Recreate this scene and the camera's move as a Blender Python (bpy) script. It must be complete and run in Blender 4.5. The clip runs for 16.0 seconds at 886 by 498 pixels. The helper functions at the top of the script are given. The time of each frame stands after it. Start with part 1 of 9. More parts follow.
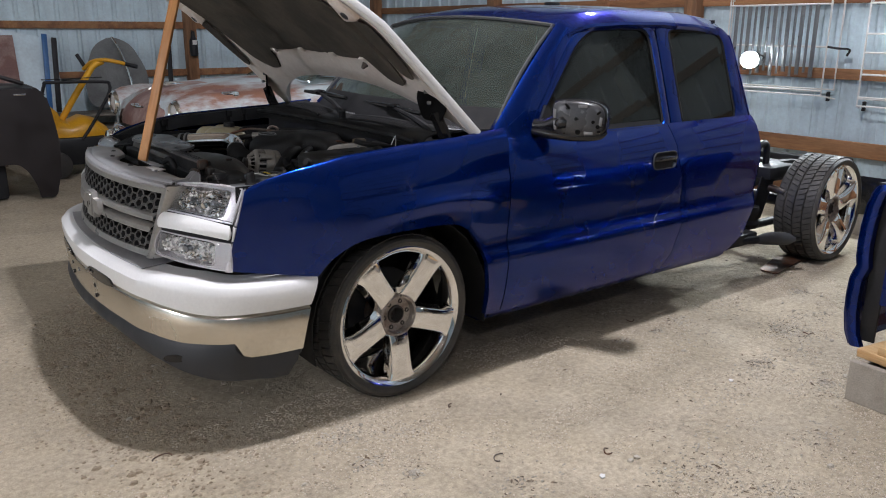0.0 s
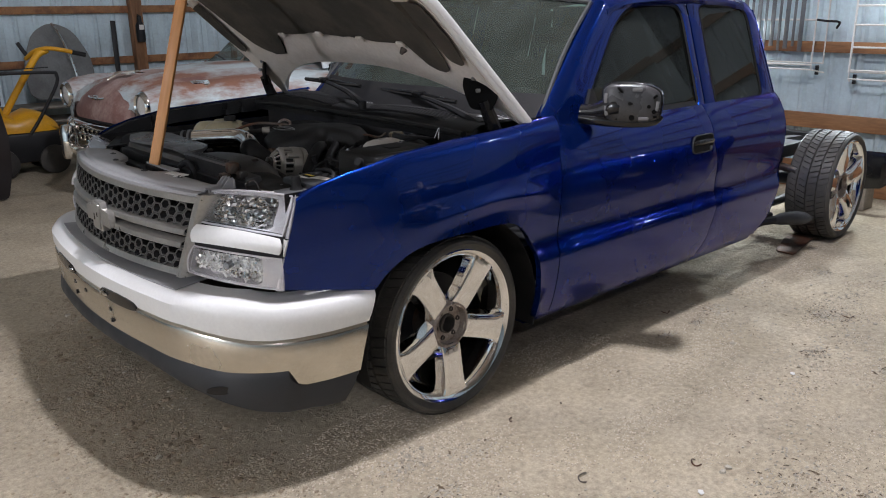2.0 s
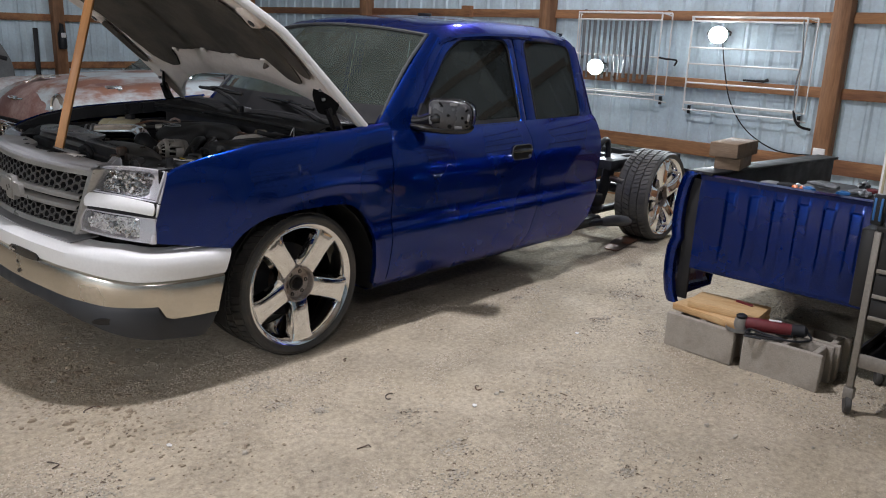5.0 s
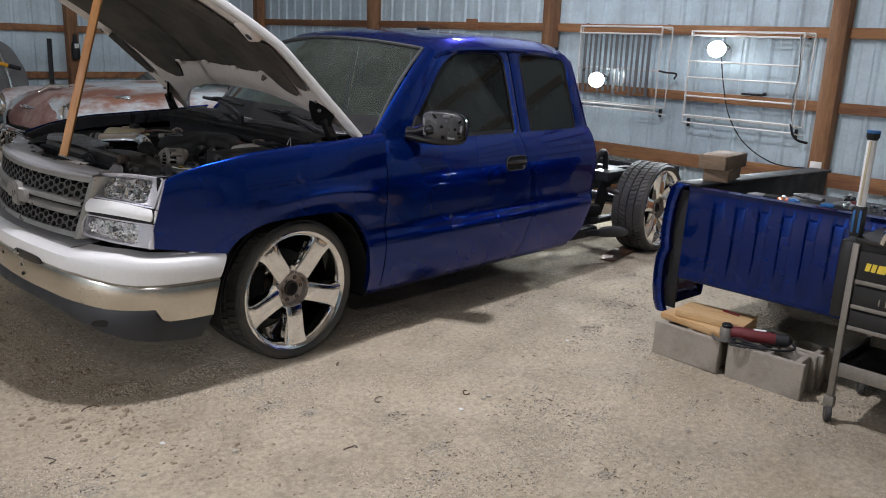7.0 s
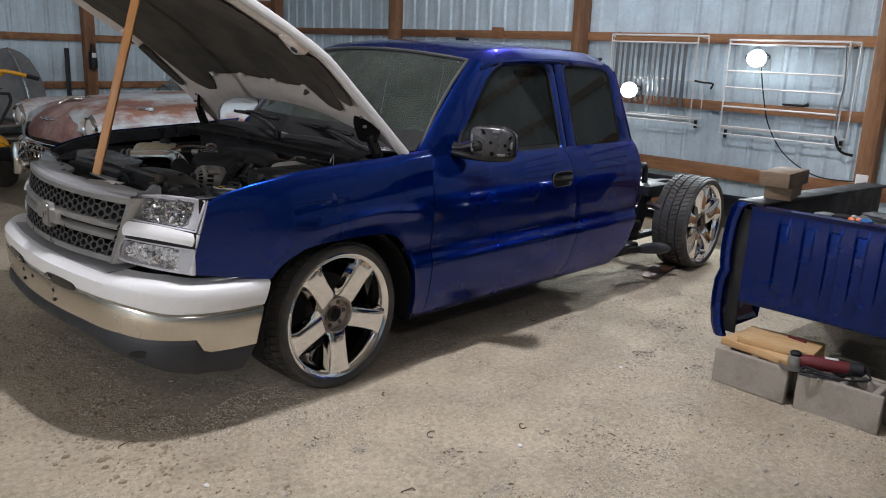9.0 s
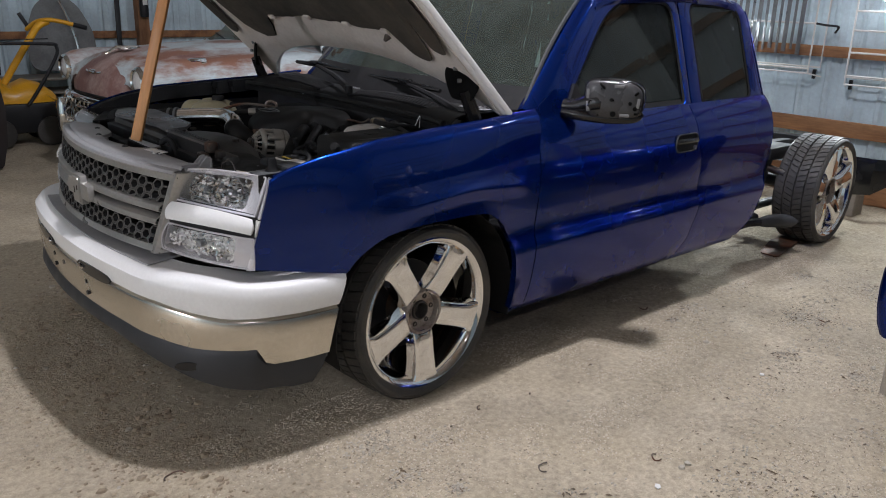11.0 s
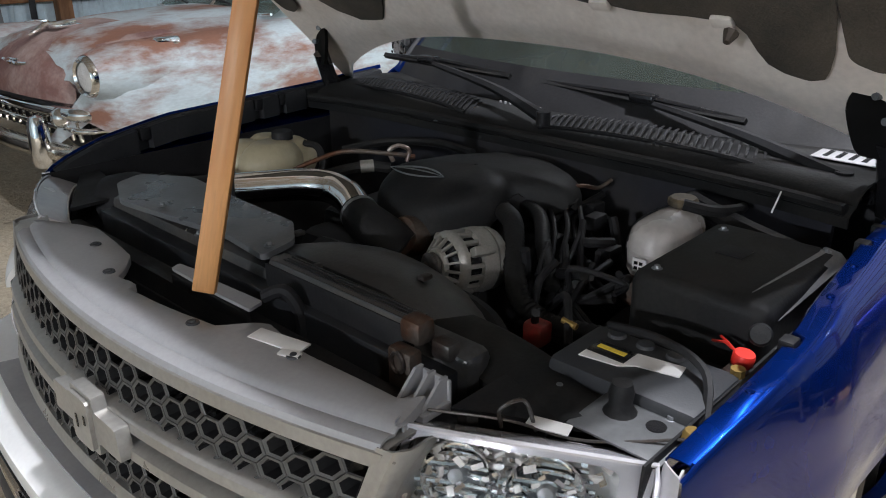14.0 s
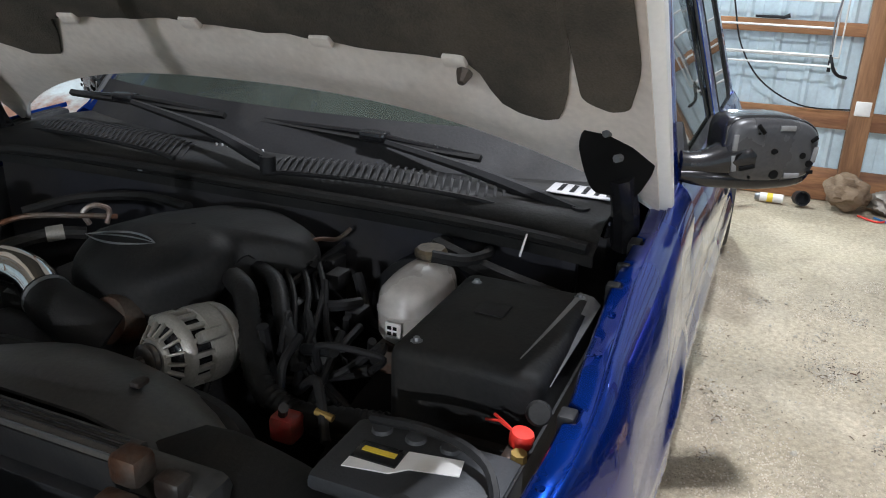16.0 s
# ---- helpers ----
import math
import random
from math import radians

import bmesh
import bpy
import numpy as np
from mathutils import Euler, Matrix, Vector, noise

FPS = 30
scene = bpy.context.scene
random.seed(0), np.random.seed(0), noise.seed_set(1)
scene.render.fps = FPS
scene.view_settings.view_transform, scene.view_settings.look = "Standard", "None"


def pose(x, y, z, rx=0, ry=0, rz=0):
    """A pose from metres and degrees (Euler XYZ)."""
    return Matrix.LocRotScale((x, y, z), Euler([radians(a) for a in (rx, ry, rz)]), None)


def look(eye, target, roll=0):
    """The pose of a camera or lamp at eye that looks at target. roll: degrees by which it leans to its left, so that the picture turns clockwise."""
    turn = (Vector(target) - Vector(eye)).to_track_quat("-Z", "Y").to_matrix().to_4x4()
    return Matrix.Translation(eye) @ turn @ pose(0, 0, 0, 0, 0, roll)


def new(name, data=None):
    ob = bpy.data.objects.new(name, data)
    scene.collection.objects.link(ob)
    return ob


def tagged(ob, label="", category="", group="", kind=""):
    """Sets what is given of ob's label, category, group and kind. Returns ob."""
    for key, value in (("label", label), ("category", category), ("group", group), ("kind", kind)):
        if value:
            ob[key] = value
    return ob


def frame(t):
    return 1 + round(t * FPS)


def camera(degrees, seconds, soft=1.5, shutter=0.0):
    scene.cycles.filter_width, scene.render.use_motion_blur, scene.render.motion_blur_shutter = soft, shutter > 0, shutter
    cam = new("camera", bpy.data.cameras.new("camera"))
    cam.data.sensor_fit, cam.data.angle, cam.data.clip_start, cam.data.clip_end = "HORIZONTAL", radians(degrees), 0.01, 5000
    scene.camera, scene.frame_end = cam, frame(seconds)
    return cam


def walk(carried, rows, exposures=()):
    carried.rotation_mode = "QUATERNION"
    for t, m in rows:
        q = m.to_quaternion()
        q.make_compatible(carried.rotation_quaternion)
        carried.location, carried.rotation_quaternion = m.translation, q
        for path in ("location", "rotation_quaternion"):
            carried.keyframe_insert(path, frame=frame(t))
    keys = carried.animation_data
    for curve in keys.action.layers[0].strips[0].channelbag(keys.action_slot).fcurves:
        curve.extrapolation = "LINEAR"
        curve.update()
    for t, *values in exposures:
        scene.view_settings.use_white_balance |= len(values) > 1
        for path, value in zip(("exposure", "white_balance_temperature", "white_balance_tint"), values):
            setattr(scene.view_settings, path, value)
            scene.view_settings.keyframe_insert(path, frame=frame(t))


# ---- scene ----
cam = camera(58.8, 16.0, soft=1.05)
PATH = [
    (0, (-1.771, -3.645, 1.585), (-0.63, -2.093, 1.046), 0.2),
    (0.5, (-1.745, -3.494, 1.591), (-0.6, -1.94, 1.067), -0.1),
    (1, (-1.758, -3.328, 1.597), (-0.64, -1.745, 1.104), -0.9),
    (1.5, (-1.848, -3.175, 1.593), (-0.725, -1.615, 1.041), -1.1),
    (2, (-1.951, -3.101, 1.593), (-0.694, -1.662, 1.005), -0.8),
    (2.5, (-1.989, -3.17, 1.598), (-0.632, -1.829, 0.998), -0.3),
    (3, (-2.033, -3.363, 1.598), (-0.611, -2.074, 1.036), 0.6),
    (3.5, (-2.097, -3.503, 1.599), (-0.665, -2.228, 1.03), 0.8),
    (3.7, (-2.128, -3.575, 1.592), (-0.707, -2.281, 1.039), 0.6),
    (5.8, (-2.243, -4.224, 1.649), (-0.86, -2.88, 1.12), 2.4),
    (6, (-2.232, -4.237, 1.646), (-0.852, -2.888, 1.121), 2.4),
    (6.5, (-2.231, -4.222, 1.645), (-0.852, -2.866, 1.132), 2.4),
    (7, (-2.232, -4.197, 1.646), (-0.857, -2.837, 1.137), 2.3),
    (7.5, (-2.239, -4.115, 1.648), (-0.87, -2.742, 1.153), 2.3),
    (8, (-2.256, -3.994, 1.667), (-0.886, -2.622, 1.176), 2.2),
    (8.2, (-2.259, -3.967, 1.667), (-0.89, -2.595, 1.175), 2.2),
    (10.3, (-2.002, -3.579, 1.624), (-0.661, -2.184, 1.12), 2.2),
    (10.5, (-1.948, -3.497, 1.614), (-0.646, -2.086, 1.055), 1.9),
    (11, (-1.89, -3.194, 1.602), (-0.642, -1.758, 0.985), 1.6),
    (11.5, (-1.836, -2.854, 1.592), (-0.596, -1.422, 0.95), 1.8),
    (12, (-1.734, -2.483, 1.606), (-0.537, -1.013, 0.969), 1.3),
    (12.5, (-1.702, -2.117, 1.602), (-0.531, -0.63, 0.957), 1.0),
    (13, (-1.638, -1.774, 1.605), (-0.368, -0.368, 0.966), 1.1),
    (13.5, (-1.508, -1.465, 1.609), (-0.234, -0.072, 0.945), -0.9),
    (14, (-1.426, -1.25, 1.615), (-0.079, 0.023, 0.863), -0.2),
    (14.5, (-1.354, -1.094, 1.643), (0.216, -0.107, 0.894), 1.5),
    (15, (-1.322, -1.034, 1.652), (0.394, -0.244, 0.996), 2.1),
    (15.5, (-1.303, -1.029, 1.652), (0.456, -0.329, 1.005), 2.4),
    (16, (-1.253, -1.116, 1.627), (0.474, -0.394, 0.926), 1.9),
]
walk(cam, [(t, look(eye, target, roll)) for t, eye, target, roll in PATH], [(0, 0.15, 6500, 10), (1.5, 0.13, 6500, 10), (3.5, 0.08, 6500, 10), (6.5, -0.02, 6500, 10), (10.5, -0.05, 6500, 10), (11.5, -0.08, 6500, 10), (12.0, 0.0, 6500, 10), (12.6, 0.13, 6480, 9), (13.1, 0.19, 6460, 8), (13.5, 0.20, 6440, 7), (14.0, 0.48, 6400, 6), (16, 0.67, 6350, 4)])

# ---- world and large lights ----
world = bpy.data.worlds.new("night")
scene.world = world
world.use_nodes = True
world.node_tree.nodes["Background"].inputs[0].default_value = (0.5, 0.6, 0.8, 1)
world.node_tree.nodes["Background"].inputs[1].default_value = 0.018


def area_lamp(name, at, target, sx, sy, watts, colour=(0.945, 0.936, 1.03), spread=180):
    data = bpy.data.lights.new(name, "AREA")
    data.shape, data.size, data.size_y, data.energy, data.color = "RECTANGLE", sx, sy, watts, colour
    data.spread = radians(spread)
    ob = new(name, data)
    ob.matrix_world = look(at, target)
    return ob


EAST, NORTH, WEST, SOUTH, EAVES = 5.10, 7.45, -9.0, -16.0, 5.0
# None is seen; third added to brighten the east wall, fourth for fill.
CEILING_LAMPS = [(0.04, -1.2, 4.66), (-6.0, -1.45, 2.3), (4.1, 0.7, 4.4), (-3.6, -6.6, 4.4), (4.0, -3.4, 4.3)]
CEILING_WATTS = [252, 290, 66, 125, 8]
FLOOD_A, FLOOD_B = (4.90, -0.63, 1.68), (4.80, 0.60, 1.327)

# ---- materials ----


def material(name, base, rough=0.6, metal=0.0, vary=0.25, scale=6.0, fine=60.0, bump=0.15, coat=0.0, second=None, mix_scale=2.5, edge=(0.45, 0.6), stretch=(1, 1, 1), rough_vary=0.15, bump_dist=0.004, spec=0.5, coat_ior=1.5):
    """Base colour varied at two scales, with an optional second colour in patches."""
    m = bpy.data.materials.new(name)
    m.use_nodes = True
    t = m.node_tree
    n, l = t.nodes, t.links
    b = n["Principled BSDF"]
    tc = n.new("ShaderNodeTexCoord")
    mp = n.new("ShaderNodeMapping")
    mp.inputs["Scale"].default_value = stretch
    l.new(tc.outputs["Object"], mp.inputs["Vector"])
    n1 = n.new("ShaderNodeTexNoise")
    n1.inputs["Scale"].default_value, n1.inputs["Detail"].default_value = scale, 5
    n2 = n.new("ShaderNodeTexNoise")
    n2.inputs["Scale"].default_value, n2.inputs["Detail"].default_value = fine, 3
    l.new(mp.outputs[0], n1.inputs["Vector"])
    l.new(mp.outputs[0], n2.inputs["Vector"])
    add = n.new("ShaderNodeMath")
    add.operation = "ADD"
    l.new(n1.outputs["Fac"], add.inputs[0])
    l.new(n2.outputs["Fac"], add.inputs[1])
    mr = n.new("ShaderNodeMapRange")
    mr.inputs["From Min"].default_value, mr.inputs["From Max"].default_value = 0.6, 1.4
    mr.inputs["To Min"].default_value, mr.inputs["To Max"].default_value = 1 - vary, 1 + vary
    l.new(add.outputs[0], mr.inputs["Value"])
    col = n.new("ShaderNodeRGB")
    col.outputs[0].default_value = (*base, 1)
    out = col.outputs[0]
    if second:
        c2 = n.new("ShaderNodeRGB")
        c2.outputs[0].default_value = (*second, 1)
        n3 = n.new("ShaderNodeTexNoise")
        n3.inputs["Scale"].default_value, n3.inputs["Detail"].default_value = mix_scale, 8
        n3.inputs["Roughness"].default_value = 0.65
        l.new(mp.outputs[0], n3.inputs["Vector"])
        r3 = n.new("ShaderNodeMapRange")
        r3.inputs["From Min"].default_value, r3.inputs["From Max"].default_value = edge
        l.new(n3.outputs["Fac"], r3.inputs["Value"])
        mx = n.new("ShaderNodeMix")
        mx.data_type = "RGBA"
        l.new(r3.outputs[0], mx.inputs[0])
        l.new(out, mx.inputs[6])
        l.new(c2.outputs[0], mx.inputs[7])
        out = mx.outputs[2]
    mul = n.new("ShaderNodeVectorMath")
    mul.operation = "SCALE"
    l.new(out, mul.inputs[0])
    l.new(mr.outputs[0], mul.inputs["Scale"])
    l.new(mul.outputs[0], b.inputs["Base Color"])
    rr = n.new("ShaderNodeMapRange")
    rr.inputs["From Min"].default_value, rr.inputs["From Max"].default_value = 0.3, 0.7
    rr.inputs["To Min"].default_value, rr.inputs["To Max"].default_value = max(rough - rough_vary, 0.02), min(rough + rough_vary, 1)
    l.new(n1.outputs["Fac"], rr.inputs["Value"])
    l.new(rr.outputs[0], b.inputs["Roughness"])
    b.inputs["Metallic"].default_value = metal
    b.inputs["Specular IOR Level"].default_value = spec
    b.inputs["Coat Weight"].default_value = coat
    b.inputs["Coat Roughness"].default_value = 0.03
    b.inputs["Coat IOR"].default_value = coat_ior
    if bump:
        bp = n.new("ShaderNodeBump")
        bp.inputs["Strength"].default_value, bp.inputs["Distance"].default_value = bump, bump_dist
        l.new(add.outputs[0], bp.inputs["Height"])
        l.new(bp.outputs[0], b.inputs["Normal"])
    return m


def glass(name, tint, alpha_mix=0.0, rough=0.02):
    """Clear or tinted glass: a thin see-through sheet with a mirror gloss."""
    m = bpy.data.materials.new(name)
    m.use_nodes = True
    t = m.node_tree
    n, l = t.nodes, t.links
    n.remove(n["Principled BSDF"])
    tr = n.new("ShaderNodeBsdfTransparent")
    tr.inputs[0].default_value = (*tint, 1)
    gl = n.new("ShaderNodeBsdfGlossy")
    gl.inputs["Roughness"].default_value = rough
    fr = n.new("ShaderNodeLayerWeight")
    fr.inputs[0].default_value = 0.5
    pw = n.new("ShaderNodeMath")
    pw.operation = "POWER"
    pw.inputs[1].default_value = 5
    l.new(fr.outputs["Facing"], pw.inputs[0])
    sc = n.new("ShaderNodeMapRange")
    sc.inputs["To Min"].default_value = 0.03
    l.new(pw.outputs[0], sc.inputs["Value"])
    mx = n.new("ShaderNodeMixShader")
    l.new(sc.outputs[0], mx.inputs[0])
    l.new(tr.outputs[0], mx.inputs[1])
    l.new(gl.outputs[0], mx.inputs[2])
    last = mx.outputs[0]
    if alpha_mix:
        df = n.new("ShaderNodeBsdfDiffuse")
        df.inputs[0].default_value = (0.31, 0.35, 0.31, 1)
        ns = n.new("ShaderNodeTexNoise")
        ns.inputs["Scale"].default_value, ns.inputs["Detail"].default_value = 2.6, 3
        mr = n.new("ShaderNodeMapRange")
        mr.inputs["From Min"].default_value, mr.inputs["From Max"].default_value = -0.1, 0.95
        mr.inputs["To Max"].default_value = alpha_mix
        tc = n.new("ShaderNodeTexCoord")
        l.new(tc.outputs["Object"], ns.inputs["Vector"])
        l.new(ns.outputs["Fac"], mr.inputs["Value"])
        m2 = n.new("ShaderNodeMixShader")
        l.new(mr.outputs[0], m2.inputs[0])
        l.new(last, m2.inputs[1])
        l.new(df.outputs[0], m2.inputs[2])
        last = m2.outputs[0]
    l.new(last, n["Material Output"].inputs["Surface"])
    return m


def glow(name, colour, strength):
    m = bpy.data.materials.new(name)
    m.use_nodes = True
    b = m.node_tree.nodes["Principled BSDF"]
    b.inputs["Emission Color"].default_value = (*colour, 1)
    b.inputs["Emission Strength"].default_value = strength
    return m


BLUE = material("blue_paint", (0.0016, 0.0215, 0.172), 0.27, 0.78, 0.08, 3, 400, 0.0, coat=1.0, rough_vary=0.03, bump_dist=0.001, spec=0.2, coat_ior=1.40)
BLUE.node_tree.nodes["Principled BSDF"].inputs["Specular Tint"].default_value = (0.07, 0.28, 0.70, 1)
# The truck's blue again, darker: the bed's dimmer light is in the colour.
DIM_BED_BLUE = material("dimmed_bed_blue", (0.0008, 0.0135, 0.115), 0.26, 0.72, 0.12, 4, 300, 0.03, coat=1.0, rough_vary=0.06, bump_dist=0.001, spec=0.2, coat_ior=1.36)
DIM_BED_BLUE.node_tree.nodes["Principled BSDF"].inputs["Specular Tint"].default_value = (0.07, 0.28, 0.70, 1)
WHITE = material("white_paint", (0.78, 0.78, 0.765), 0.42, 0, 0.05, 4, 90, 0.02, coat=0.35, rough_vary=0.05)
PRIMER = material("grey_primer", (0.34, 0.34, 0.345), 0.45, 0, 0.08, 5, 120, 0.04, second=(0.29, 0.29, 0.295), mix_scale=3)
CHROME = material("chrome", (0.86, 0.86, 0.86), 0.06, 1.0, 0.05, 4, 60, 0.02, rough_vary=0.03, bump_dist=0.001)
DULL_CHROME = material("hazy_chrome", (0.66, 0.62, 0.55), 0.22, 1.0, 0.12, 3, 60, 0.03, rough_vary=0.1, bump_dist=0.001)
MESH_MAT = material("dark_mesh_plastic", (0.068, 0.067, 0.064), 0.42, 0.15, 0.2, 8, 90, 0.05)
GRILLE_MAT = material("dusty_silver_plastic", (0.37, 0.36, 0.335), 0.36, 0.6, 0.15, 6, 90, 0.05)
GREY_PLASTIC = material("grey_moulded_plastic", (0.042, 0.044, 0.047), 0.6, 0, 0.15, 6, 200, 0.1)
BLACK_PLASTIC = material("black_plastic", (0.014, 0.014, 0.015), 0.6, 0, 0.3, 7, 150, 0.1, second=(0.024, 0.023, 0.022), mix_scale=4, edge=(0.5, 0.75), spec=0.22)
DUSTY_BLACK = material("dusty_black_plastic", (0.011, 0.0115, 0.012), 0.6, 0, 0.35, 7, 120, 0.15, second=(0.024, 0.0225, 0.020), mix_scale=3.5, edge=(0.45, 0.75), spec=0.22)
GLOSS_BLACK = material("gloss_black_plastic", (0.012, 0.012, 0.013), 0.18, 0, 0.2, 6, 90, 0.03)
RUBBER = material("tyre_rubber", (0.042, 0.041, 0.039), 0.58, 0, 0.25, 8, 160, 0.2, second=(0.088, 0.080, 0.068), mix_scale=5, edge=(0.45, 0.75))
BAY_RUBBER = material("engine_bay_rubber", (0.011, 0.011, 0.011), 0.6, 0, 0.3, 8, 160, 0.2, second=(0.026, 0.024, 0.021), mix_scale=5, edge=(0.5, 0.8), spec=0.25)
BRASS = material("tarnished_brass", (0.30, 0.20, 0.06), 0.45, 0.6, 0.25, 12, 90, 0.1)
HUB_FACE = material("dull_hub_steel", (0.40, 0.36, 0.33), 0.42, 0.55, 0.3, 14, 120, 0.2, second=(0.20, 0.145, 0.12), mix_scale=12)
FRAME_BLACK = material("black_chassis_paint", (0.016, 0.017, 0.019), 0.5, 0, 0.25, 7, 90, 0.1, spec=0.3)
DARK_STEEL = material("rusty_dark_steel", (0.11, 0.09, 0.075), 0.55, 0.6, 0.3, 14, 120, 0.25, second=(0.12, 0.05, 0.025), mix_scale=9)
HUB_STEEL = material("stained_hub_steel", (0.085, 0.08, 0.075), 0.45, 0.6, 0.3, 14, 120, 0.2, second=(0.05, 0.035, 0.028), mix_scale=12)
ALLOY = material("cast_aluminium", (0.29, 0.275, 0.245), 0.5, 0.4, 0.2, 12, 200, 0.25)
INSULATION = material("sooty_insulation_felt", (0.048, 0.043, 0.035), 0.95, 0, 0.3, 5, 220, 0.5, second=(0.085, 0.072, 0.056), mix_scale=3)
HOOD_UNDER = material("dusty_white_undercoat", (0.72, 0.66, 0.60), 0.5, 0, 0.12, 5, 60, 0.06, second=(0.52, 0.43, 0.36), mix_scale=2.6, edge=(0.48, 0.78))
WALL_STEEL = material("white_steel_siding", (0.60, 0.735, 0.80), 0.42, 0.0, 0.12, 1.6, 30, 0.05, second=(0.48, 0.585, 0.64), mix_scale=1.2)
LUMBER = material("weathered_girt_lumber", (0.33, 0.165, 0.075), 0.75, 0, 0.3, 3, 30, 0.3, second=(0.20, 0.09, 0.045), mix_scale=2.2, stretch=(3, 0.4, 3))
POST_WOOD = material("treated_post_lumber", (0.29, 0.15, 0.075), 0.8, 0, 0.3, 3, 30, 0.3, second=(0.18, 0.09, 0.045), mix_scale=2, stretch=(3, 3, 0.35))
NEW_PINE = material("fresh_pine", (0.56, 0.38, 0.19), 0.7, 0, 0.2, 4, 40, 0.2, second=(0.44, 0.26, 0.11), mix_scale=4, stretch=(4, 0.6, 4))
OLD_WOOD = material("grey_brown_timber", (0.20, 0.14, 0.09), 0.85, 0, 0.3, 5, 50, 0.35, second=(0.12, 0.08, 0.05), stretch=(4, 0.5, 4))
STICK_WOOD = material("varnished_stick", (0.60, 0.29, 0.10), 0.5, 0, 0.2, 5, 40, 0.1, second=(0.38, 0.15, 0.04), stretch=(6, 6, 0.7))
CONCRETE = material("concrete_block", (0.335, 0.300, 0.250), 0.9, 0, 0.22, 9, 160, 0.45, second=(0.24, 0.212, 0.175), mix_scale=4)
YELLOW = material("yellow_paint", (0.72, 0.36, 0.015), 0.4, 0, 0.15, 5, 60, 0.05)
MAROON = material("flat_black_maroon_paint", (0.009, 0.006, 0.0068), 0.5, 0, 0.25, 4, 90, 0.05)
OLD_PAINT = material("faded_blue_and_rust", (0.47, 0.53, 0.55), 0.55, 0, 0.15, 5, 50, 0.12, second=(0.25, 0.12, 0.08), mix_scale=1.7, edge=(0.45, 0.58), stretch=(0.6, 1, 1.9))
DAM_GREY = material("grey_air_dam_plastic", (0.024, 0.026, 0.029), 0.55, 0, 0.15, 6, 200, 0.1)
RUST = material("rust_red_paint", (0.22, 0.115, 0.10), 0.65, 0, 0.2, 5, 50, 0.15, second=(0.38, 0.28, 0.25), mix_scale=2.4)
CREAM_PLASTIC = material("yellowed_plastic_tank", (0.43, 0.38, 0.25), 0.45, 0, 0.12, 6, 50, 0.05)
MILK_PLASTIC = material("milky_plastic_reservoir", (0.43, 0.40, 0.37), 0.35, 0, 0.15, 7, 60, 0.05)
RED = material("red_plastic", (0.65, 0.03, 0.02), 0.4, 0, 0.15, 6, 60, 0.05)
ORANGE = material("orange_plastic", (0.75, 0.16, 0.02), 0.4, 0, 0.15, 6, 60, 0.05)
TOOL_BLUE = material("blue_tool_plastic", (0.02, 0.12, 0.32), 0.4, 0, 0.2, 6, 60, 0.05)
TOOL_RED = material("dark_red_tool_plastic", (0.12, 0.014, 0.017), 0.5, 0, 0.25, 8, 60, 0.08)
WHITE_LABEL = material("white_label", (0.75, 0.74, 0.72), 0.5, 0, 0.06, 8, 60, 0.02)
YELLOW_LABEL = material("yellow_label", (0.75, 0.55, 0.05), 0.5, 0, 0.1, 8, 60, 0.02)
CART_BLACK = material("black_cart_steel", (0.014, 0.0135, 0.013), 0.5, 0.2, 0.25, 6, 80, 0.08, second=(0.04, 0.032, 0.025), edge=(0.5, 0.8))
CART_GREY = material("worn_grey_cart_rail", (0.23, 0.21, 0.18), 0.5, 0.4, 0.2, 6, 80, 0.08)
RAG = material("white_rag", (0.66, 0.65, 0.63), 0.9, 0, 0.15, 12, 100, 0.3)
PIPE_WHITE = material("white_painted_pipe", (0.74, 0.74, 0.72), 0.4, 0, 0.1, 6, 60, 0.05)
GALV = material("galvanised_bar", (0.24, 0.25, 0.26), 0.4, 0.7, 0.2, 10, 80, 0.08)
CLEAR = glass("lamp_lens", (0.95, 0.95, 0.95))
TINTED = glass("tinted_door_glass", (0.04, 0.04, 0.045), 0.10)
# The screen's film is dust and painted-in reflected haze together.
SCREEN = glass("dusty_hazed_windscreen", (0.55, 0.64, 0.59), 0.12)
OLD_GLASS = glass("old_windscreen", (0.55, 0.6, 0.58), 0.25)
REFLECTOR = material("lamp_reflector", (0.90, 0.89, 0.87), 0.2, 0.2, 0.05, 8, 60, 0.6, bump_dist=0.008, rough_vary=0.1)
FROSTED = material("frosted_lamp_plastic", (0.56, 0.55, 0.575), 0.18, 0.15, 0.12, 8, 60, 0.05, coat=1.0)
INTERIOR = material("dark_cab_trim", (0.03, 0.03, 0.032), 0.8, 0, 0.2, 8, 100, 0.1)
LED = glow("led_panel", (1.0, 0.96, 0.9), 40)
FLOOD_GLOW = glow("flood_led", (0.9, 0.96, 1.0), 60)

# ---- mesh helpers ----


def part(name, bm, mat, parent=None, label="", smooth=True, angle=40):
    bmesh.ops.recalc_face_normals(bm, faces=bm.faces)
    if smooth:
        lim = radians(angle)
        for f in bm.faces:
            f.smooth = True
        for e in bm.edges:
            if len(e.link_faces) == 2 and e.calc_face_angle(0) > lim:
                e.smooth = False
    me = bpy.data.meshes.new(name)
    bm.to_mesh(me)
    bm.free()
    for one in (mat if isinstance(mat, (list, tuple)) else (mat,)):
        me.materials.append(one)
    ob = new(name, me)
    if parent:
        ob.parent = parent
    if label:
        ob["label"] = label
    return ob


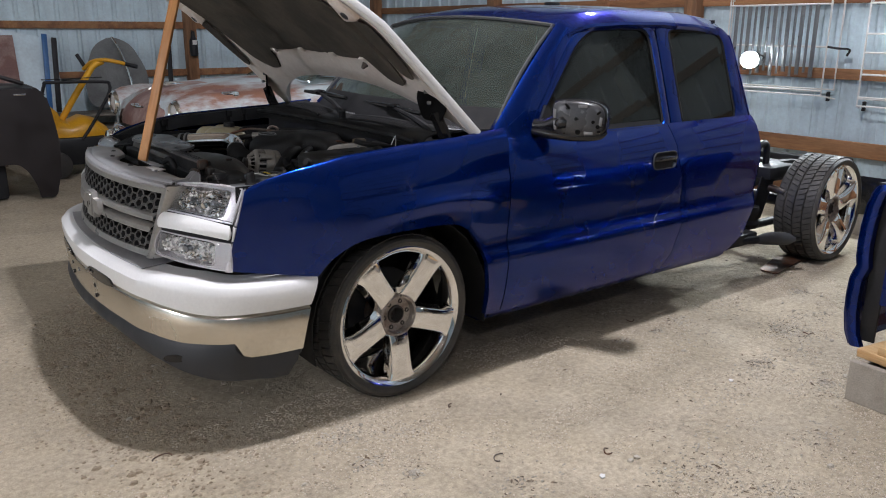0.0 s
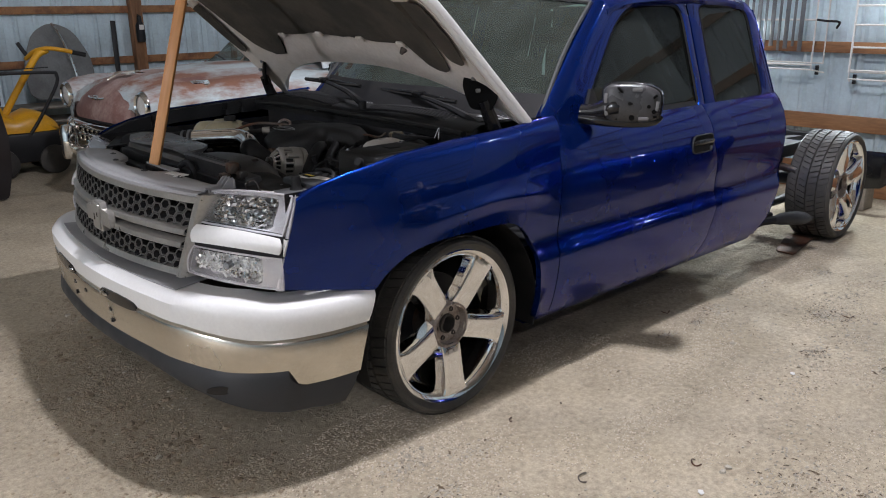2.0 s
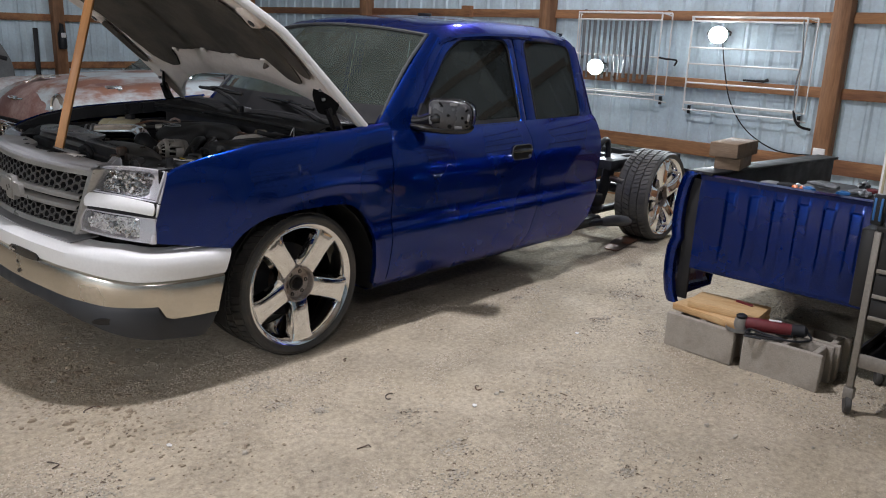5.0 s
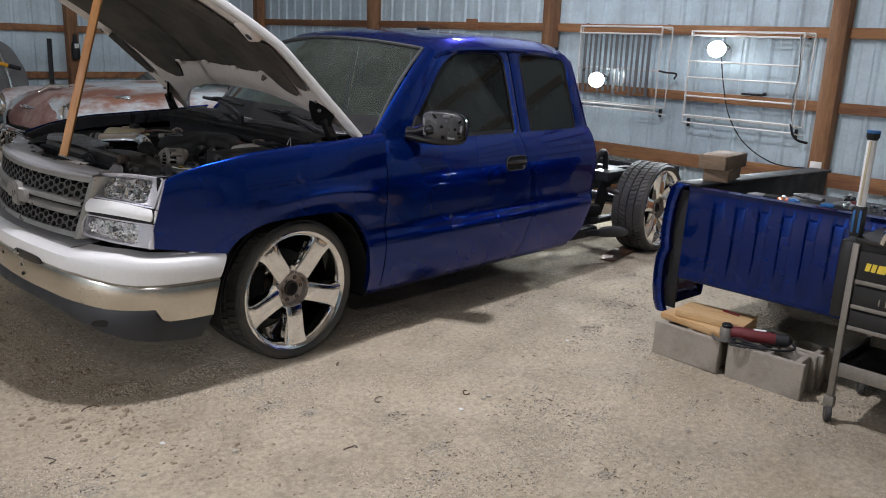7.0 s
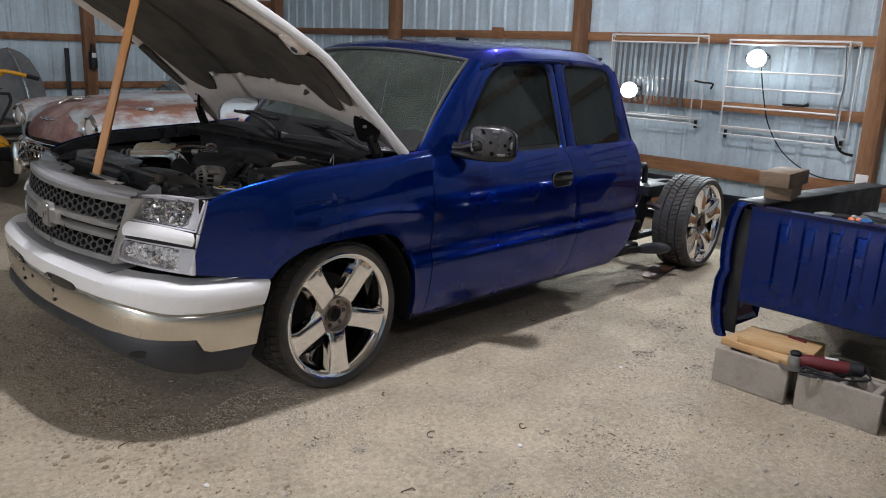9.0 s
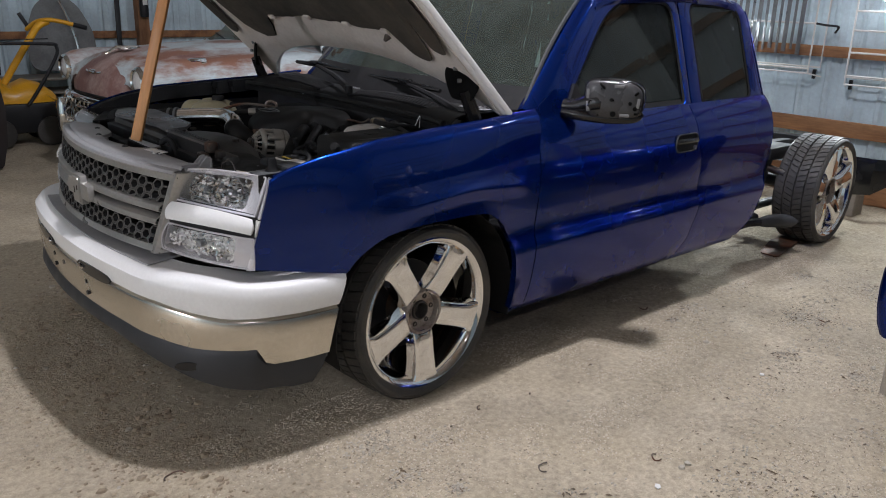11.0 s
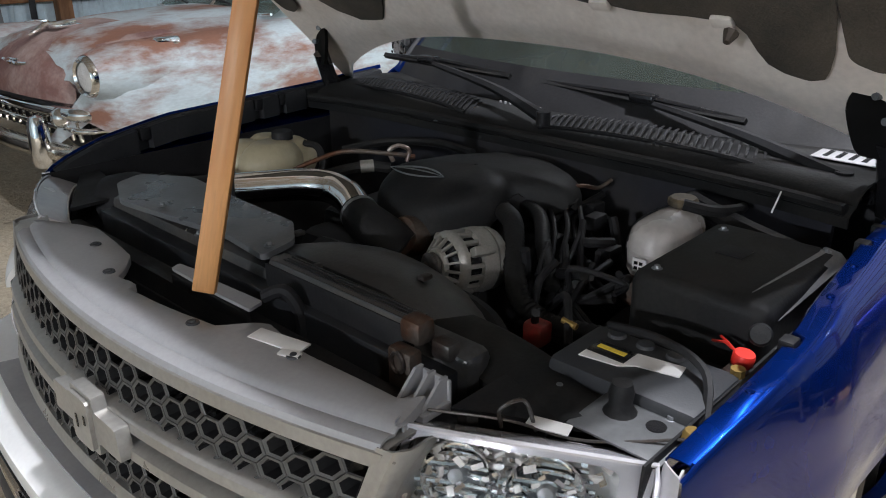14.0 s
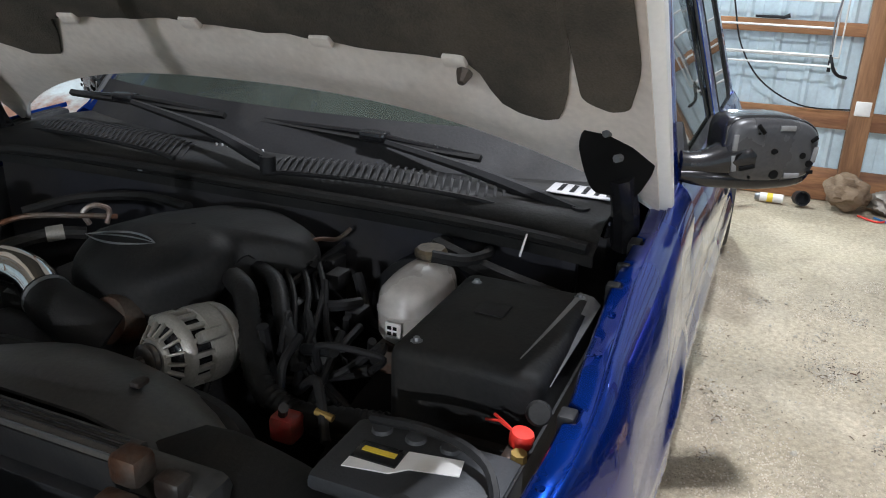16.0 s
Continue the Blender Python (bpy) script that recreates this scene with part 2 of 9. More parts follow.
def thing(name, label, category, at=None, group="", kind=""):
    ob = new(name)
    if at is not None:
        ob.matrix_world = at
    return tagged(ob, label, category, group, kind)


def sheet(rows, closed=False, thick=0.0, bm=None):
    """Quads through rows of points; thick gives the sheet a back."""
    bm = bm or bmesh.new()
    vs = [[bm.verts.new(p) for p in r] for r in rows]
    faces = []
    for a, b in zip(vs, vs[1:]):
        k = len(a)
        for i in range(k if closed else k - 1):
            j = (i + 1) % k
            try:
                faces.append(bm.faces.new((a[i], a[j], b[j], b[i])))
            except ValueError:
                pass
    if thick:
        bmesh.ops.recalc_face_normals(bm, faces=faces)
        bmesh.ops.solidify(bm, geom=faces, thickness=thick)
    return bm


def cap(bm, pts):
    return bm.faces.new([bm.verts.new(p) for p in pts])


def box(x0, x1, y0, y1, z0, z1, bevel=0.004, bm=None, m=None, seg=2):
    bm = bm or bmesh.new()
    r = bmesh.ops.create_cube(bm, size=1, matrix=Matrix.Translation(((x0 + x1) / 2, (y0 + y1) / 2, (z0 + z1) / 2)) @ Matrix.Diagonal((abs(x1 - x0), abs(y1 - y0), abs(z1 - z0), 1)))
    vs = r["verts"]
    if bevel:
        es = list({e for v in vs for e in v.link_edges})
        out = bmesh.ops.bevel(bm, geom=es, offset=min(bevel, 0.45 * min(abs(x1 - x0), abs(y1 - y0), abs(z1 - z0))), segments=seg, affect="EDGES", profile=0.5)
        vs = list({v for f in out["faces"] for v in f.verts} | {v for v in vs if v.is_valid})
    if m is not None:
        seen, stack = set(vs), list(vs)
        bmesh.ops.transform(bm, matrix=m, verts=list(seen))
    return bm


def tube(pts, r, seg=8, bm=None, capped=True):
    """A round bar along a line of points; r may be one radius or one a point."""
    bm = bm or bmesh.new()
    pts = [Vector(p) for p in pts]
    rs = r if isinstance(r, (list, tuple)) else [r] * len(pts)
    d = (pts[1] - pts[0]).normalized()
    up = Vector((0, 0, 1)) if abs(d.z) < 0.9 else Vector((1, 0, 0))
    a = d.cross(up).normalized()
    rings = []
    for i, p in enumerate(pts):
        d = (pts[min(i + 1, len(pts) - 1)] - pts[max(i - 1, 0)]).normalized()
        a = (a - d * a.dot(d)).normalized()
        b = d.cross(a)
        rings.append([bm.verts.new(p + rs[i] * (math.cos(t) * a + math.sin(t) * b)) for t in [2 * math.pi * k / seg for k in range(seg)]])
    for u, v in zip(rings, rings[1:]):
        for k in range(seg):
            bm.faces.new((u[k], u[(k + 1) % seg], v[(k + 1) % seg], v[k]))
    if capped:
        bm.faces.new(rings[0])
        bm.faces.new(rings[-1])
    return bm


def curve_points(pts, n=8):
    """A smooth line through the points."""
    p = [Vector(q) for q in pts]
    p = [2 * p[0] - p[1]] + p + [2 * p[-1] - p[-2]]
    out = []
    for i in range(1, len(p) - 2):
        for k in range(n):
            t = k / n
            out.append(0.5 * ((2 * p[i]) + (p[i + 1] - p[i - 1]) * t + (2 * p[i - 1] - 5 * p[i] + 4 * p[i + 1] - p[i + 2]) * t * t + (3 * p[i] - p[i - 1] - 3 * p[i + 1] + p[i + 2]) * t ** 3))
    out.append(p[-2])
    return out


def lathe(profile, m=None, seg=48, bm=None, closed=True):
    """Turns (radius, height) pairs round the z axis, then places them by m."""
    m = m or Matrix.Identity(4)
    rows = [[m @ Vector((r * math.cos(a), r * math.sin(a), h)) for a in [2 * math.pi * k / seg for k in range(seg)]] for r, h in profile]
    return sheet(rows, True, bm=bm)


def slab(outline, depth, bm=None, m=None):
    """A flat plate: an outline in x, y pushed up by depth, then placed by m."""
    bm = bm or bmesh.new()
    m = m or Matrix.Identity(4)
    lo = [bm.verts.new(m @ Vector((x, y, 0))) for x, y in outline]
    hi = [bm.verts.new(m @ Vector((x, y, depth))) for x, y in outline]
    bm.faces.new(lo[::-1])
    bm.faces.new(hi)
    k = len(lo)
    for i in range(k):
        bm.faces.new((lo[i], lo[(i + 1) % k], hi[(i + 1) % k], hi[i]))
    return bm


def interp(x, table):
    if x <= table[0][0]:
        return table[0][1]
    for (a, u), (b, v) in zip(table, table[1:]):
        if x <= b:
            return u + (v - u) * (x - a) / (b - a)
    return table[-1][1]


def soft_interp(x, table):
    if x <= table[0][0]:
        return table[0][1]
    for (a, u), (b, v) in zip(table, table[1:]):
        if x <= b:
            t = (x - a) / (b - a)
            return u + (v - u) * t * t * (3 - 2 * t)
    return table[-1][1]


def rounded(pts, radii, n=5):
    """A closed outline with its corners rounded; pts as 2-tuples."""
    out = []
    k = len(pts)
    for i in range(k):
        p, a, b = Vector(pts[i]), Vector(pts[i - 1]), Vector(pts[(i + 1) % k])
        r = radii[i] if isinstance(radii, (list, tuple)) else radii
        u, v = (a - p), (b - p)
        r = min(r, 0.45 * u.length, 0.45 * v.length)
        s, e = p + u.normalized() * r, p + v.normalized() * r
        for j in range(n + 1):
            t = j / n
            out.append(((1 - t) ** 2 * s + 2 * t * (1 - t) * p + t * t * e).to_tuple())
    return out


# ---- the barn ----


def ground_height(x, y):
    v = Vector((x, y, 0))
    return 0.010 * noise.noise(v * 0.9) + 0.007 * noise.noise(v * 3.1) + 0.0035 * noise.noise(v * 11)


def build_ground():
    xs = [WEST - 0.1 + 0.35 * i for i in range(15)]
    xs = [x for x in xs if x < -3.4] + [-3.4 + 0.045 * i for i in range(150)]
    xs = xs + [xs[-1] + 0.15 * i for i in range(1, 15)]
    ys = [SOUTH - 0.1 + 0.3 * i for i in range(12)]
    ys = [y for y in ys if y < -4.6] + [-4.6 + 0.045 * i for i in range(145)]
    ys = ys + [ys[-1] + 0.16 * i for i in range(1, 40)]
    rows = [[(x, y, ground_height(x, y)) for x in xs] for y in ys if y < NORTH + 0.3]
    return part("ground", sheet(rows), ground_material(), None, "", True, 180)


def ground_material():
    m = material("crushed_limestone", (0.445, 0.382, 0.286), 0.95, 0, 0.18, 2.2, 170, 0.5, second=(0.395, 0.335, 0.240), mix_scale=2.6, edge=(0.36, 0.66), bump_dist=0.008)
    t = m.node_tree
    n, l = t.nodes, t.links
    b = n["Principled BSDF"]
    old = b.inputs["Base Color"].links[0].from_socket
    tc = n.new("ShaderNodeTexCoord")
    # darker trodden patches
    ns = n.new("ShaderNodeTexNoise")
    ns.inputs["Scale"].default_value, ns.inputs["Detail"].default_value = 1.7, 8
    ns.inputs["Roughness"].default_value = 0.7
    l.new(tc.outputs["Object"], ns.inputs["Vector"])
    r2 = n.new("ShaderNodeMapRange")
    r2.inputs["From Min"].default_value, r2.inputs["From Max"].default_value = 0.50, 0.66
    l.new(ns.outputs["Fac"], r2.inputs["Value"])
    fl = n.new("ShaderNodeTexNoise")
    fl.inputs["Scale"].default_value, fl.inputs["Detail"].default_value = 75, 4
    mf = n.new("ShaderNodeMapping")
    mf.inputs["Scale"].default_value = (1.0, 0.45, 1.0)
    mf.inputs["Rotation"].default_value = (0, 0, 0.7)
    l.new(tc.outputs["Object"], mf.inputs["Vector"])
    l.new(mf.outputs[0], fl.inputs["Vector"])
    r1 = n.new("ShaderNodeMapRange")
    r1.inputs["From Min"].default_value, r1.inputs["From Max"].default_value = 0.60, 0.68
    l.new(fl.outputs["Fac"], r1.inputs["Value"])
    mu = n.new("ShaderNodeMath")
    mu.operation = "MULTIPLY"
    l.new(r1.outputs[0], mu.inputs[0])
    l.new(r2.outputs[0], mu.inputs[1])
    mx = n.new("ShaderNodeMix")
    mx.data_type = "RGBA"
    l.new(mu.outputs[0], mx.inputs[0])
    l.new(old, mx.inputs[6])
    mx.inputs[7].default_value = (0.30, 0.245, 0.17, 1)
    # trodden grain: small pale and dark flecks with their own relief
    g = n.new("ShaderNodeTexNoise")
    g.inputs["Scale"].default_value, g.inputs["Detail"].default_value = 38, 7
    g.inputs["Roughness"].default_value = 0.75
    l.new(tc.outputs["Object"], g.inputs["Vector"])
    gr = n.new("ShaderNodeMapRange")
    gr.inputs["From Min"].default_value, gr.inputs["From Max"].default_value = 0.33, 0.67
    gr.inputs["To Min"].default_value, gr.inputs["To Max"].default_value = 0.68, 1.22
    l.new(g.outputs["Fac"], gr.inputs["Value"])
    sv = n.new("ShaderNodeVectorMath")
    sv.operation = "SCALE"
    l.new(mx.outputs[2], sv.inputs[0])
    l.new(gr.outputs[0], sv.inputs["Scale"])
    # long damp smears
    d = n.new("ShaderNodeTexNoise")
    d.inputs["Scale"].default_value, d.inputs["Detail"].default_value = 5.5, 9
    d.inputs["Roughness"].default_value = 0.72
    l.new(tc.outputs["Object"], d.inputs["Vector"])
    dr = n.new("ShaderNodeMapRange")
    dr.inputs["From Min"].default_value, dr.inputs["From Max"].default_value = 0.56, 0.68
    dr.inputs["To Min"].default_value, dr.inputs["To Max"].default_value = 1.02, 0.76
    l.new(d.outputs["Fac"], dr.inputs["Value"])
    sd = n.new("ShaderNodeVectorMath")
    sd.operation = "SCALE"
    l.new(sv.outputs[0], sd.inputs[0])
    l.new(dr.outputs[0], sd.inputs["Scale"])
    l.new(sd.outputs[0], b.inputs["Base Color"])
    # clods and scuffs where the floor is broken up
    cl = n.new("ShaderNodeTexNoise")
    cl.inputs["Scale"].default_value, cl.inputs["Detail"].default_value = 15, 5
    cl.inputs["Roughness"].default_value = 0.6
    l.new(tc.outputs["Object"], cl.inputs["Vector"])
    cm = n.new("ShaderNodeMath")
    cm.operation = "MULTIPLY"
    l.new(cl.outputs["Fac"], cm.inputs[0])
    l.new(r2.outputs[0], cm.inputs[1])
    bp3 = n.new("ShaderNodeBump")
    bp3.inputs["Strength"].default_value, bp3.inputs["Distance"].default_value = 0.8, 0.04
    l.new(cm.outputs[0], bp3.inputs["Height"])
    l.new(b.inputs["Normal"].links[0].from_socket, bp3.inputs["Normal"])
    bp2 = n.new("ShaderNodeBump")
    bp2.inputs["Strength"].default_value, bp2.inputs["Distance"].default_value = 0.55, 0.010
    l.new(g.outputs["Fac"], bp2.inputs["Height"])
    l.new(bp3.outputs[0], bp2.inputs["Normal"])
    l.new(bp2.outputs[0], b.inputs["Normal"])
    return m


ground = tagged(build_ground(), "packed tan crushed limestone dirt floor with dark grit", "ground", kind="structure")


def rib_profile(width, n):
    """One steel sheet's profile: n trapezoid ribs, as (along, out) pairs."""
    pitch, pts = width / n, []
    for i in range(n):
        o = i * pitch
        pts += [(o, 0.0), (o + 0.02, 0.019), (o + 0.045, 0.019), (o + 0.065, 0.0), (o + 0.065 + (pitch - 0.065) * 0.36, 0.0), (o + 0.065 + (pitch - 0.065) * 0.40, 0.004), (o + 0.065 + (pitch - 0.065) * 0.46, 0.0)]
    return pts + [(width, 0.0)]


def siding_mesh(width, height):
    pr = rib_profile(width, 4)
    return sheet([[(u, -v, 0.0) for u, v in pr], [(u, -v, height) for u, v in pr]], thick=0.002)


SHEET_W = 0.914


def wall(name, label, start, along, inward_turn, length, height=EAVES, z0=0.12):
    """A steel-clad wall: a plain core behind, ribbed sheets as parts in front."""
    along = Vector(along)
    base = pose(start[0], start[1], 0, 0, 0, inward_turn)
    core = part(name, box(0, length, 0.012, 0.10, -0.1, height, 0), WALL_STEEL, None, label, False)
    core.matrix_world = base
    tagged(core, label, "wall", kind="structure")
    first = part("siding_sheet", siding_mesh(SHEET_W - 0.004, height - z0), WALL_STEEL, core, "", True, 30)
    first.location = (0, 0.008, z0)
    for i in range(1, int(length / SHEET_W) + 1):
        ob = new("siding_sheet", first.data)
        ob.parent = core
        ob.location = (i * SHEET_W, 0.008, z0)
    return core


# local x runs along each wall and local -y points into the barn
wall_east = wall("wall_east", "white ribbed steel siding wall of the barn", (EAST, NORTH), (0, -1, 0), -90, NORTH - SOUTH)
wall_north = wall("wall_north", "white ribbed steel siding wall of the barn", (WEST, NORTH), (1, 0, 0), 0, EAST - WEST)
wall_west = part("wall_west", box(WEST - 0.12, WEST, SOUTH, NORTH, -0.1, EAVES, 0), WALL_STEEL, None, "", False)
tagged(wall_west, "white steel barn wall", "wall", kind="structure")
wall_south = part("wall_south", box(WEST, EAST, SOUTH - 0.12, SOUTH, -0.1, EAVES, 0), WALL_STEEL, None, "", False)
tagged(wall_south, "white steel barn wall", "wall", kind="structure")
ceiling = box(WEST - 0.1, EAST + 0.1, SOUTH - 0.1, NORTH + 0.1, EAVES, EAVES + 0.06, 0)
for i in range(12):
    x = WEST + 0.6 + i * 1.22
    box(x, x + 0.045, SOUTH, NORTH, EAVES - 0.19, EAVES - 0.002, 0, ceiling)
for i in range(5):
    y = SOUTH + 1.6 + i * 3.1
    box(WEST, EAST, y, y + 0.09, EAVES - 0.30, EAVES - 0.19, 0, ceiling)
tagged(part("ceiling", ceiling, material("dim_steel_roof", (0.45, 0.44, 0.42), 0.6, 0, 0.15, 2, 30, 0.1, second=(0.3, 0.2, 0.12)), None, "", False), "steel barn roof with timber purlins", "ceiling", kind="structure")


def post(x, y, w=0.14, d=0.14):
    ob = part("post", box(x - d / 2, x + d / 2, y - w / 2, y + w / 2, -0.05, EAVES - 0.2, 0.006), POST_WOOD, None, "", True)
    return tagged(ob, "reddish-brown treated timber barn post", "post", group="barn posts", kind="structure")


for y in (-4.73, -1.66, 1.41, 4.47):
    post(EAST - 0.10, y)
post(EAST - 0.12, NORTH - 0.12)
for x in (2.02, -1.05, -4.1, -7.2):
    post(x, NORTH - 0.10)


def girt(name, x0, x1, y0, y1, z, h=0.09):
    ob = part(name, box(x0, x1, y0, y1, z - h / 2, z + h / 2, 0.004), LUMBER, None, "", True)
    return tagged(ob, "rough orange-brown timber wall girt", "girt", group="wall girts", kind="structure")


for z, h in ((0.60, 0.13), (1.225, 0.09), (1.85, 0.09), (2.46, 0.09), (3.07, 0.09)):
    girt("girt", EAST - 0.062, EAST - 0.024, SOUTH, NORTH - 0.03, z, h)
for z, h in ((0.16, 0.2), (1.0, 0.09), (1.62, 0.09), (2.24, 0.09), (2.86, 0.09)):
    girt("girt", WEST, EAST - 0.07, NORTH - 0.062, NORTH - 0.024, z, h)
girt("skirt_board", EAST - 0.06, EAST - 0.025, SOUTH, NORTH - 0.03, 0.12, 0.24)


def ceiling_light(x, y, z, watts):
    ob = thing("ceiling_light", "unseen white three-panel led garage light under the roof", "ceiling light", pose(x, y, z), "ceiling lights")
    part("stem", tube([(0, 0, 0.02), (0, 0, EAVES + 0.01 - z)], 0.02), GALV, ob)
    part("heatsink", lathe([(0.0, 0.06), (0.04, 0.06), (0.045, 0.0), (0.0, 0.0)], seg=24), GALV, ob)
    for k in range(3):
        m = pose(0, 0, 0, 0, 0, 120 * k + 20) @ pose(0.085, 0, 0, 0, -42, 0)
        p = part("led_wing", box(-0.05, 0.05, -0.035, 0.035, 0.006, 0.026, 0.004, m=m), WHITE, ob)
        part("led_face", box(-0.045, 0.045, -0.03, 0.03, 0.0, 0.004, 0, m=m), LED, p, "glowing white led face")
        w = pose(x, y, z) @ m
        at, aim = w @ Vector((0, 0, -0.006)), w @ Vector((0, 0, -1))
        area_lamp("led_wing_light", at, aim, 0.09, 0.06, watts / 3)
    return ob


for (x, y, z), watts in zip(CEILING_LAMPS, CEILING_WATTS):
    ceiling_light(x, y, z, watts)


def flood_light(at, turn, watts, label):
    ob = thing("flood_light", label, "work light", pose(*at, 0, 0, turn), "flood lights")
    part("housing", box(-0.03, 0.03, -0.075, 0.075, -0.062, 0.062, 0.02), FRAME_BLACK, ob)
    # disc is wider than the housing to take in the lamp's glare
    part("led_face", slab([(0.082 * math.cos(2 * math.pi * k / 28), 0.074 * math.sin(2 * math.pi * k / 28)) for k in range(28)], 0.008, m=Matrix(((0, 0, -1, -0.031), (-1, 0, 0, 0), (0, 1, 0, 0), (0, 0, 0, 1)))), FLOOD_GLOW, ob, "blinding white led face with its glare")
    part("bracket", tube(curve_points([(0.0, -0.10, 0), (0.05, -0.09, 0.03), (0.09, 0, 0.05), (0.05, 0.09, 0.03), (0.0, 0.10, 0)], 4), 0.008, 6), FRAME_BLACK, ob)
    w = ob.matrix_world
    area_lamp("flood_beam", w @ Vector((-0.045, 0, 0)), w @ Vector((-1, 0, -0.05)), 0.15, 0.11, watts, (0.86, 0.94, 1.0))
    return ob


flood_light(FLOOD_A, 15, 45, "small bright white led flood light on a wall rack")
flood_light(FLOOD_B, 15, 45, "small bright white led flood light behind the cab")


# ---- the pickup: front axle over the origin, nose towards -x, driver's side at -y ----
truck = thing("pickup_truck", "lowered blue extended-cab pickup with open white hood and bare rear frame", "pickup truck")

SIDE = [(0.24, -0.915), (0.30, -0.947), (0.38, -0.972), (0.47, -0.989), (0.545, -0.998), (0.575, -0.997), (0.60, -0.989), (0.625, -0.981), (0.66, -0.980), (0.75, -0.990), (0.85, -0.998), (0.92, -0.995), (0.98, -0.984), (1.03, -0.966), (1.075, -0.942), (1.10, -0.924), (1.14, -0.907)]


def flowing(x, table):
    """A smooth line through a table's points."""
    if x <= table[0][0]:
        return table[0][1]
    if x >= table[-1][0]:
        return table[-1][1]
    i = next(k for k in range(len(table) - 1) if x <= table[k + 1][0])
    (x0, y0), (x1, y1) = table[i], table[i + 1]
    d = (y1 - y0) / (x1 - x0)
    a = d if i == 0 else (y1 - table[i - 1][1]) / (x1 - table[i - 1][0])
    b = d if i == len(table) - 2 else (table[i + 2][1] - y0) / (table[i + 2][0] - x0)
    t, h = (x - x0) / (x1 - x0), x1 - x0
    return y0 * (1 + 2 * t) * (1 - t) ** 2 + a * h * t * (1 - t) ** 2 + y1 * t * t * (3 - 2 * t) + b * h * t * t * (t - 1)


def side_y(x, z):
    y = flowing(z, SIDE)
    if x < -0.30:
        y += 0.062 * ((-0.30 - x) / 0.42) ** 2
    return y


FENDER_TOP = [(-0.78, 0.96), (-0.69, 1.004), (-0.655, 1.026), (-0.60, 1.047), (-0.5, 1.073), (-0.286, 1.108), (0.0, 1.124), (0.28, 1.135), (0.43, 1.149), (0.57, 1.157)]


def fender_top(x):
    return interp(x, FENDER_TOP)


def fender_point(x, z):
    """A point of the front wing's skin at height z, rolled over into the bonnet opening at the top."""
    top = fender_top(x)
    y = side_y(x, z)
    drop = top - z
    if drop < 0.18:
        y = side_y(x, top - 0.18)
        t = max(0.0, 1 - drop / 0.11)
        y += 0.058 * (1 - 0.75 * max(0.0, -x) / 0.65) * (1 - math.sqrt(1 - (0.97 * t) ** 2))
    # crease that rises over the wheel
    c = 0.885 - 0.30 * (x - 0.14) ** 2 * (1 if x < 0.14 else 1.0)
    k = max(0.0, 1 - abs(z - c) / 0.05)
    fade = max(0.0, min(1.0, (x + 0.25) / 0.3)) * max(0.0, min(1.0, (0.50 - x) / 0.15))
    y -= 0.017 * k * fade if z < c else 0.017 * k * k * fade
    # the wing swells out over its wheel
    hold = max(0.0, min(1.0, (0.56 - x) / 0.62)) * max(0.0, min(1.0, (x + 0.62) / 0.30))
    y -= 0.034 * hold * hold * (3 - 2 * hold) * flowing(z, [(0.50, 0.4), (0.66, 0.75), (0.74, 0.9), (0.84, 1.0), (0.90, 0.95), (0.98, 0.72), (1.06, 0.30), (1.14, 0.0)])
    # lip round the wheel opening
    r = math.hypot(x - 0.01, z - 0.36)
    if r < 0.51 and x > -0.3:
        y -= 0.014 * (1 - max(0.0, r - 0.425) / 0.085) ** 2
    return (x, y, z)


def flip(rows):
    return [[(x, -y, z) for x, y, z in r] for r in rows]


ARCH = [(-0.425, 0.650), (-0.365, 0.718), (-0.262, 0.768), (-0.11, 0.786), (0.04, 0.787), (0.16, 0.781), (0.255, 0.762), (0.335, 0.712), (0.395, 0.63), (0.43, 0.53), (0.443, 0.42), (0.452, 0.34), (0.462, 0.283)]


def fender_rows():
    low, high = [], []
    for i in range(9):
        t = i / 8
        low.append((-0.765 + t * 0.340, 0.712 - 0.062 * t))
    low += [(p.x, p.y) for p in curve_points([(x, z, 0) for x, z in ARCH], 3)][1:]
    low += [(0.50, 0.283), (0.553, 0.283)]
    k = len(low)
    for i, (x, z) in enumerate(low):
        t = i / (k - 1)
        xt = -0.684 + t * (0.553 + 0.684)
        high.append((xt, fender_top(xt)))
    rows = []
    n = 44
    for (xa, za), (xb, zb) in zip(low, high):
        r = []
        for j in range(n + 1):
            v = j / n
            v = v ** 0.85
            x, z = xa + (xb - xa) * v, za + (zb - za) * v
            r.append(fender_point(x, min(z, fender_top(x))))
        top = r[-1]
        r += [(top[0], top[1] + 0.004, top[2] + 0.001), (top[0], top[1] + 0.007, top[2] - 0.003), (top[0], top[1] + 0.008, top[2] - 0.012)]
        lip = r[0]
        r = [(lip[0], lip[1] + 0.03, lip[2] + 0.004), (lip[0], lip[1] + 0.004, lip[2] + 0.001)] + r
        rows.append(r)
    return rows


FR = fender_rows()
fender = part("front_fender", sheet(FR), BLUE, truck, "glossy metallic blue front fender", True, 50)
part("front_fender", sheet(flip(FR)), BLUE, truck, "glossy metallic blue front fender", True, 50)


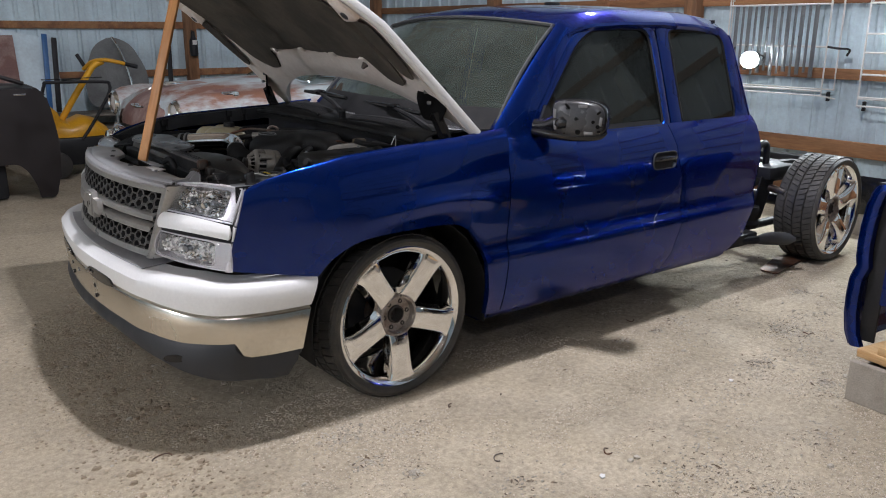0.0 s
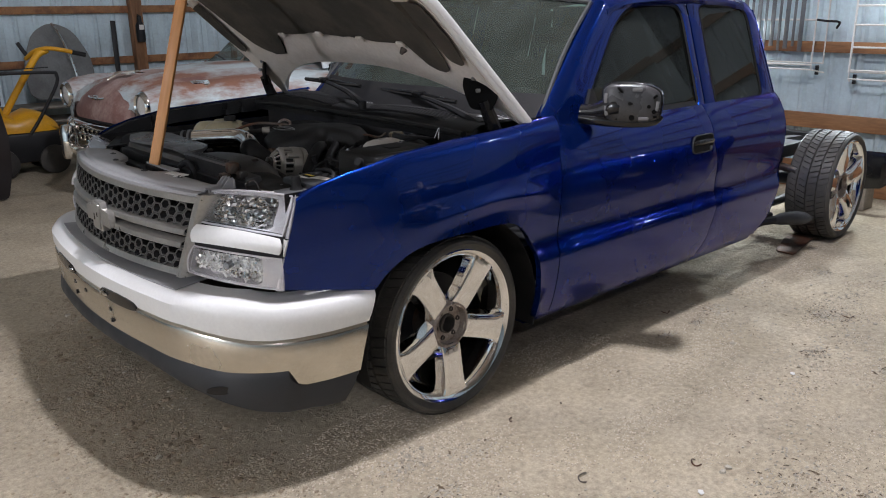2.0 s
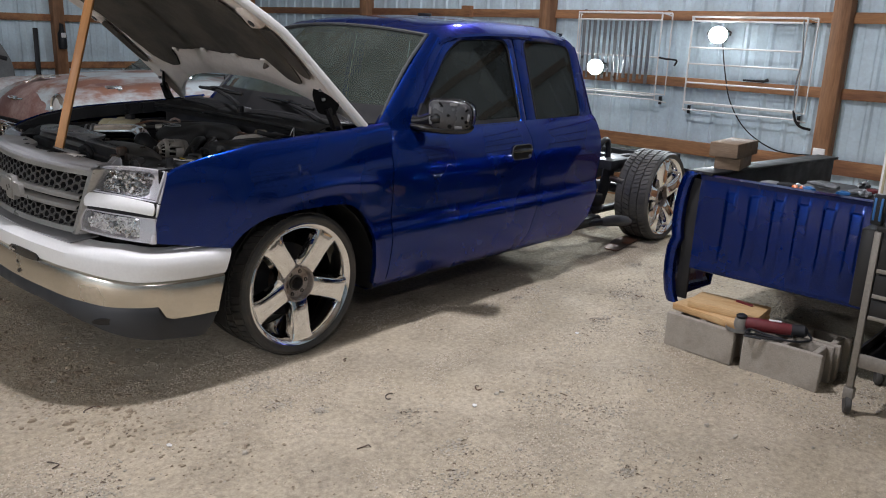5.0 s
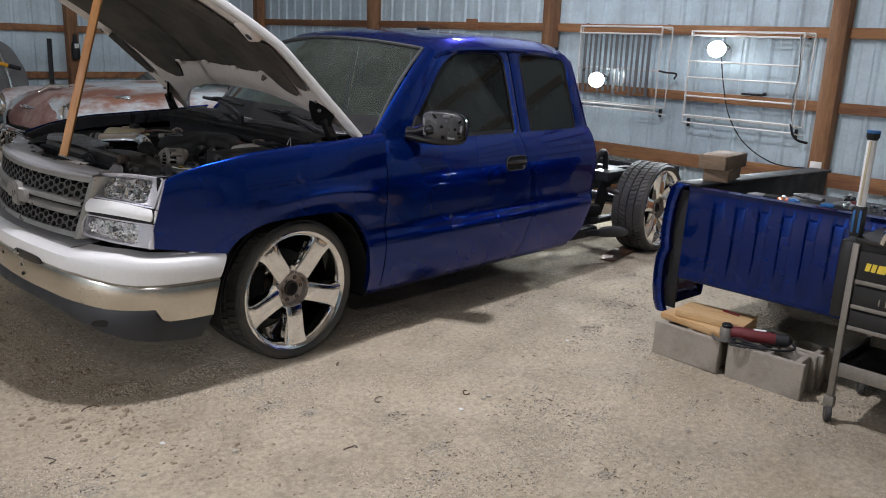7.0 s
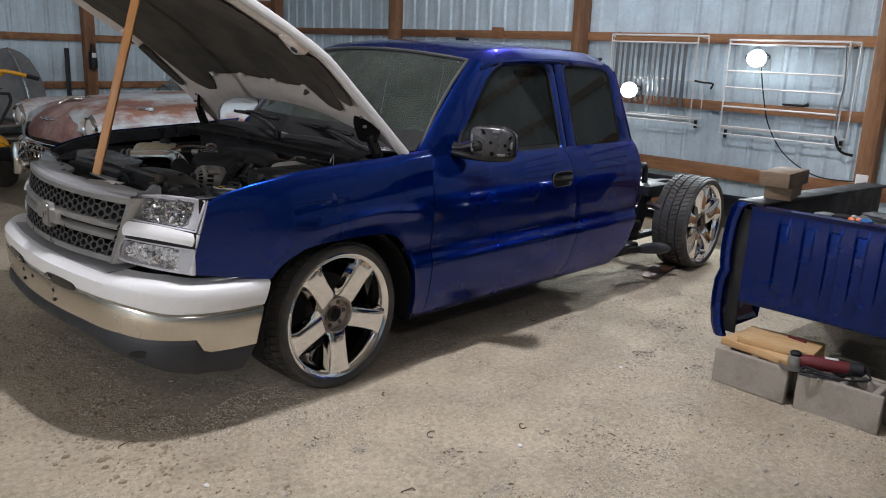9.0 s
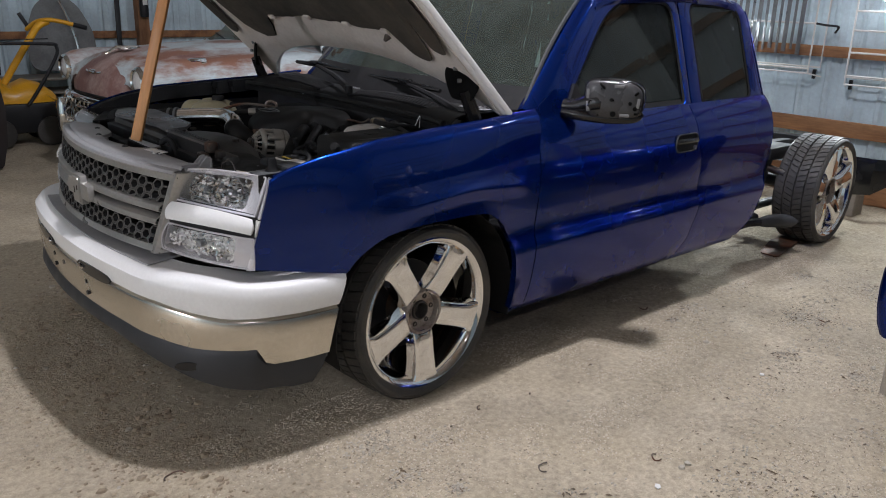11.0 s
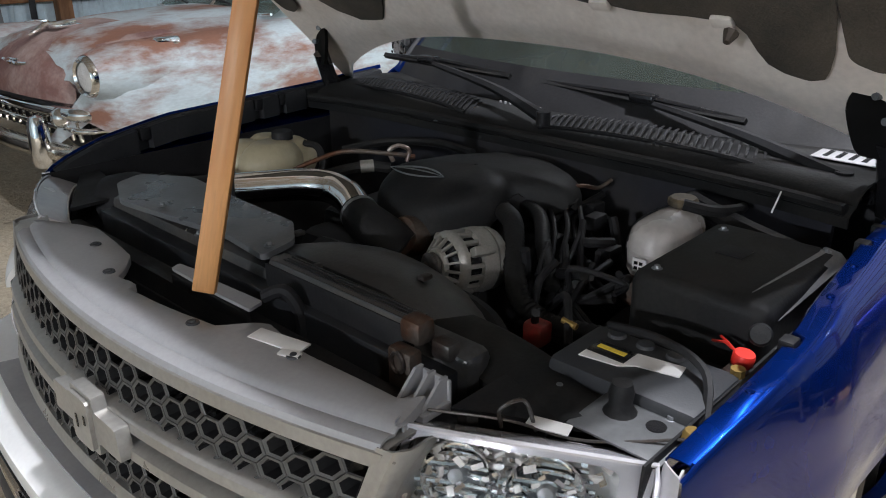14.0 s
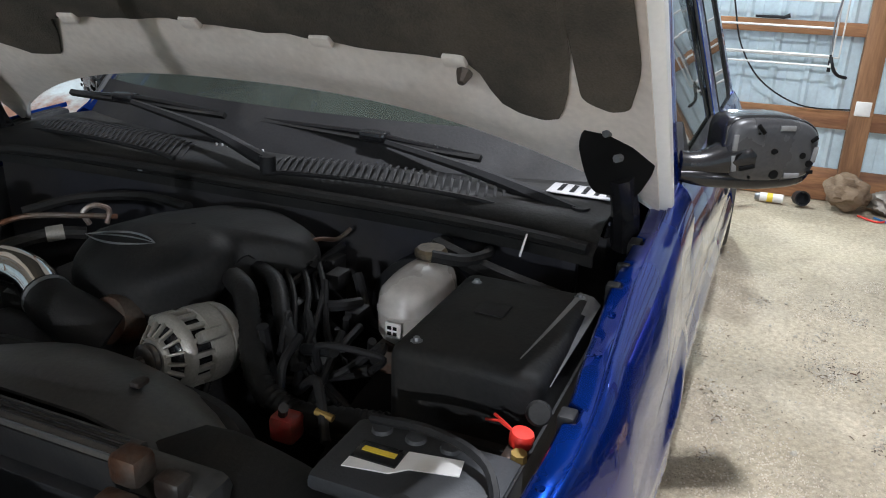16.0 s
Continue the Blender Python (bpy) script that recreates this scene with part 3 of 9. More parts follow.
def flange_rows(s):
    """The ledge inside the wing: a groove, a flat with fastener notches and a turned-down edge."""
    rows = []
    for i in range(149):
        x = -0.655 + 1.18 * i / 148
        z = fender_top(x)
        y = fender_point(x, z)[1]
        d = 0.017 if any(a < x < b for a, b in LEDGE_NOTCHES) else 0.0
        rise = 0.003 * max(0.0, math.sin(x * 21)) ** 3
        rows.append([(x, s * (y + 0.0075), z - 0.006), (x, s * (y + 0.010), z - 0.013), (x, s * (y + 0.016), z - 0.0125 + rise), (x, s * (y + 0.026 - d * 0.3), z - 0.012 + rise), (x, s * (y + 0.039 - d), z - 0.013), (x, s * (y + 0.042 - d), z - 0.017), (x, s * (y + 0.043 - d), z - 0.075)])
    return rows


LEDGE_NOTCHES = ((-0.40, -0.365), (-0.02, 0.012), (0.075, 0.10), (0.185, 0.235))
for s in (1, -1):
    # the far ledge lies in shade: black stands in for its blue
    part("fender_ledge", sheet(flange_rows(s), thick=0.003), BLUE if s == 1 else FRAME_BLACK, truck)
    # dark inner wing
    rows = [[(x, s * -0.895, 1.02), (x, s * -0.885, 0.80), (x, s * -0.62, 0.74), (x, s * -0.60, 0.45)] for x in [-0.70 + 0.1 * i for i in range(13)]]
    part("inner_fender", sheet(rows, thick=0.004), BLACK_PLASTIC, truck)
    # wheel housing: half a drum
    rows = []
    for i in range(19):
        a = math.pi * (1.08 - 1.16 * i / 18)
        rows.append([(0.02 + 0.46 * math.cos(a), s * y, 0.36 + 0.46 * math.sin(a)) for y in (-0.935, -0.8, -0.6, -0.45)])
    part("wheel_liner", sheet(rows, thick=0.004), BLACK_PLASTIC, truck)

# ---- doors and cab sides ----
CLIP_SHEEN_GREY = material("grey_clip_and_sheen", (0.15, 0.15, 0.15), 0.5, 0, 0.2, 8, 90, 0.05)
MIRROR_GREY = material("dark_grey_mirror_moulding", (0.040, 0.040, 0.042), 0.30, 0, 0.2, 9, 120, 0.06)
SOCKET_BLACK = material("black_hollow", (0.003, 0.003, 0.003), 0.8, 0, 0.2, 9, 60, 0.05, spec=0.1)


BELT = 1.10


def door_rear_edge(z):
    return soft_interp(z, [(0.28, 1.745), (0.40, 1.80), (0.57, 1.832), (0.75, 1.815), (0.95, 1.755), (BELT, 1.728)])


def cab_rear_edge(z):
    return soft_interp(z, [(0.27, 2.37), (0.40, 2.475), (0.6, 2.525), (0.85, 2.53), (1.04, 2.515), (BELT, 2.50)])


def panel(xf, xr, z0, z1, s, n=22, m=64):
    rows = []
    for i in range(n + 1):
        r = []
        for j in range(m + 1):
            z = z0 + (z1 - z0) * j / m
            a, b = xf(z), xr(z)
            x = a + (b - a) * i / n
            edge = min(x - a, b - x)
            y = side_y(x, z) + (0.002 * (1 - edge / 0.008) if edge < 0.008 else 0)
            r.append((x, s * y if s < 0 else y, z))
        rows.append(r)
    return sheet([[(p[0], p[1] if s > 0 else p[1], p[2]) for p in r] for r in rows], thick=0.012)


# greenhouse plane: leaning in towards the roof


def green_y(z):
    return -0.919 + 0.2946 * (z - 1.094) + 0.05 * max(0, z - 1.5)


def loop3(pts, off=0.0, s=1):
    return [(x, s * (green_y(z) + off), z) for x, z in pts]


def resample(loop, n):
    pts = [Vector(p) for p in loop] + [Vector(loop[0])]
    d = [0]
    for a, b in zip(pts, pts[1:]):
        d.append(d[-1] + (b - a).length)
    out = []
    j = 0
    for i in range(n):
        t = d[-1] * i / n
        while d[j + 1] < t:
            j += 1
        k = (t - d[j]) / max(d[j + 1] - d[j], 1e-9)
        out.append(pts[j].lerp(pts[j + 1], k).to_tuple())
    return out


DOOR_WIN = rounded([(0.775, 1.118), (1.712, 1.096), (1.702, 1.588), (1.30, 1.592), (1.15, 1.52)], [0.03, 0.03, 0.08, 0.10, 0.10])
DOOR_FRAME = rounded([(0.69, 1.100), (1.765, 1.080), (1.755, 1.635), (1.25, 1.640), (1.085, 1.56)], [0.005, 0.005, 0.06, 0.12, 0.12])
REAR_WIN = rounded([(1.868, 1.090), (2.355, 1.094), (2.335, 1.568), (1.860, 1.583)], [0.03, 0.05, 0.08, 0.05])
REAR_FRAME = rounded([(1.775, 1.080), (2.50, 1.080), (2.42, 1.60), (1.765, 1.635)], [0.005, 0.02, 0.12, 0.02])


def frame_strip(outer, inner, s, n=96, bulge=0.0):
    o, i = resample(outer, n), resample(inner, n)
    # start both loops at the same corner so that the strip does not twist
    k = min(range(n), key=lambda q: (Vector(i[q]) - Vector(o[0])).length)
    i = i[k:] + i[:k]
    rows = [loop3(o, 0.004), loop3([(a[0] * 0.6 + b[0] * 0.4, a[1] * 0.6 + b[1] * 0.4) for a, b in zip(o, i)], -0.004), loop3([(a[0] * 0.12 + b[0] * 0.88, a[1] * 0.12 + b[1] * 0.88) for a, b in zip(o, i)], -0.001), loop3(i, 0.014)]
    if s < 0:
        rows = flip(rows)
    return sheet(rows, True, thick=0.006)


def pane(outline, s, off=0.016):
    bm = bmesh.new()
    pts = loop3(outline, off)
    if s < 0:
        pts = [(x, -y, z) for x, y, z in pts]
    f = cap(bm, pts)
    bmesh.ops.solidify(bm, geom=[f], thickness=0.004)
    return bm


def glass_pane(name, bm, mat, parent, label=""):
    ob = part(name, bm, mat, parent, label, False)
    return ob


def seal(outline, s, r=0.006, off=0.008):
    pts = loop3(resample(outline, 80), off)
    if s < 0:
        pts = [(x, -y, z) for x, y, z in pts]
    return tube(pts + [pts[0]], r, 6, capped=False)


for s in (1, -1):
    def sided(bm, s=s):
        if s < 0:
            bmesh.ops.scale(bm, vec=(1, -1, 1), verts=bm.verts)
        return bm
    door = part("door", sided(panel(lambda z: 0.561, lambda z: door_rear_edge(z) - 0.0022, 0.285, BELT, 1)), BLUE, truck, "glossy metallic blue front door", True, 50)
    part("window_frame", frame_strip(DOOR_FRAME, DOOR_WIN, s), BLUE, door)
    glass_pane("window", pane(DOOR_WIN, s), TINTED, door, "dark tinted door glass")
    part("window_seal", seal(DOOR_WIN, s), BLACK_PLASTIC, door)
    strip = sheet([[(x, (-0.930 if k == 0 else -0.915 if k == 1 else -0.905), z + (0.0 if k < 2 else 0.012)) for k, z in ((0, 1.092), (1, 1.108), (2, 1.110))] for x in [0.78 + 0.05 * i for i in range(19)]], thick=0.004)
    part("belt_moulding", sided(strip), BLACK_PLASTIC, door)
    # handle: recessed black cup with a bar
    cup = slab(rounded([(-0.095, -0.045), (0.095, -0.045), (0.095, 0.045), (-0.095, 0.045)], 0.04), 0.012, m=Matrix.Translation((1.64, -0.986, 0.917)) @ Euler((radians(90), 0, 0)).to_matrix().to_4x4())
    handle = part("handle", sided(cup), BLACK_PLASTIC, door, "black plastic pull handle")
    part("handle_bar", sided(tube(curve_points([(1.555, -0.996, 0.925), (1.58, -1.014, 0.928), (1.64, -1.019, 0.93), (1.70, -1.014, 0.928), (1.72, -0.996, 0.925)], 4), 0.013, 8)), GLOSS_BLACK, handle)
    ring = [(x, -0.9995, z) for x, z in rounded([(1.545, 0.872), (1.735, 0.872), (1.735, 0.962), (1.545, 0.962)], 0.04)]
    part("handle_ring", sided(tube(ring + [ring[0]], 0.0035, 6, capped=False)), GREY_PLASTIC, handle)
    part("keyhole", sided(tube([(1.715, -0.990, 0.887), (1.715, -1.004, 0.887)], 0.012, 10)), GALV, handle)

    rear = part("rear_door", sided(panel(lambda z: door_rear_edge(z) + 0.0022, cab_rear_edge, 0.285, BELT, 1)), BLUE, truck, "blue rear-hinged half door and cab corner", True, 50)
    part("window_frame", frame_strip(REAR_FRAME, REAR_WIN, s), BLUE, rear)
    glass_pane("window", pane(REAR_WIN, s, 0.004), TINTED, rear, "dark tinted quarter glass")
    part("window_seal", seal(REAR_WIN, s, 0.005, 0.0), BLACK_PLASTIC, rear)
    # sill under the doors
    rows = [[(x, -0.930, 0.283), (x, -0.922, 0.262), (x, -0.89, 0.235), (x, -0.84, 0.215), (x, -0.70, 0.215)] for x in [0.50 + 0.1 * i for i in range(19)] + [2.36]]
    part("sill", sided(sheet(rows, thick=0.006)), BLUE, truck)
    # front pillar
    base, top = Vector((0.560, -0.895, 1.135)), Vector((1.06, -0.768, 1.605))
    rows = []
    for i in range(15):
        t = i / 14
        p = base.lerp(top, t)
        p.z += 0.035 * math.sin(math.pi * t) * 0.5
        w = 0.10 - 0.035 * t
        rows.append([(p.x - 0.005, p.y + 0.055, p.z + 0.004), (p.x - 0.004, p.y + 0.028, p.z + 0.012), (p.x + 0.02, p.y + 0.004, p.z + 0.004), (p.x + w * 0.7, p.y - 0.007, p.z - 0.02), (p.x + w + 0.04, green_y(max(p.z - 0.035, 1.098)) - 0.001, max(p.z - 0.035, 1.098))])
    part("front_pillar", sided(sheet(rows, thick=0.01)), BLUE, truck)
    # sill below the doors, set in and rolled under
    part("rocker_sill", sided(sheet([[(x, y + 0.02 * max(0.0, (x - 2.25) / 0.12), z + 0.03 * max(0.0, (x - 2.25) / 0.12)) for y, z in ((-0.920, 0.296), (-0.917, 0.276), (-0.914, 0.262), (-0.905, 0.247), (-0.885, 0.238), (-0.85, 0.236))] for x in (0.47, 0.52, 0.8, 1.2, 1.6, 2.0, 2.25, 2.31, 2.36)], thick=0.008)), BLUE, truck, "", True, 60)
    # pillar foot between wing, door and window
    rows = [[(0.566 + 0.02 * i, interp(z, SIDE) if z < 1.10 else green_y(z) - 0.002, z) for z in (1.085, 1.098, 1.11, 1.125, min(1.130 + 0.011 * i, 1.22))] for i in range(10)]
    part("pillar_foot", sided(sheet(rows, thick=0.006)), BLUE, truck)
    # mirror: shell with its glass gone, on an arm from the door's sail
    mm = pose(0.855, -1.112, 1.196, 0, 0, 30)
    mirror = part("door_mirror", sided(tube(curve_points([(0.775, -0.912, 1.150), (0.790, -0.96, 1.152), (0.815, -1.01, 1.165), (0.850, -1.06, 1.185)], 4), [0.034, 0.033, 0.033, 0.034, 0.035, 0.037, 0.040, 0.044, 0.049, 0.054, 0.058, 0.060, 0.055], 14)), GLOSS_BLACK, truck, "black mirror housing with its front cover missing")
    part("mirror_sail", sided(slab([(0.765, 1.112), (0.90, 1.104), (0.872, 1.235), (0.855, 1.24)], 0.016, m=Matrix(((1, 0, 0, 0), (0, 0.2946, -1, -1.244), (0, 1, 0, 0), (0, 0, 0, 1))))), BLACK_PLASTIC, mirror)
    part("mirror_lower_shell", sided(tube(curve_points([(0.752, -0.915, 1.126), (0.785, -0.985, 1.121), (0.845, -1.09, 1.116), (0.905, -1.18, 1.120), (0.935, -1.212, 1.138)], 4), [0.016, 0.019, 0.022, 0.024, 0.025, 0.026, 0.026, 0.026, 0.026, 0.025, 0.024, 0.023, 0.021, 0.019, 0.016, 0.012, 0.006], 12)), GLOSS_BLACK, mirror)
    out2 = []
    for k in range(40):
        a = 2 * math.pi * k / 40
        c, q = math.cos(a), math.sin(a)
        # rounded oblong, softer at its outer upper corner
        e = 0.40 if (c > 0 or q < 0) else 0.62
        u, v = math.copysign(abs(c) ** e, c), math.copysign(abs(q) ** e, q)
        out2.append((u * (0.128 - 0.006 * max(0.0, -v)), v * (0.086 - 0.010 * max(0.0, -u))))
    # bare moulded front bulges ahead; the glass side points to the rear
    prof = [(0.095, 0.1), (0.100, 0.90), (0.085, 0.98), (0.045, 1.0), (0.004, 1.0), (-0.006, 0.985), (-0.010, 0.955), (-0.0105, 0.935), (-0.020, 0.915), (-0.028, 0.84), (-0.0325, 0.66), (-0.0345, 0.4), (-0.035, 0.05)]
    part("mirror_shell", sided(sheet([[mm @ Vector((dx, a * k, b * k)) for a, b in out2] for dx, k in prof[:8]], True)), GLOSS_BLACK, mirror)
    part("mirror_front", sided(sheet([[mm @ Vector((dx, a * k, b * k)) for a, b in out2] for dx, k in prof[7:]], True)), MIRROR_GREY, mirror, "dark grey moulded front with empty holes")

    def front_x(hy, hz):
        return -0.0353 + 0.0085 * max(abs(hy) / 0.117, abs(hz) / 0.079) ** 5

    for hy, hz, hr in ((0.090, -0.017, 0.013), (0.005, 0.001, 0.008), (-0.005, -0.058, 0.012), (-0.073, -0.010, 0.008), (-0.094, -0.031, 0.009), (0.050, 0.045, 0.003), (0.058, -0.066, 0.004)):
        x = front_x(hy, hz)
        part("mirror_socket", sided(tube([mm @ Vector((x + 0.004, hy, hz)), mm @ Vector((x - 0.0008, hy, hz))], hr, 14)), SOCKET_BLACK, mirror)
    for hy, hz, tt, w in ((0.046, 0.056, 48, 0.015), (0.069, -0.040, -12, 0.020), (-0.097, 0.031, -40, 0.010), (-0.100, -0.052, -6, 0.008)):
        part("mirror_slot", sided(box(-0.004, 0.0012, -w, w, -0.005, 0.005, 0.002, m=mm @ pose(front_x(hy, hz), hy, hz, tt, 0, 0))), SOCKET_BLACK, mirror)
    for hy, hz, tt in ((-0.023, 0.058, 0), (0.106, 0.021, 90), (0.103, -0.031, 84), (-0.053, -0.061, 0), (-0.106, -0.008, 96)):
        part("mirror_pad", sided(box(-0.0018, 0.002, -0.020, 0.020, -0.0065, 0.0065, 0.001, m=mm @ pose(front_x(hy, hz), hy, hz, tt, 0, 0))), CLIP_SHEEN_GREY, mirror)

# roof: crowned skin with rounded rails
rows = []
RX = [(1.04, 1.598), (1.09, 1.628), (1.15, 1.650), (1.28, 1.668), (1.5, 1.678), (1.8, 1.679), (2.1, 1.667), (2.28, 1.646), (2.38, 1.615), (2.43, 1.58)]
for x, zt in RX:
    r = []
    for k in range(25):
        v = -1 + 2 * k / 24
        y = 0.785 * v
        z = zt + 0.045 * (1 - v * v) - 0.062 * max(0, (abs(v) - 0.86) / 0.14) ** 2
        r.append((x, y, z))
    rows.append(r)
roof = part("roof", sheet(rows, thick=0.01), BLUE, truck, "blue roof panel", True, 60)
for s in (1, -1):
    rows = []
    for x, zt in RX[1:]:
        zz = zt - 0.058
        rows.append([(x, s * -0.782, zz + 0.004), (x, s * -0.787, zz - 0.01), (x, s * green_y(zz - 0.03), zz - 0.03)])
    part("roof_rail", sheet(rows, thick=0.008), BLUE, truck)
# clearance lamp on the roof edge
part("roof_marker", box(1.62, 1.70, -0.10, -0.04, 1.720, 1.742, 0.008), BLACK_PLASTIC, truck)
# back of the cab with its window opening
back = box(2.43, 2.455, -0.86, 0.86, 0.30, 1.115, 0.008)
for y0, y1, z0, z1 in ((-0.80, -0.62, 1.10, 1.45), (0.62, 0.80, 1.10, 1.45), (-0.74, 0.74, 1.45, 1.585)):
    box(2.40, 2.43, y0 * 0.93, y1 * 0.93, z0, z1, 0.006, back)
part("cab_back", back, BLUE, truck)
bm = box(2.412, 2.418, -0.58, 0.58, 1.11, 1.565, 0)
glass_pane("rear_window", bm, TINTED, truck, "dark tinted rear glass")
for s in (1, -1):
    rows = [[(cab_rear_edge(z), s * side_y(2.4, z), z), (cab_rear_edge(z) + 0.012, s * (side_y(2.4, z) + 0.03), z), (2.45, s * (side_y(2.4, z) + 0.09), z)] for z in [0.285 + 0.06 * i for i in range(14)] + [BELT]]
    part("cab_corner", sheet(rows, thick=0.006), BLUE, truck)
    rows = [[(interp(z, [(1.10, 2.50), (1.30, 2.47), (1.5, 2.435), (1.63, 2.40)]), s * green_y(z), z), (interp(z, [(1.10, 2.495), (1.63, 2.405)]), s * (green_y(z) + 0.045), z), (2.43, s * (green_y(z) + 0.09), z)] for z in [1.10 + 0.0455 * i for i in range(11)]]
    part("cab_corner_upper", sheet(rows, thick=0.006), BLUE, truck)

# windscreen, bowed forwards
WS = []
for j in range(13):
    v = j / 12
    r = []
    for k in range(21):
        u = -1 + 2 * k / 20
        xb = 0.385 + 0.185 * u * u
        xt = 0.96 + 0.085 * u * u
        yb, yt = 0.86 * u, 0.725 * u
        z = 1.135 + (1.600 - 1.135 + 0.045 * (1 - u * u)) * v
        bow = 0.02 * math.sin(math.pi * v)
        r.append((xb + (xt - xb) * v - bow, yb + (yt - yb) * v, z + bow))
    WS.append(r)
glass_pane("windscreen", sheet(WS, thick=0.005), SCREEN, truck, "dusty windscreen with its reflected haze painted in").visible_shadow = False
FRIT = []
for i in range(4):
    q = i * 0.7
    j = int(q)
    FRIT.append([(a[0] + (b[0] - a[0]) * (q - j) - 0.004, a[1] + (b[1] - a[1]) * (q - j), a[2] + (b[2] - a[2]) * (q - j) + 0.003) for a, b in zip(WS[j], WS[j + 1])])
part("windscreen_band", sheet(FRIT, thick=0.002), BLACK_PLASTIC, truck, "black band along the foot of the windscreen")
edge = [r[0] for r in WS] + WS[-1][1:] + [r[-1] for r in WS[::-1]][1:]
part("windscreen_trim", tube([(x - 0.004, y, z + 0.004) for x, y, z in edge], 0.010, 6), GREY_PLASTIC, truck)

# cab interior: seats, dash and floor seen dimly through the tint
part("cab_floor", box(0.5, 2.4, -0.83, 0.83, 0.30, 0.36, 0), INTERIOR, truck)
part("dashboard", box(0.56, 0.95, -0.80, 0.80, 0.80, 1.12, 0.05), INTERIOR, truck)
for y in (-0.42, 0.42):
    seat = part("seat", box(1.15, 1.65, y - 0.26, y + 0.26, 0.55, 0.75, 0.06), INTERIOR, truck)
    part("seat_back", box(1.58, 1.75, y - 0.26, y + 0.26, 0.70, 1.30, 0.06), INTERIOR, seat)
    part("head_rest", box(1.64, 1.75, y - 0.13, y + 0.13, 1.33, 1.50, 0.04), INTERIOR, seat)
part("headliner", box(1.12, 2.38, -0.70, 0.70, 1.62, 1.64, 0), INTERIOR, truck)
part("steering_wheel", lathe([(0.17 + 0.015 * math.cos(a), 0.015 * math.sin(a)) for a in [2 * math.pi * k / 10 for k in range(11)]], pose(1.02, -0.42, 1.05, 0, 60, 0), 32), INTERIOR, truck)

# ---- nose: bumper, valance, grille, lamps ----


def nose_x(y):
    """Plan line of the bumper's face."""
    a = abs(y)
    return -1.092 + 0.055 * (a / 0.6) ** 2


NOSE = [(nose_x(y), y) for y in [-0.6 + 0.1 * i for i in range(13)]]
TAIL = [(-1.005, 0.70), (-0.955, 0.795), (-0.895, 0.868), (-0.82, 0.930), (-0.74, 0.968), (-0.65, 0.990), (-0.55, 1.002), (-0.43, 1.008)]
LINE = [(x, -y) for x, y in TAIL[::-1]] + NOSE + TAIL
LINE = [(p.x, p.y) for p in curve_points([(x, y, 0) for x, y in LINE], 3)]


def bumper_rows(sections, line=LINE):
    """Sections are (inset, height) pairs swept along the bumper's plan line."""
    n = len(line)
    nor = []
    for i in range(n):
        a, b = Vector(line[max(i - 1, 0)]), Vector(line[min(i + 1, n - 1)])
        d = (b - a).normalized()
        nor.append(Vector((d.y, -d.x)))
    if nor[n // 2].x < 0:
        nor = [-v for v in nor]
    rows = []
    for i in range(n):
        r = []
        for s, h in sections:
            z = h(line[i][1]) if callable(h) else h
            # the ends are cut back towards their foot
            cut = 0.36 * max(0.0, 0.646 - z) * max(0.0, min(1.0, (line[i][0] + 0.68) / 0.25))
            r.append((line[i][0] + nor[i].x * s - cut, line[i][1] + nor[i].y * s, z))
        rows.append(r)
    return rows


def cover_top(y):
    return 0.682 - 0.022 * max(0.0, (abs(y) - 0.86) / 0.13)


def seam(y):
    """Height of the line between the white cover and the chrome."""
    return interp(abs(y), [(0.0, 0.586), (0.55, 0.586), (0.70, 0.581), (0.80, 0.566), (0.90, 0.545), (1.0, 0.540)])


def chrome_low(y):
    return interp(abs(y), [(0.0, 0.450), (0.45, 0.450), (0.7, 0.442), (0.83, 0.429), (1.0, 0.427)])


bumper = part("front_bumper", sheet(bumper_rows([(0.16, lambda y: cover_top(y) - 0.003), (0.085, lambda y: cover_top(y) - 0.003), (0.06, cover_top), (0.036, cover_top), (0.016, lambda y: cover_top(y) - 0.006), (0.005, lambda y: cover_top(y) - 0.020), (0.0, lambda y: seam(y) + 0.075), (0.0, lambda y: seam(y) + 0.034), (0.006, lambda y: seam(y) + 0.007), (0.02, seam)]), thick=0.006), WHITE, truck, "gloss white bumper top cover", True, 45)
part("bumper_pad", sheet([[(x + 0.20, y * 0.93, 0.685) if k == 0 else (x + 0.055, y, 0.6865) for k in (0, 1)] for x, y in NOSE], thick=0.004), PRIMER, bumper, "scuffed grey bumper step pad")


crows = bumper_rows([(0.02, seam), (0.004, lambda y: seam(y) - 0.004), (0.0, lambda y: seam(y) - 0.012), (0.004, lambda y: chrome_low(y) + 0.048), (0.012, lambda y: chrome_low(y) + 0.005), (0.02, chrome_low)])
# the ends drop lower behind the step
for r, (x, y) in zip(crows, LINE):
    drop = 0.062 * max(0.0, min(1.0, (x + 0.765) / 0.03))
    for i in range(3, 6):
        px, py, pz = r[i]
        r[i] = (px, py, pz - drop * (0.4 if i == 3 else 1.0))
part("bumper_chrome", sheet(crows, thick=0.006), DULL_CHROME, bumper, "chrome lower bumper face", True, 45)


def dam_low(x, y):
    return interp(abs(y), [(0.0, 0.392), (0.40, 0.392), (0.58, 0.374), (0.73, 0.342), (0.89, 0.288), (1.0, 0.262)])


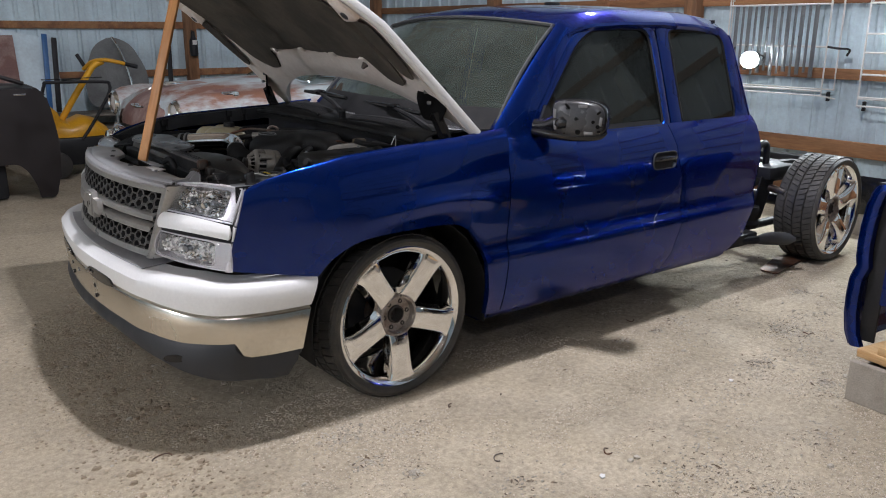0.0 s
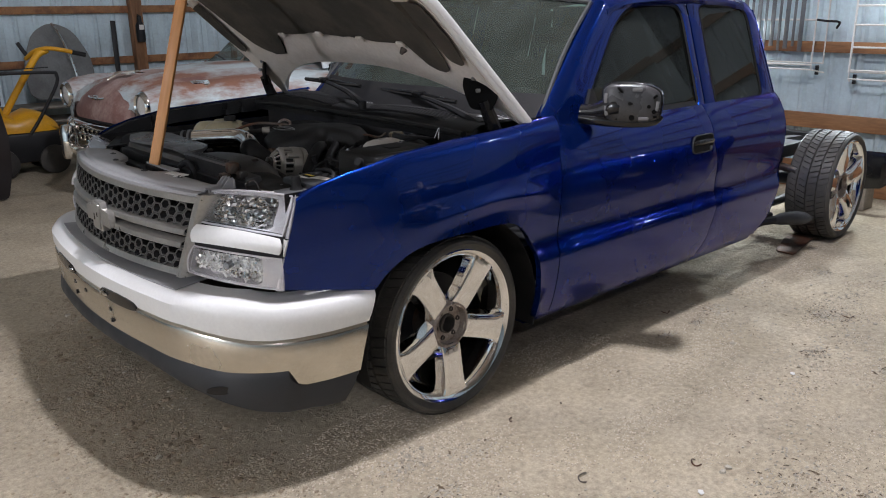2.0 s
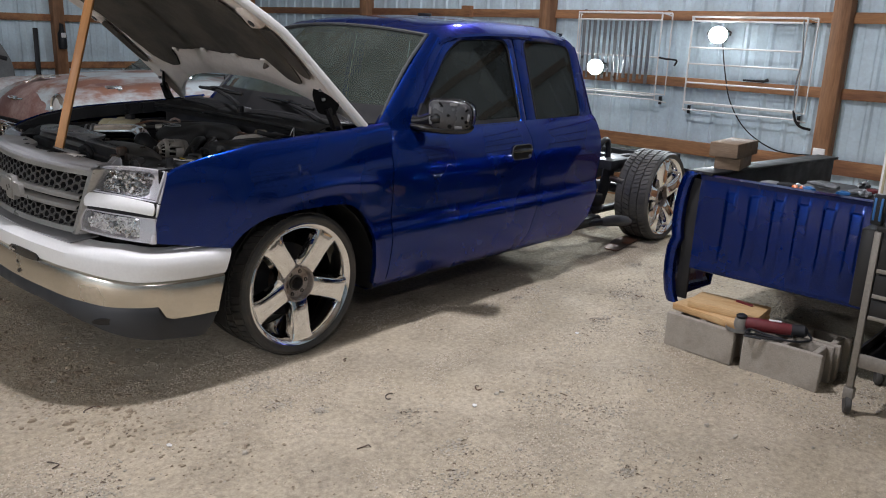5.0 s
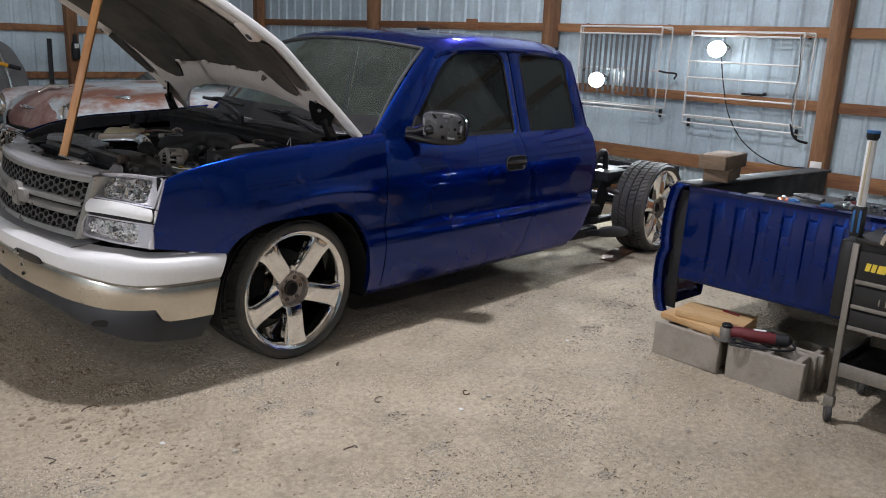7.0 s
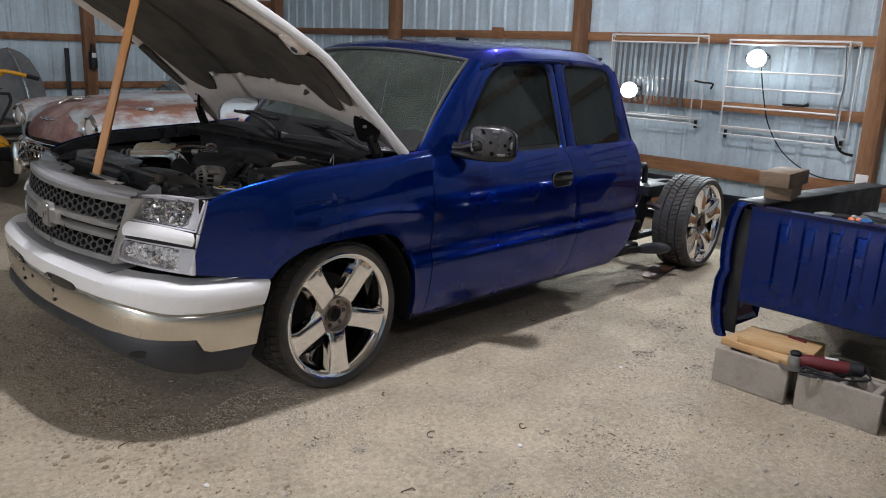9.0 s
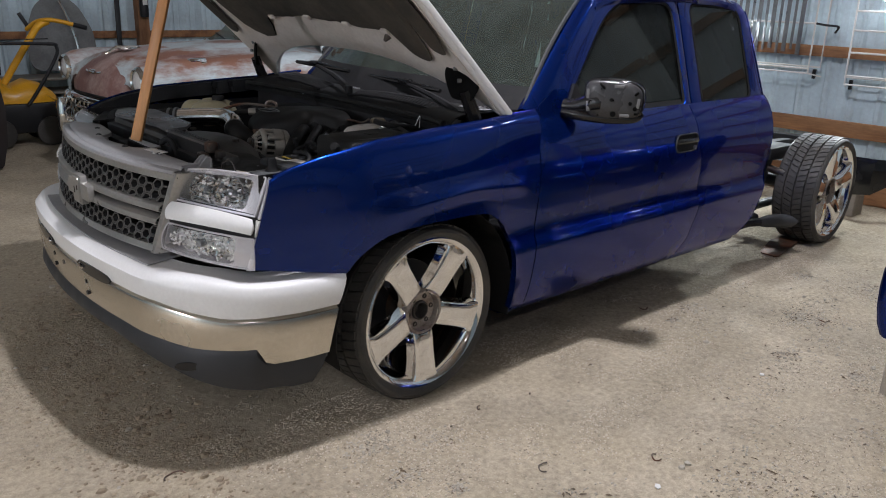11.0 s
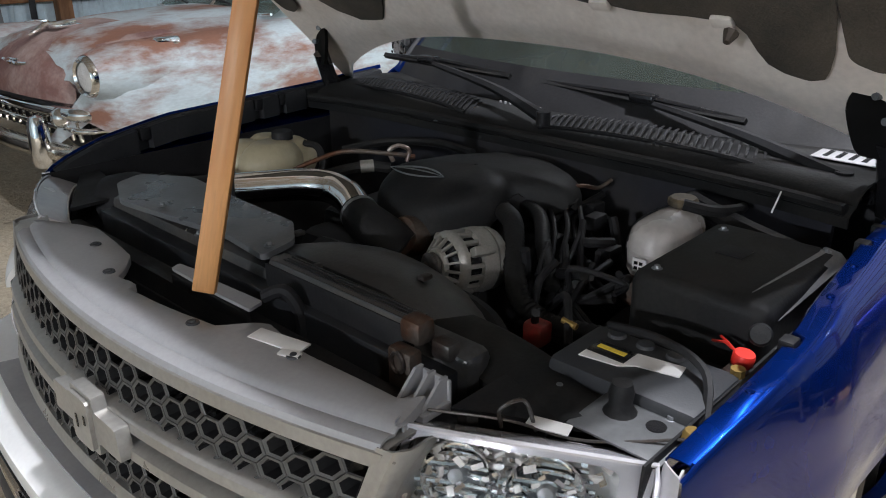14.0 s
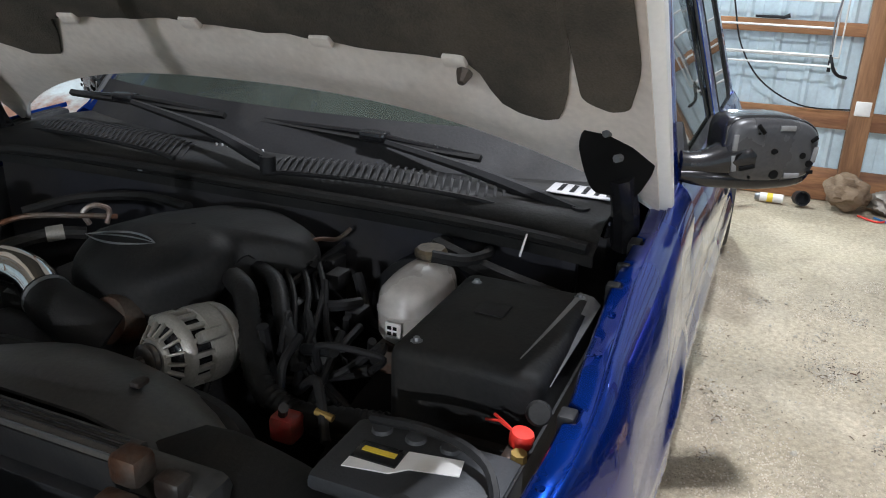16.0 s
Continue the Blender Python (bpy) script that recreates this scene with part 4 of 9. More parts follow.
vrows = bumper_rows([(0.022, lambda y: chrome_low(y) + 0.02), (0.010, lambda y: chrome_low(y) - 0.003), (0.004, lambda y: chrome_low(y) - 0.018), (0.0, 0.36), (0.002, 0.30), (0.012, 0.25), (0.05, 0.24), (0.14, 0.245)])
for r, (x, y) in zip(vrows, LINE):
    back = max(0.0, min(1.0, (x + 0.765) / 0.03))
    low = dam_low(x, y)
    for i in range(len(r)):
        px, py, pz = r[i]
        if i < 3:
            pz -= (0.07, 0.062, 0.040)[i] * back
        else:
            pz = low + (chrome_low(y) - 0.024 - low) * (0.62, 0.28, 0.05, 0.0, 0.01)[i - 3] - (0.02 * back if i == 3 else 0)
        r[i] = (px, py + (0.010 if py < 0 else -0.010) * back, pz)
part("air_dam", sheet(vrows, thick=0.006), DAM_GREY, bumper, "dark grey plastic lower air dam", True, 45)
for s in (1, -1):
    part("dam_recess", slab([(0.046 * math.cos(2 * math.pi * k / 20), 0.015 * math.sin(2 * math.pi * k / 20)) for k in range(20)], 0.006, m=pose(-0.948, s * -0.806, 0.372, 0, 0, s * 52) @ Matrix(((0, 0, -1, 0), (-1, 0, 0, 0), (0, 1, 0, 0), (0, 0, 0, 1)))), GLOSS_BLACK, bumper, "hollow for a missing fog lamp")
# tow-hook slots in the cover and plate bolts in the chrome
for s in (1, -1):
    rows = []
    for k in range(13):
        y = s * -(0.15 + 0.29 * k / 12)
        e = 0.021 * math.sin(math.pi * k / 12) ** 0.25
        rows.append([(nose_x(y) + 0.004, y, 0.594 - e * 1.1), (nose_x(y) - 0.003, y, 0.594 - e), (nose_x(y) - 0.004, y, 0.594 + e * 0.2), (nose_x(y) - 0.003, y, 0.594 + e), (nose_x(y) + 0.004, y, 0.594 + e * 1.1)])
    slot = part("tow_slot", sheet(rows), GLOSS_BLACK, bumper, "black tow-hook slot")
    y = s * -0.20
    part("tow_hook", tube([(nose_x(y) + 0.01, y - 0.012, 0.588), (nose_x(y) - 0.008, y - 0.010, 0.592), (nose_x(y) - 0.008, y + 0.012, 0.597), (nose_x(y) + 0.01, y + 0.014, 0.602)], 0.007, 8), CHROME, slot)
for y, z in ((-0.22, 0.535), (-0.22, 0.49), (0.03, 0.545), (0.17, 0.545), (0.17, 0.50)):
    part("plate_bolt", tube([(nose_x(y) - 0.002, y, z), (nose_x(y) + 0.01, y, z)], 0.009, 8), GLOSS_BLACK, bumper)


def grille_x(y, z):
    """Face of the grille: bowed in plan and leaning back towards its top."""
    return -1.016 + 0.076 * (abs(y) / 0.55) ** 2 + 0.17 * (z - 0.70)


GT, GB = 0.970, 0.738


def grille_at(y, z, dx=0.0):
    """A point of the grille's face; its sides lean in towards the foot."""
    y *= (0.545 + 0.26 * (z - 0.70)) / 0.60
    return (grille_x(y, z) + dx, y, z)


def honey(z0, z1, y0, y1, name, parent):
    """A honeycomb sheet: hexagon rings standing on the bowed face."""
    bm, walls = bmesh.new(), bmesh.new()
    w = 0.056
    h = 0.0190
    row = 0
    z = z0
    while z <= z1 + 1e-6:
        y = y0 + (w * 0.75 if row % 2 else 0)
        while y <= y1:
            inner, outer = [], []
            hexa = [(-0.5, 0), (-0.25, 0.5), (0.25, 0.5), (0.5, 0), (0.25, -0.5), (-0.25, -0.5)]
            ring = []
            for k, dx in ((1.0, 0.0), (0.94, -0.003), (0.70, -0.002), (0.60, 0.028)):
                pts = [(min(max(y + a * w * k, y0 - 0.01), y1 + 0.01), min(max(z + b * h * 2 * k, z0 - 0.012), z1 + 0.012)) for a, b in hexa]
                ring.append([grille_at(py, pz, dx) for py, pz in pts])
            sheet(ring[:3], True, bm=bm)
            sheet(ring[2:], True, bm=walls)
            y += w * 1.5
        z += h
        row += 1
    # cell walls are blacker than the web: the holes' shade is their colour
    part(name + "_depth", walls, BLACK_PLASTIC, parent, "", False)
    return part(name, bm, MESH_MAT, parent, "", False)


grille = part("grille", sheet([[grille_at(y, z, dx) for z, dx in ((GT + 0.030, 0.07), (GT + 0.030, 0.01), (GT + 0.022, -0.006), (GT, -0.004), (GT - 0.002, 0.03))] for y in [-0.60 + 0.05 * i for i in range(25)]], thick=0.004), GRILLE_MAT, truck, "dusty silver honeycomb grille")
bars = sheet([[grille_at(y, z, dx) for z, dx in ((GB + 0.002, 0.03), (GB, -0.004), (GB - 0.022, -0.008), (GB - 0.030, 0.01), (GB - 0.03, 0.06))] for y in [-0.60 + 0.05 * i for i in range(25)]], thick=0.004)
part("grille_lower_rim", bars, GRILLE_MAT, grille)
for s in (1, -1):
    rows = [[grille_at(s * y, z, dx) for y, dx in ((0.588, 0.03), (0.588, -0.004), (0.612, -0.006), (0.625, 0.01), (0.625, 0.06))] for z in [GB - 0.03 + (GT - GB + 0.06) * i / 8 for i in range(9)]]
    part("grille_side_rim", sheet(rows, thick=0.004), GRILLE_MAT, grille)
MID = 0.848
for z0 in (MID + 0.023, MID - 0.023):
    part("cross_bar", sheet([[grille_at(y, z, dx) for z, dx in ((z0 + 0.018, 0.02), (z0 + 0.016, -0.008), (z0 + 0.009, -0.017), (z0 - 0.007, -0.017), (z0 - 0.014, -0.008), (z0 - 0.016, 0.02))] for y in [-0.59 + 0.059 * i for i in range(21)]], thick=0.003), GRILLE_MAT, grille, "dull chrome cross bar", True, 35)
honey(MID + 0.045, GT - 0.012, -0.575, 0.575, "upper_mesh", grille)
honey(GB + 0.012, MID - 0.045, -0.575, 0.575, "lower_mesh", grille)
part("grille_shadow_box", sheet([[grille_at(y, z, 0.05) for z in (GB - 0.02, GT + 0.02)] for y in [-0.60 + 0.05 * i for i in range(25)]], thick=0.004), GLOSS_BLACK, grille)
# emblem seat with its emblem gone: a stepped plain block with empty slots
EM = Matrix.Translation((grille_x(0, MID) - 0.008, -0.03, MID)) @ Matrix(((0, 0, -1, 0), (-1, 0, 0, 0), (0, 1, 0, 0), (0, 0, 0, 1)))
emblem = part("emblem", slab(rounded([(-0.125, -0.030), (-0.045, -0.030), (-0.040, -0.058), (0.040, -0.058), (0.045, -0.030), (0.125, -0.030), (0.118, 0.030), (0.045, 0.030), (0.040, 0.056), (-0.040, 0.056), (-0.045, 0.030), (-0.118, 0.030)], 0.006, 2), 0.024, m=EM), GRILLE_MAT, grille, "plain dull silver cross-shaped emblem seat", True, 20)
part("emblem_pad", slab(rounded([(-0.036, -0.050), (0.036, -0.050), (0.036, 0.048), (-0.036, 0.048)], 0.012, 3), 0.008, m=EM @ pose(0, 0, 0.024)), GRILLE_MAT, emblem, "", True, 20)
for u, v, w, h in ((-0.012, -0.004, 0.003, 0.013), (0.020, 0.008, 0.003, 0.009)):
    part("emblem_slot", slab([(u - w, v - h), (u + w, v - h), (u + w, v + h), (u - w, v + h)], 0.0015, m=EM @ pose(0, 0, 0.0325 if abs(u) < 0.036 else 0.0245)), GLOSS_BLACK, emblem)

# primer header panel over the grille, with its ragged rear edge
HEADER_REAR = [(-0.617, -0.838), (-0.600, -0.785), (-0.592, -0.758), (-0.582, -0.775), (-0.570, -0.792), (-0.48, -0.796), (-0.37, -0.803), (-0.30, -0.792), (-0.25, -0.783), (-0.228, -0.800), (-0.20, -0.838), (-0.195, -0.846), (-0.10, -0.862), (-0.036, -0.870), (0.050, -0.876), (0.054, -0.860), (0.080, -0.858), (0.118, -0.866), (0.150, -0.835), (0.199, -0.800), (0.30, -0.785), (0.396, -0.775), (0.445, -0.790), (0.50, -0.815), (0.545, -0.840)]
rows = []
for i in range(97):
    y = -0.614 + 1.156 * i / 96
    x0, xr = grille_x(y, GT + 0.03) - 0.004, interp(y, HEADER_REAR)
    d = xr - x0
    rows.append([(x0 + 0.004, y, GT + 0.018), (x0, y, GT + 0.024), (x0 + 0.004, y, GT + 0.033), (x0 + 0.016, y, GT + 0.038), (x0 + 0.028, y, GT + 0.036), (x0 + 0.034, y, GT + 0.043), (x0 + 0.045, y, GT + 0.0465), (x0 + d * 0.65, y, GT + 0.049), (xr - 0.004, y, GT + 0.047), (xr, y, GT + 0.044), (xr, y, GT + 0.030)])
header = part("header_panel", sheet(rows, thick=0.004), PRIMER, truck, "grey primer header panel over the grille", True, 40)
part("header_label", box(-0.016, 0.016, -0.052, 0.052, -0.002, 0.0015, 0.001, m=pose(-0.812, -0.315, GT + 0.0495, 0, -2, 12)), WHITE_LABEL, header, "torn white paper label")
part("label_flap", box(-0.008, 0.008, -0.018, 0.018, -0.002, 0.0025, 0.001, m=pose(-0.826, -0.362, GT + 0.0495, 0, -2, 22)), WHITE_LABEL, header)
for y, dx in ((-0.37, -0.022), (-0.16, -0.020), (0.145, -0.030), (0.30, -0.040)):
    x = interp(y, HEADER_REAR) + dx
    part("push_pin", lathe([(0.0, 0.004), (0.005, 0.004), (0.006, 0.002), (0.011, 0.0015), (0.012, -0.002)], pose(x, y, GT + 0.0495), 12), GREY_PLASTIC, header)


def lamp_outline(kind):
    # corners on the bodywork: inner-bottom, outer-bottom, outer-top, inner-top as (x, y, z)
    if kind == "head":
        return [(-0.876, -0.600, 0.904), (-0.720, -0.908, 0.882), (-0.670, -0.906, 1.014), (-0.818, -0.602, 1.006)]
    return [(-0.926, -0.585, 0.734), (-0.746, -0.926, 0.708), (-0.734, -0.920, 0.816), (-0.908, -0.612, 0.834)]


def quad_patch(c, n=10, m=6, bulge=0.03, dx=0.0, shrink=0.0):
    a, b, d, e = [Vector(p) for p in c]
    mid = (a + b + d + e) / 4
    a, b, d, e = [p.lerp(mid, shrink) for p in (a, b, d, e)]
    nrm = (b - a).cross(e - a).normalized()
    if nrm.x > 0:
        nrm = -nrm
    rows = []
    for i in range(n + 1):
        u = i / n
        r = []
        for j in range(m + 1):
            v = j / m
            # corners drawn in a little
            uu, vv = 2 * u - 1, 2 * v - 1
            us, vs = 0.5 + 0.5 * uu * math.sqrt(1 - 0.10 * vv * vv), 0.5 + 0.5 * vv * math.sqrt(1 - 0.10 * uu * uu)
            p = a.lerp(b, us).lerp(e.lerp(d, us), vs)
            r.append((p + nrm * (bulge * math.sin(math.pi * u) ** 0.7 * 0.8 + bulge * 0.3 * math.sin(math.pi * v) + dx)).to_tuple())
        rows.append(r)
    return rows


def on_patch(c, u, v, depth):
    """A point behind the lens at (u, v) of its outline."""
    A, B, D, E = [Vector(p) for p in c]
    nrm = (B - A).cross(E - A).normalized()
    if nrm.x > 0:
        nrm = -nrm
    return A.lerp(B, u).lerp(E.lerp(D, u), v) + nrm * (0.024 * math.sin(math.pi * u) ** 0.7 - depth), nrm


def lens_frame(c, u0, v0, u1, v1, depth=0.006):
    """Frosted border round the clear window of a lamp."""
    out = rounded([(0.02, 0.02), (0.98, 0.02), (0.98, 0.98), (0.02, 0.98)], 0.10, 4)
    inn = rounded([(u0, v0), (u1, v0), (u1, v1), (u0, v1)], 0.12, 4)
    a, b = resample([(u, v, 0) for u, v in out], 72), resample([(u, v, 0) for u, v in inn], 72)
    rows = []
    for t, dp in ((0.0, depth), (0.5, depth), (1.0, depth), (1.0, depth + 0.03)):
        rows.append([on_patch(c, p[0] + (q[0] - p[0]) * t, p[1] + (q[1] - p[1]) * t, dp)[0].to_tuple() for p, q in zip(a, b)])
    return sheet(rows, True)


def lens_facets(c, u0, v0, u1, v1, count, seed, size):
    """Small bright prisms standing at many angles behind a lens."""
    rg = random.Random(seed)
    bm = bmesh.new()
    for _ in range(count):
        u, v = rg.uniform(u0, u1), rg.uniform(v0, v1)
        p, nrm = on_patch(c, u, v, rg.uniform(0.012, 0.05))
        d = (nrm + Vector((rg.uniform(-0.6, 0.6), rg.uniform(-0.6, 0.6), rg.uniform(-0.5, 0.8)))).normalized()
        e = d.cross(Vector((rg.uniform(-1, 1), rg.uniform(-1, 1), rg.uniform(-1, 1)))).normalized()
        f = d.cross(e)
        a, b = rg.uniform(*size), rg.uniform(*size) * 0.6
        top = [p + e * a * x + f * b * y for x, y in ((-1, -1), (1, -0.8), (0.9, 1), (-1, 0.9))]
        vs = [bm.verts.new(q) for q in top] + [bm.verts.new(p - d * 0.016)]
        for q in ((0, 1, 2, 3), (0, 1, 4), (1, 2, 4), (2, 3, 4), (3, 0, 4)):
            bm.faces.new([vs[i] for i in q])
    return bm


FENDER_EDGE = sorted((p[2], p[0], p[1]) for p in FR[0][2:-3])


def lamp_side(lo, hi, bow):
    """The outer end of a lamp, wrapped back to the wing's leading edge."""
    rows = []
    for k in range(9):
        a = Vector(lo).lerp(Vector(hi), k / 8)
        b = Vector((interp(a.z, [(z, x) for z, x, y in FENDER_EDGE]) - 0.002, interp(a.z, [(z, y) for z, x, y in FENDER_EDGE]) + 0.003, a.z))
        m = a.lerp(b, 0.5) + Vector((-0.6, -0.8, 0)) * bow
        rows.append([(a + Vector((0.004, 0.004, 0))).to_tuple(), a.to_tuple(), a.lerp(m, 0.6).to_tuple(), m.to_tuple(), m.lerp(b, 0.6).to_tuple(), b.to_tuple(), (b + Vector((0.02, 0.004, 0))).to_tuple()])
    return sheet(rows, thick=0.003)


def head_lamp(s):
    c = lamp_outline("head")

    def sd(bm):
        if s < 0:
            bmesh.ops.scale(bm, vec=(1, -1, 1), verts=bm.verts)
        return bm
    loop = lambda q: q[0] + [r[-1] for r in q[1:-1]] + q[-1][::-1] + [r[0] for r in q[1:-1]][::-1]
    lamp = part("headlamp", sd(sheet(quad_patch(c, dx=-0.065, bulge=0.02), thick=0.004)), REFLECTOR, truck, "clear-lens chrome headlamp")
    ob = part("lens", sd(sheet(quad_patch(c, 14, 8), thick=0.003)), CLEAR, lamp)
    ob.visible_shadow = False
    part("bowl", sd(sheet([loop(quad_patch(c, dx=-0.065, bulge=0.02)), loop(quad_patch(c))], True, thick=0.003)), FROSTED, lamp)
    part("lens_border", sd(lens_frame(c, 0.055, 0.09, 0.86, 0.90)), FROSTED, lamp, "frosted pale lens border")
    for u, v, r in ((0.27, 0.50, 0.046), (0.62, 0.50, 0.050)):
        p, nrm = on_patch(c, u, v, 0.060)
        m = Matrix.Translation(p) @ nrm.to_track_quat("Z", "Y").to_matrix().to_4x4()
        part("reflector", sd(lathe([(0.010, 0.0), (r * 0.6, 0.010), (r * 0.9, 0.03), (r, 0.042), (r * 1.04, 0.040)], m, 24)), CHROME, lamp, "chrome reflector bowl")
        part("bulb", sd(lathe([(0.0, 0.040), (0.010, 0.038), (0.013, 0.030), (0.013, 0.0)], m, 12)), GALV, lamp)
        for k in range(-3, 4):
            half = math.sqrt(max(0.0, (r * 1.25) ** 2 - (0.012 * k) ** 2))
            part("flute", sd(tube([m @ Vector((-half, 0.012 * k, 0.030)), m @ Vector((0, 0.012 * k, 0.010 + 0.012 * (k % 2))), m @ Vector((half, 0.012 * k, 0.030))], 0.0035, 6)), CHROME, lamp)
    part("facets", sd(lens_facets(c, 0.09, 0.13, 0.83, 0.87, 62, 5, (0.003, 0.009))), [CHROME], lamp, "glittering chrome facets", False)
    part("prisms", sd(lens_facets(c, 0.09, 0.13, 0.83, 0.87, 58, 15, (0.003, 0.009))), [REFLECTOR], lamp, "pale clear prisms", False)
    part("lens_rim", sd(tube([p for p in loop(quad_patch(c, dx=0.001))] + [quad_patch(c, dx=0.001)[0][0]], 0.004, 6)), FROSTED, lamp)
    part("lamp_end", sd(lamp_side(c[1], c[2], 0.006)), FROSTED, lamp)
    # lower lamp
    c2 = lamp_outline("park")
    low = part("turn_lamp", sd(sheet(quad_patch(c2, dx=-0.055, bulge=0.015), thick=0.004)), REFLECTOR, truck, "clear-lens turn-signal lamp")
    ob = part("lens", sd(sheet(quad_patch(c2, 14, 6, 0.024), thick=0.003)), CLEAR, low)
    ob.visible_shadow = False
    part("bowl", sd(sheet([loop(quad_patch(c2, dx=-0.055, bulge=0.015)), loop(quad_patch(c2, bulge=0.024))], True, thick=0.003)), FROSTED, low)
    part("lens_border", sd(lens_frame(c2, 0.03, 0.06, 0.80, 0.95)), FROSTED, low, "frosted pale lens border")
    part("facets", sd(lens_facets(c2, 0.06, 0.12, 0.77, 0.9, 90, 9, (0.003, 0.008))), [CHROME], low, "glittering chrome facets", False)
    part("prisms", sd(lens_facets(c2, 0.06, 0.12, 0.77, 0.9, 120, 19, (0.004, 0.009))), [REFLECTOR], low, "pale clear prisms", False)
    p, nrm = on_patch(c2, 0.42, 0.5, 0.04)
    part("bulb", sd(tube([p, p + nrm * 0.03], 0.012, 10)), GALV, low)
    part("lens_rim", sd(tube([p for p in loop(quad_patch(c2, bulge=0.024, dx=0.001))] + [quad_patch(c2, bulge=0.024, dx=0.001)[0][0]], 0.003, 6)), FROSTED, low)
    part("lamp_end", sd(lamp_side(c2[1], c2[2], 0.004)), FROSTED, low)
    # white filler between the lamps
    c3 = [c2[3], c2[2], c[1], c[0]]
    c3 = [(p[0] - 0.006, p[1] - 0.004 * 1, p[2] + (0.008 if i < 2 else -0.005)) for i, p in enumerate(c3)]
    part("lamp_filler", sd(sheet(quad_patch(c3, 12, 6, 0.024, 0.010), thick=0.016)), WHITE, truck, "white filler panel between the lamps")
    part("filler_end", sd(lamp_side(c3[1], c3[2], 0.004)), WHITE, truck)
    part("lamp_gap", sd(sheet(quad_patch([(p[0] + 0.0, p[1], p[2] + (-0.02 if i < 2 else 0.02)) for i, p in enumerate(c3)], 12, 6, 0.024, -0.012), thick=0.004)), BLACK_PLASTIC, truck)
    # dark carrier behind lamps
    part("lamp_carrier", sd(box(-0.60, -0.55, -0.88, -0.62, 0.72, 0.97, 0.01)), BLACK_PLASTIC, truck)


head_lamp(1)
head_lamp(-1)


# ---- wheels ----
TYRE_R, RIM_R = 0.374, 0.318


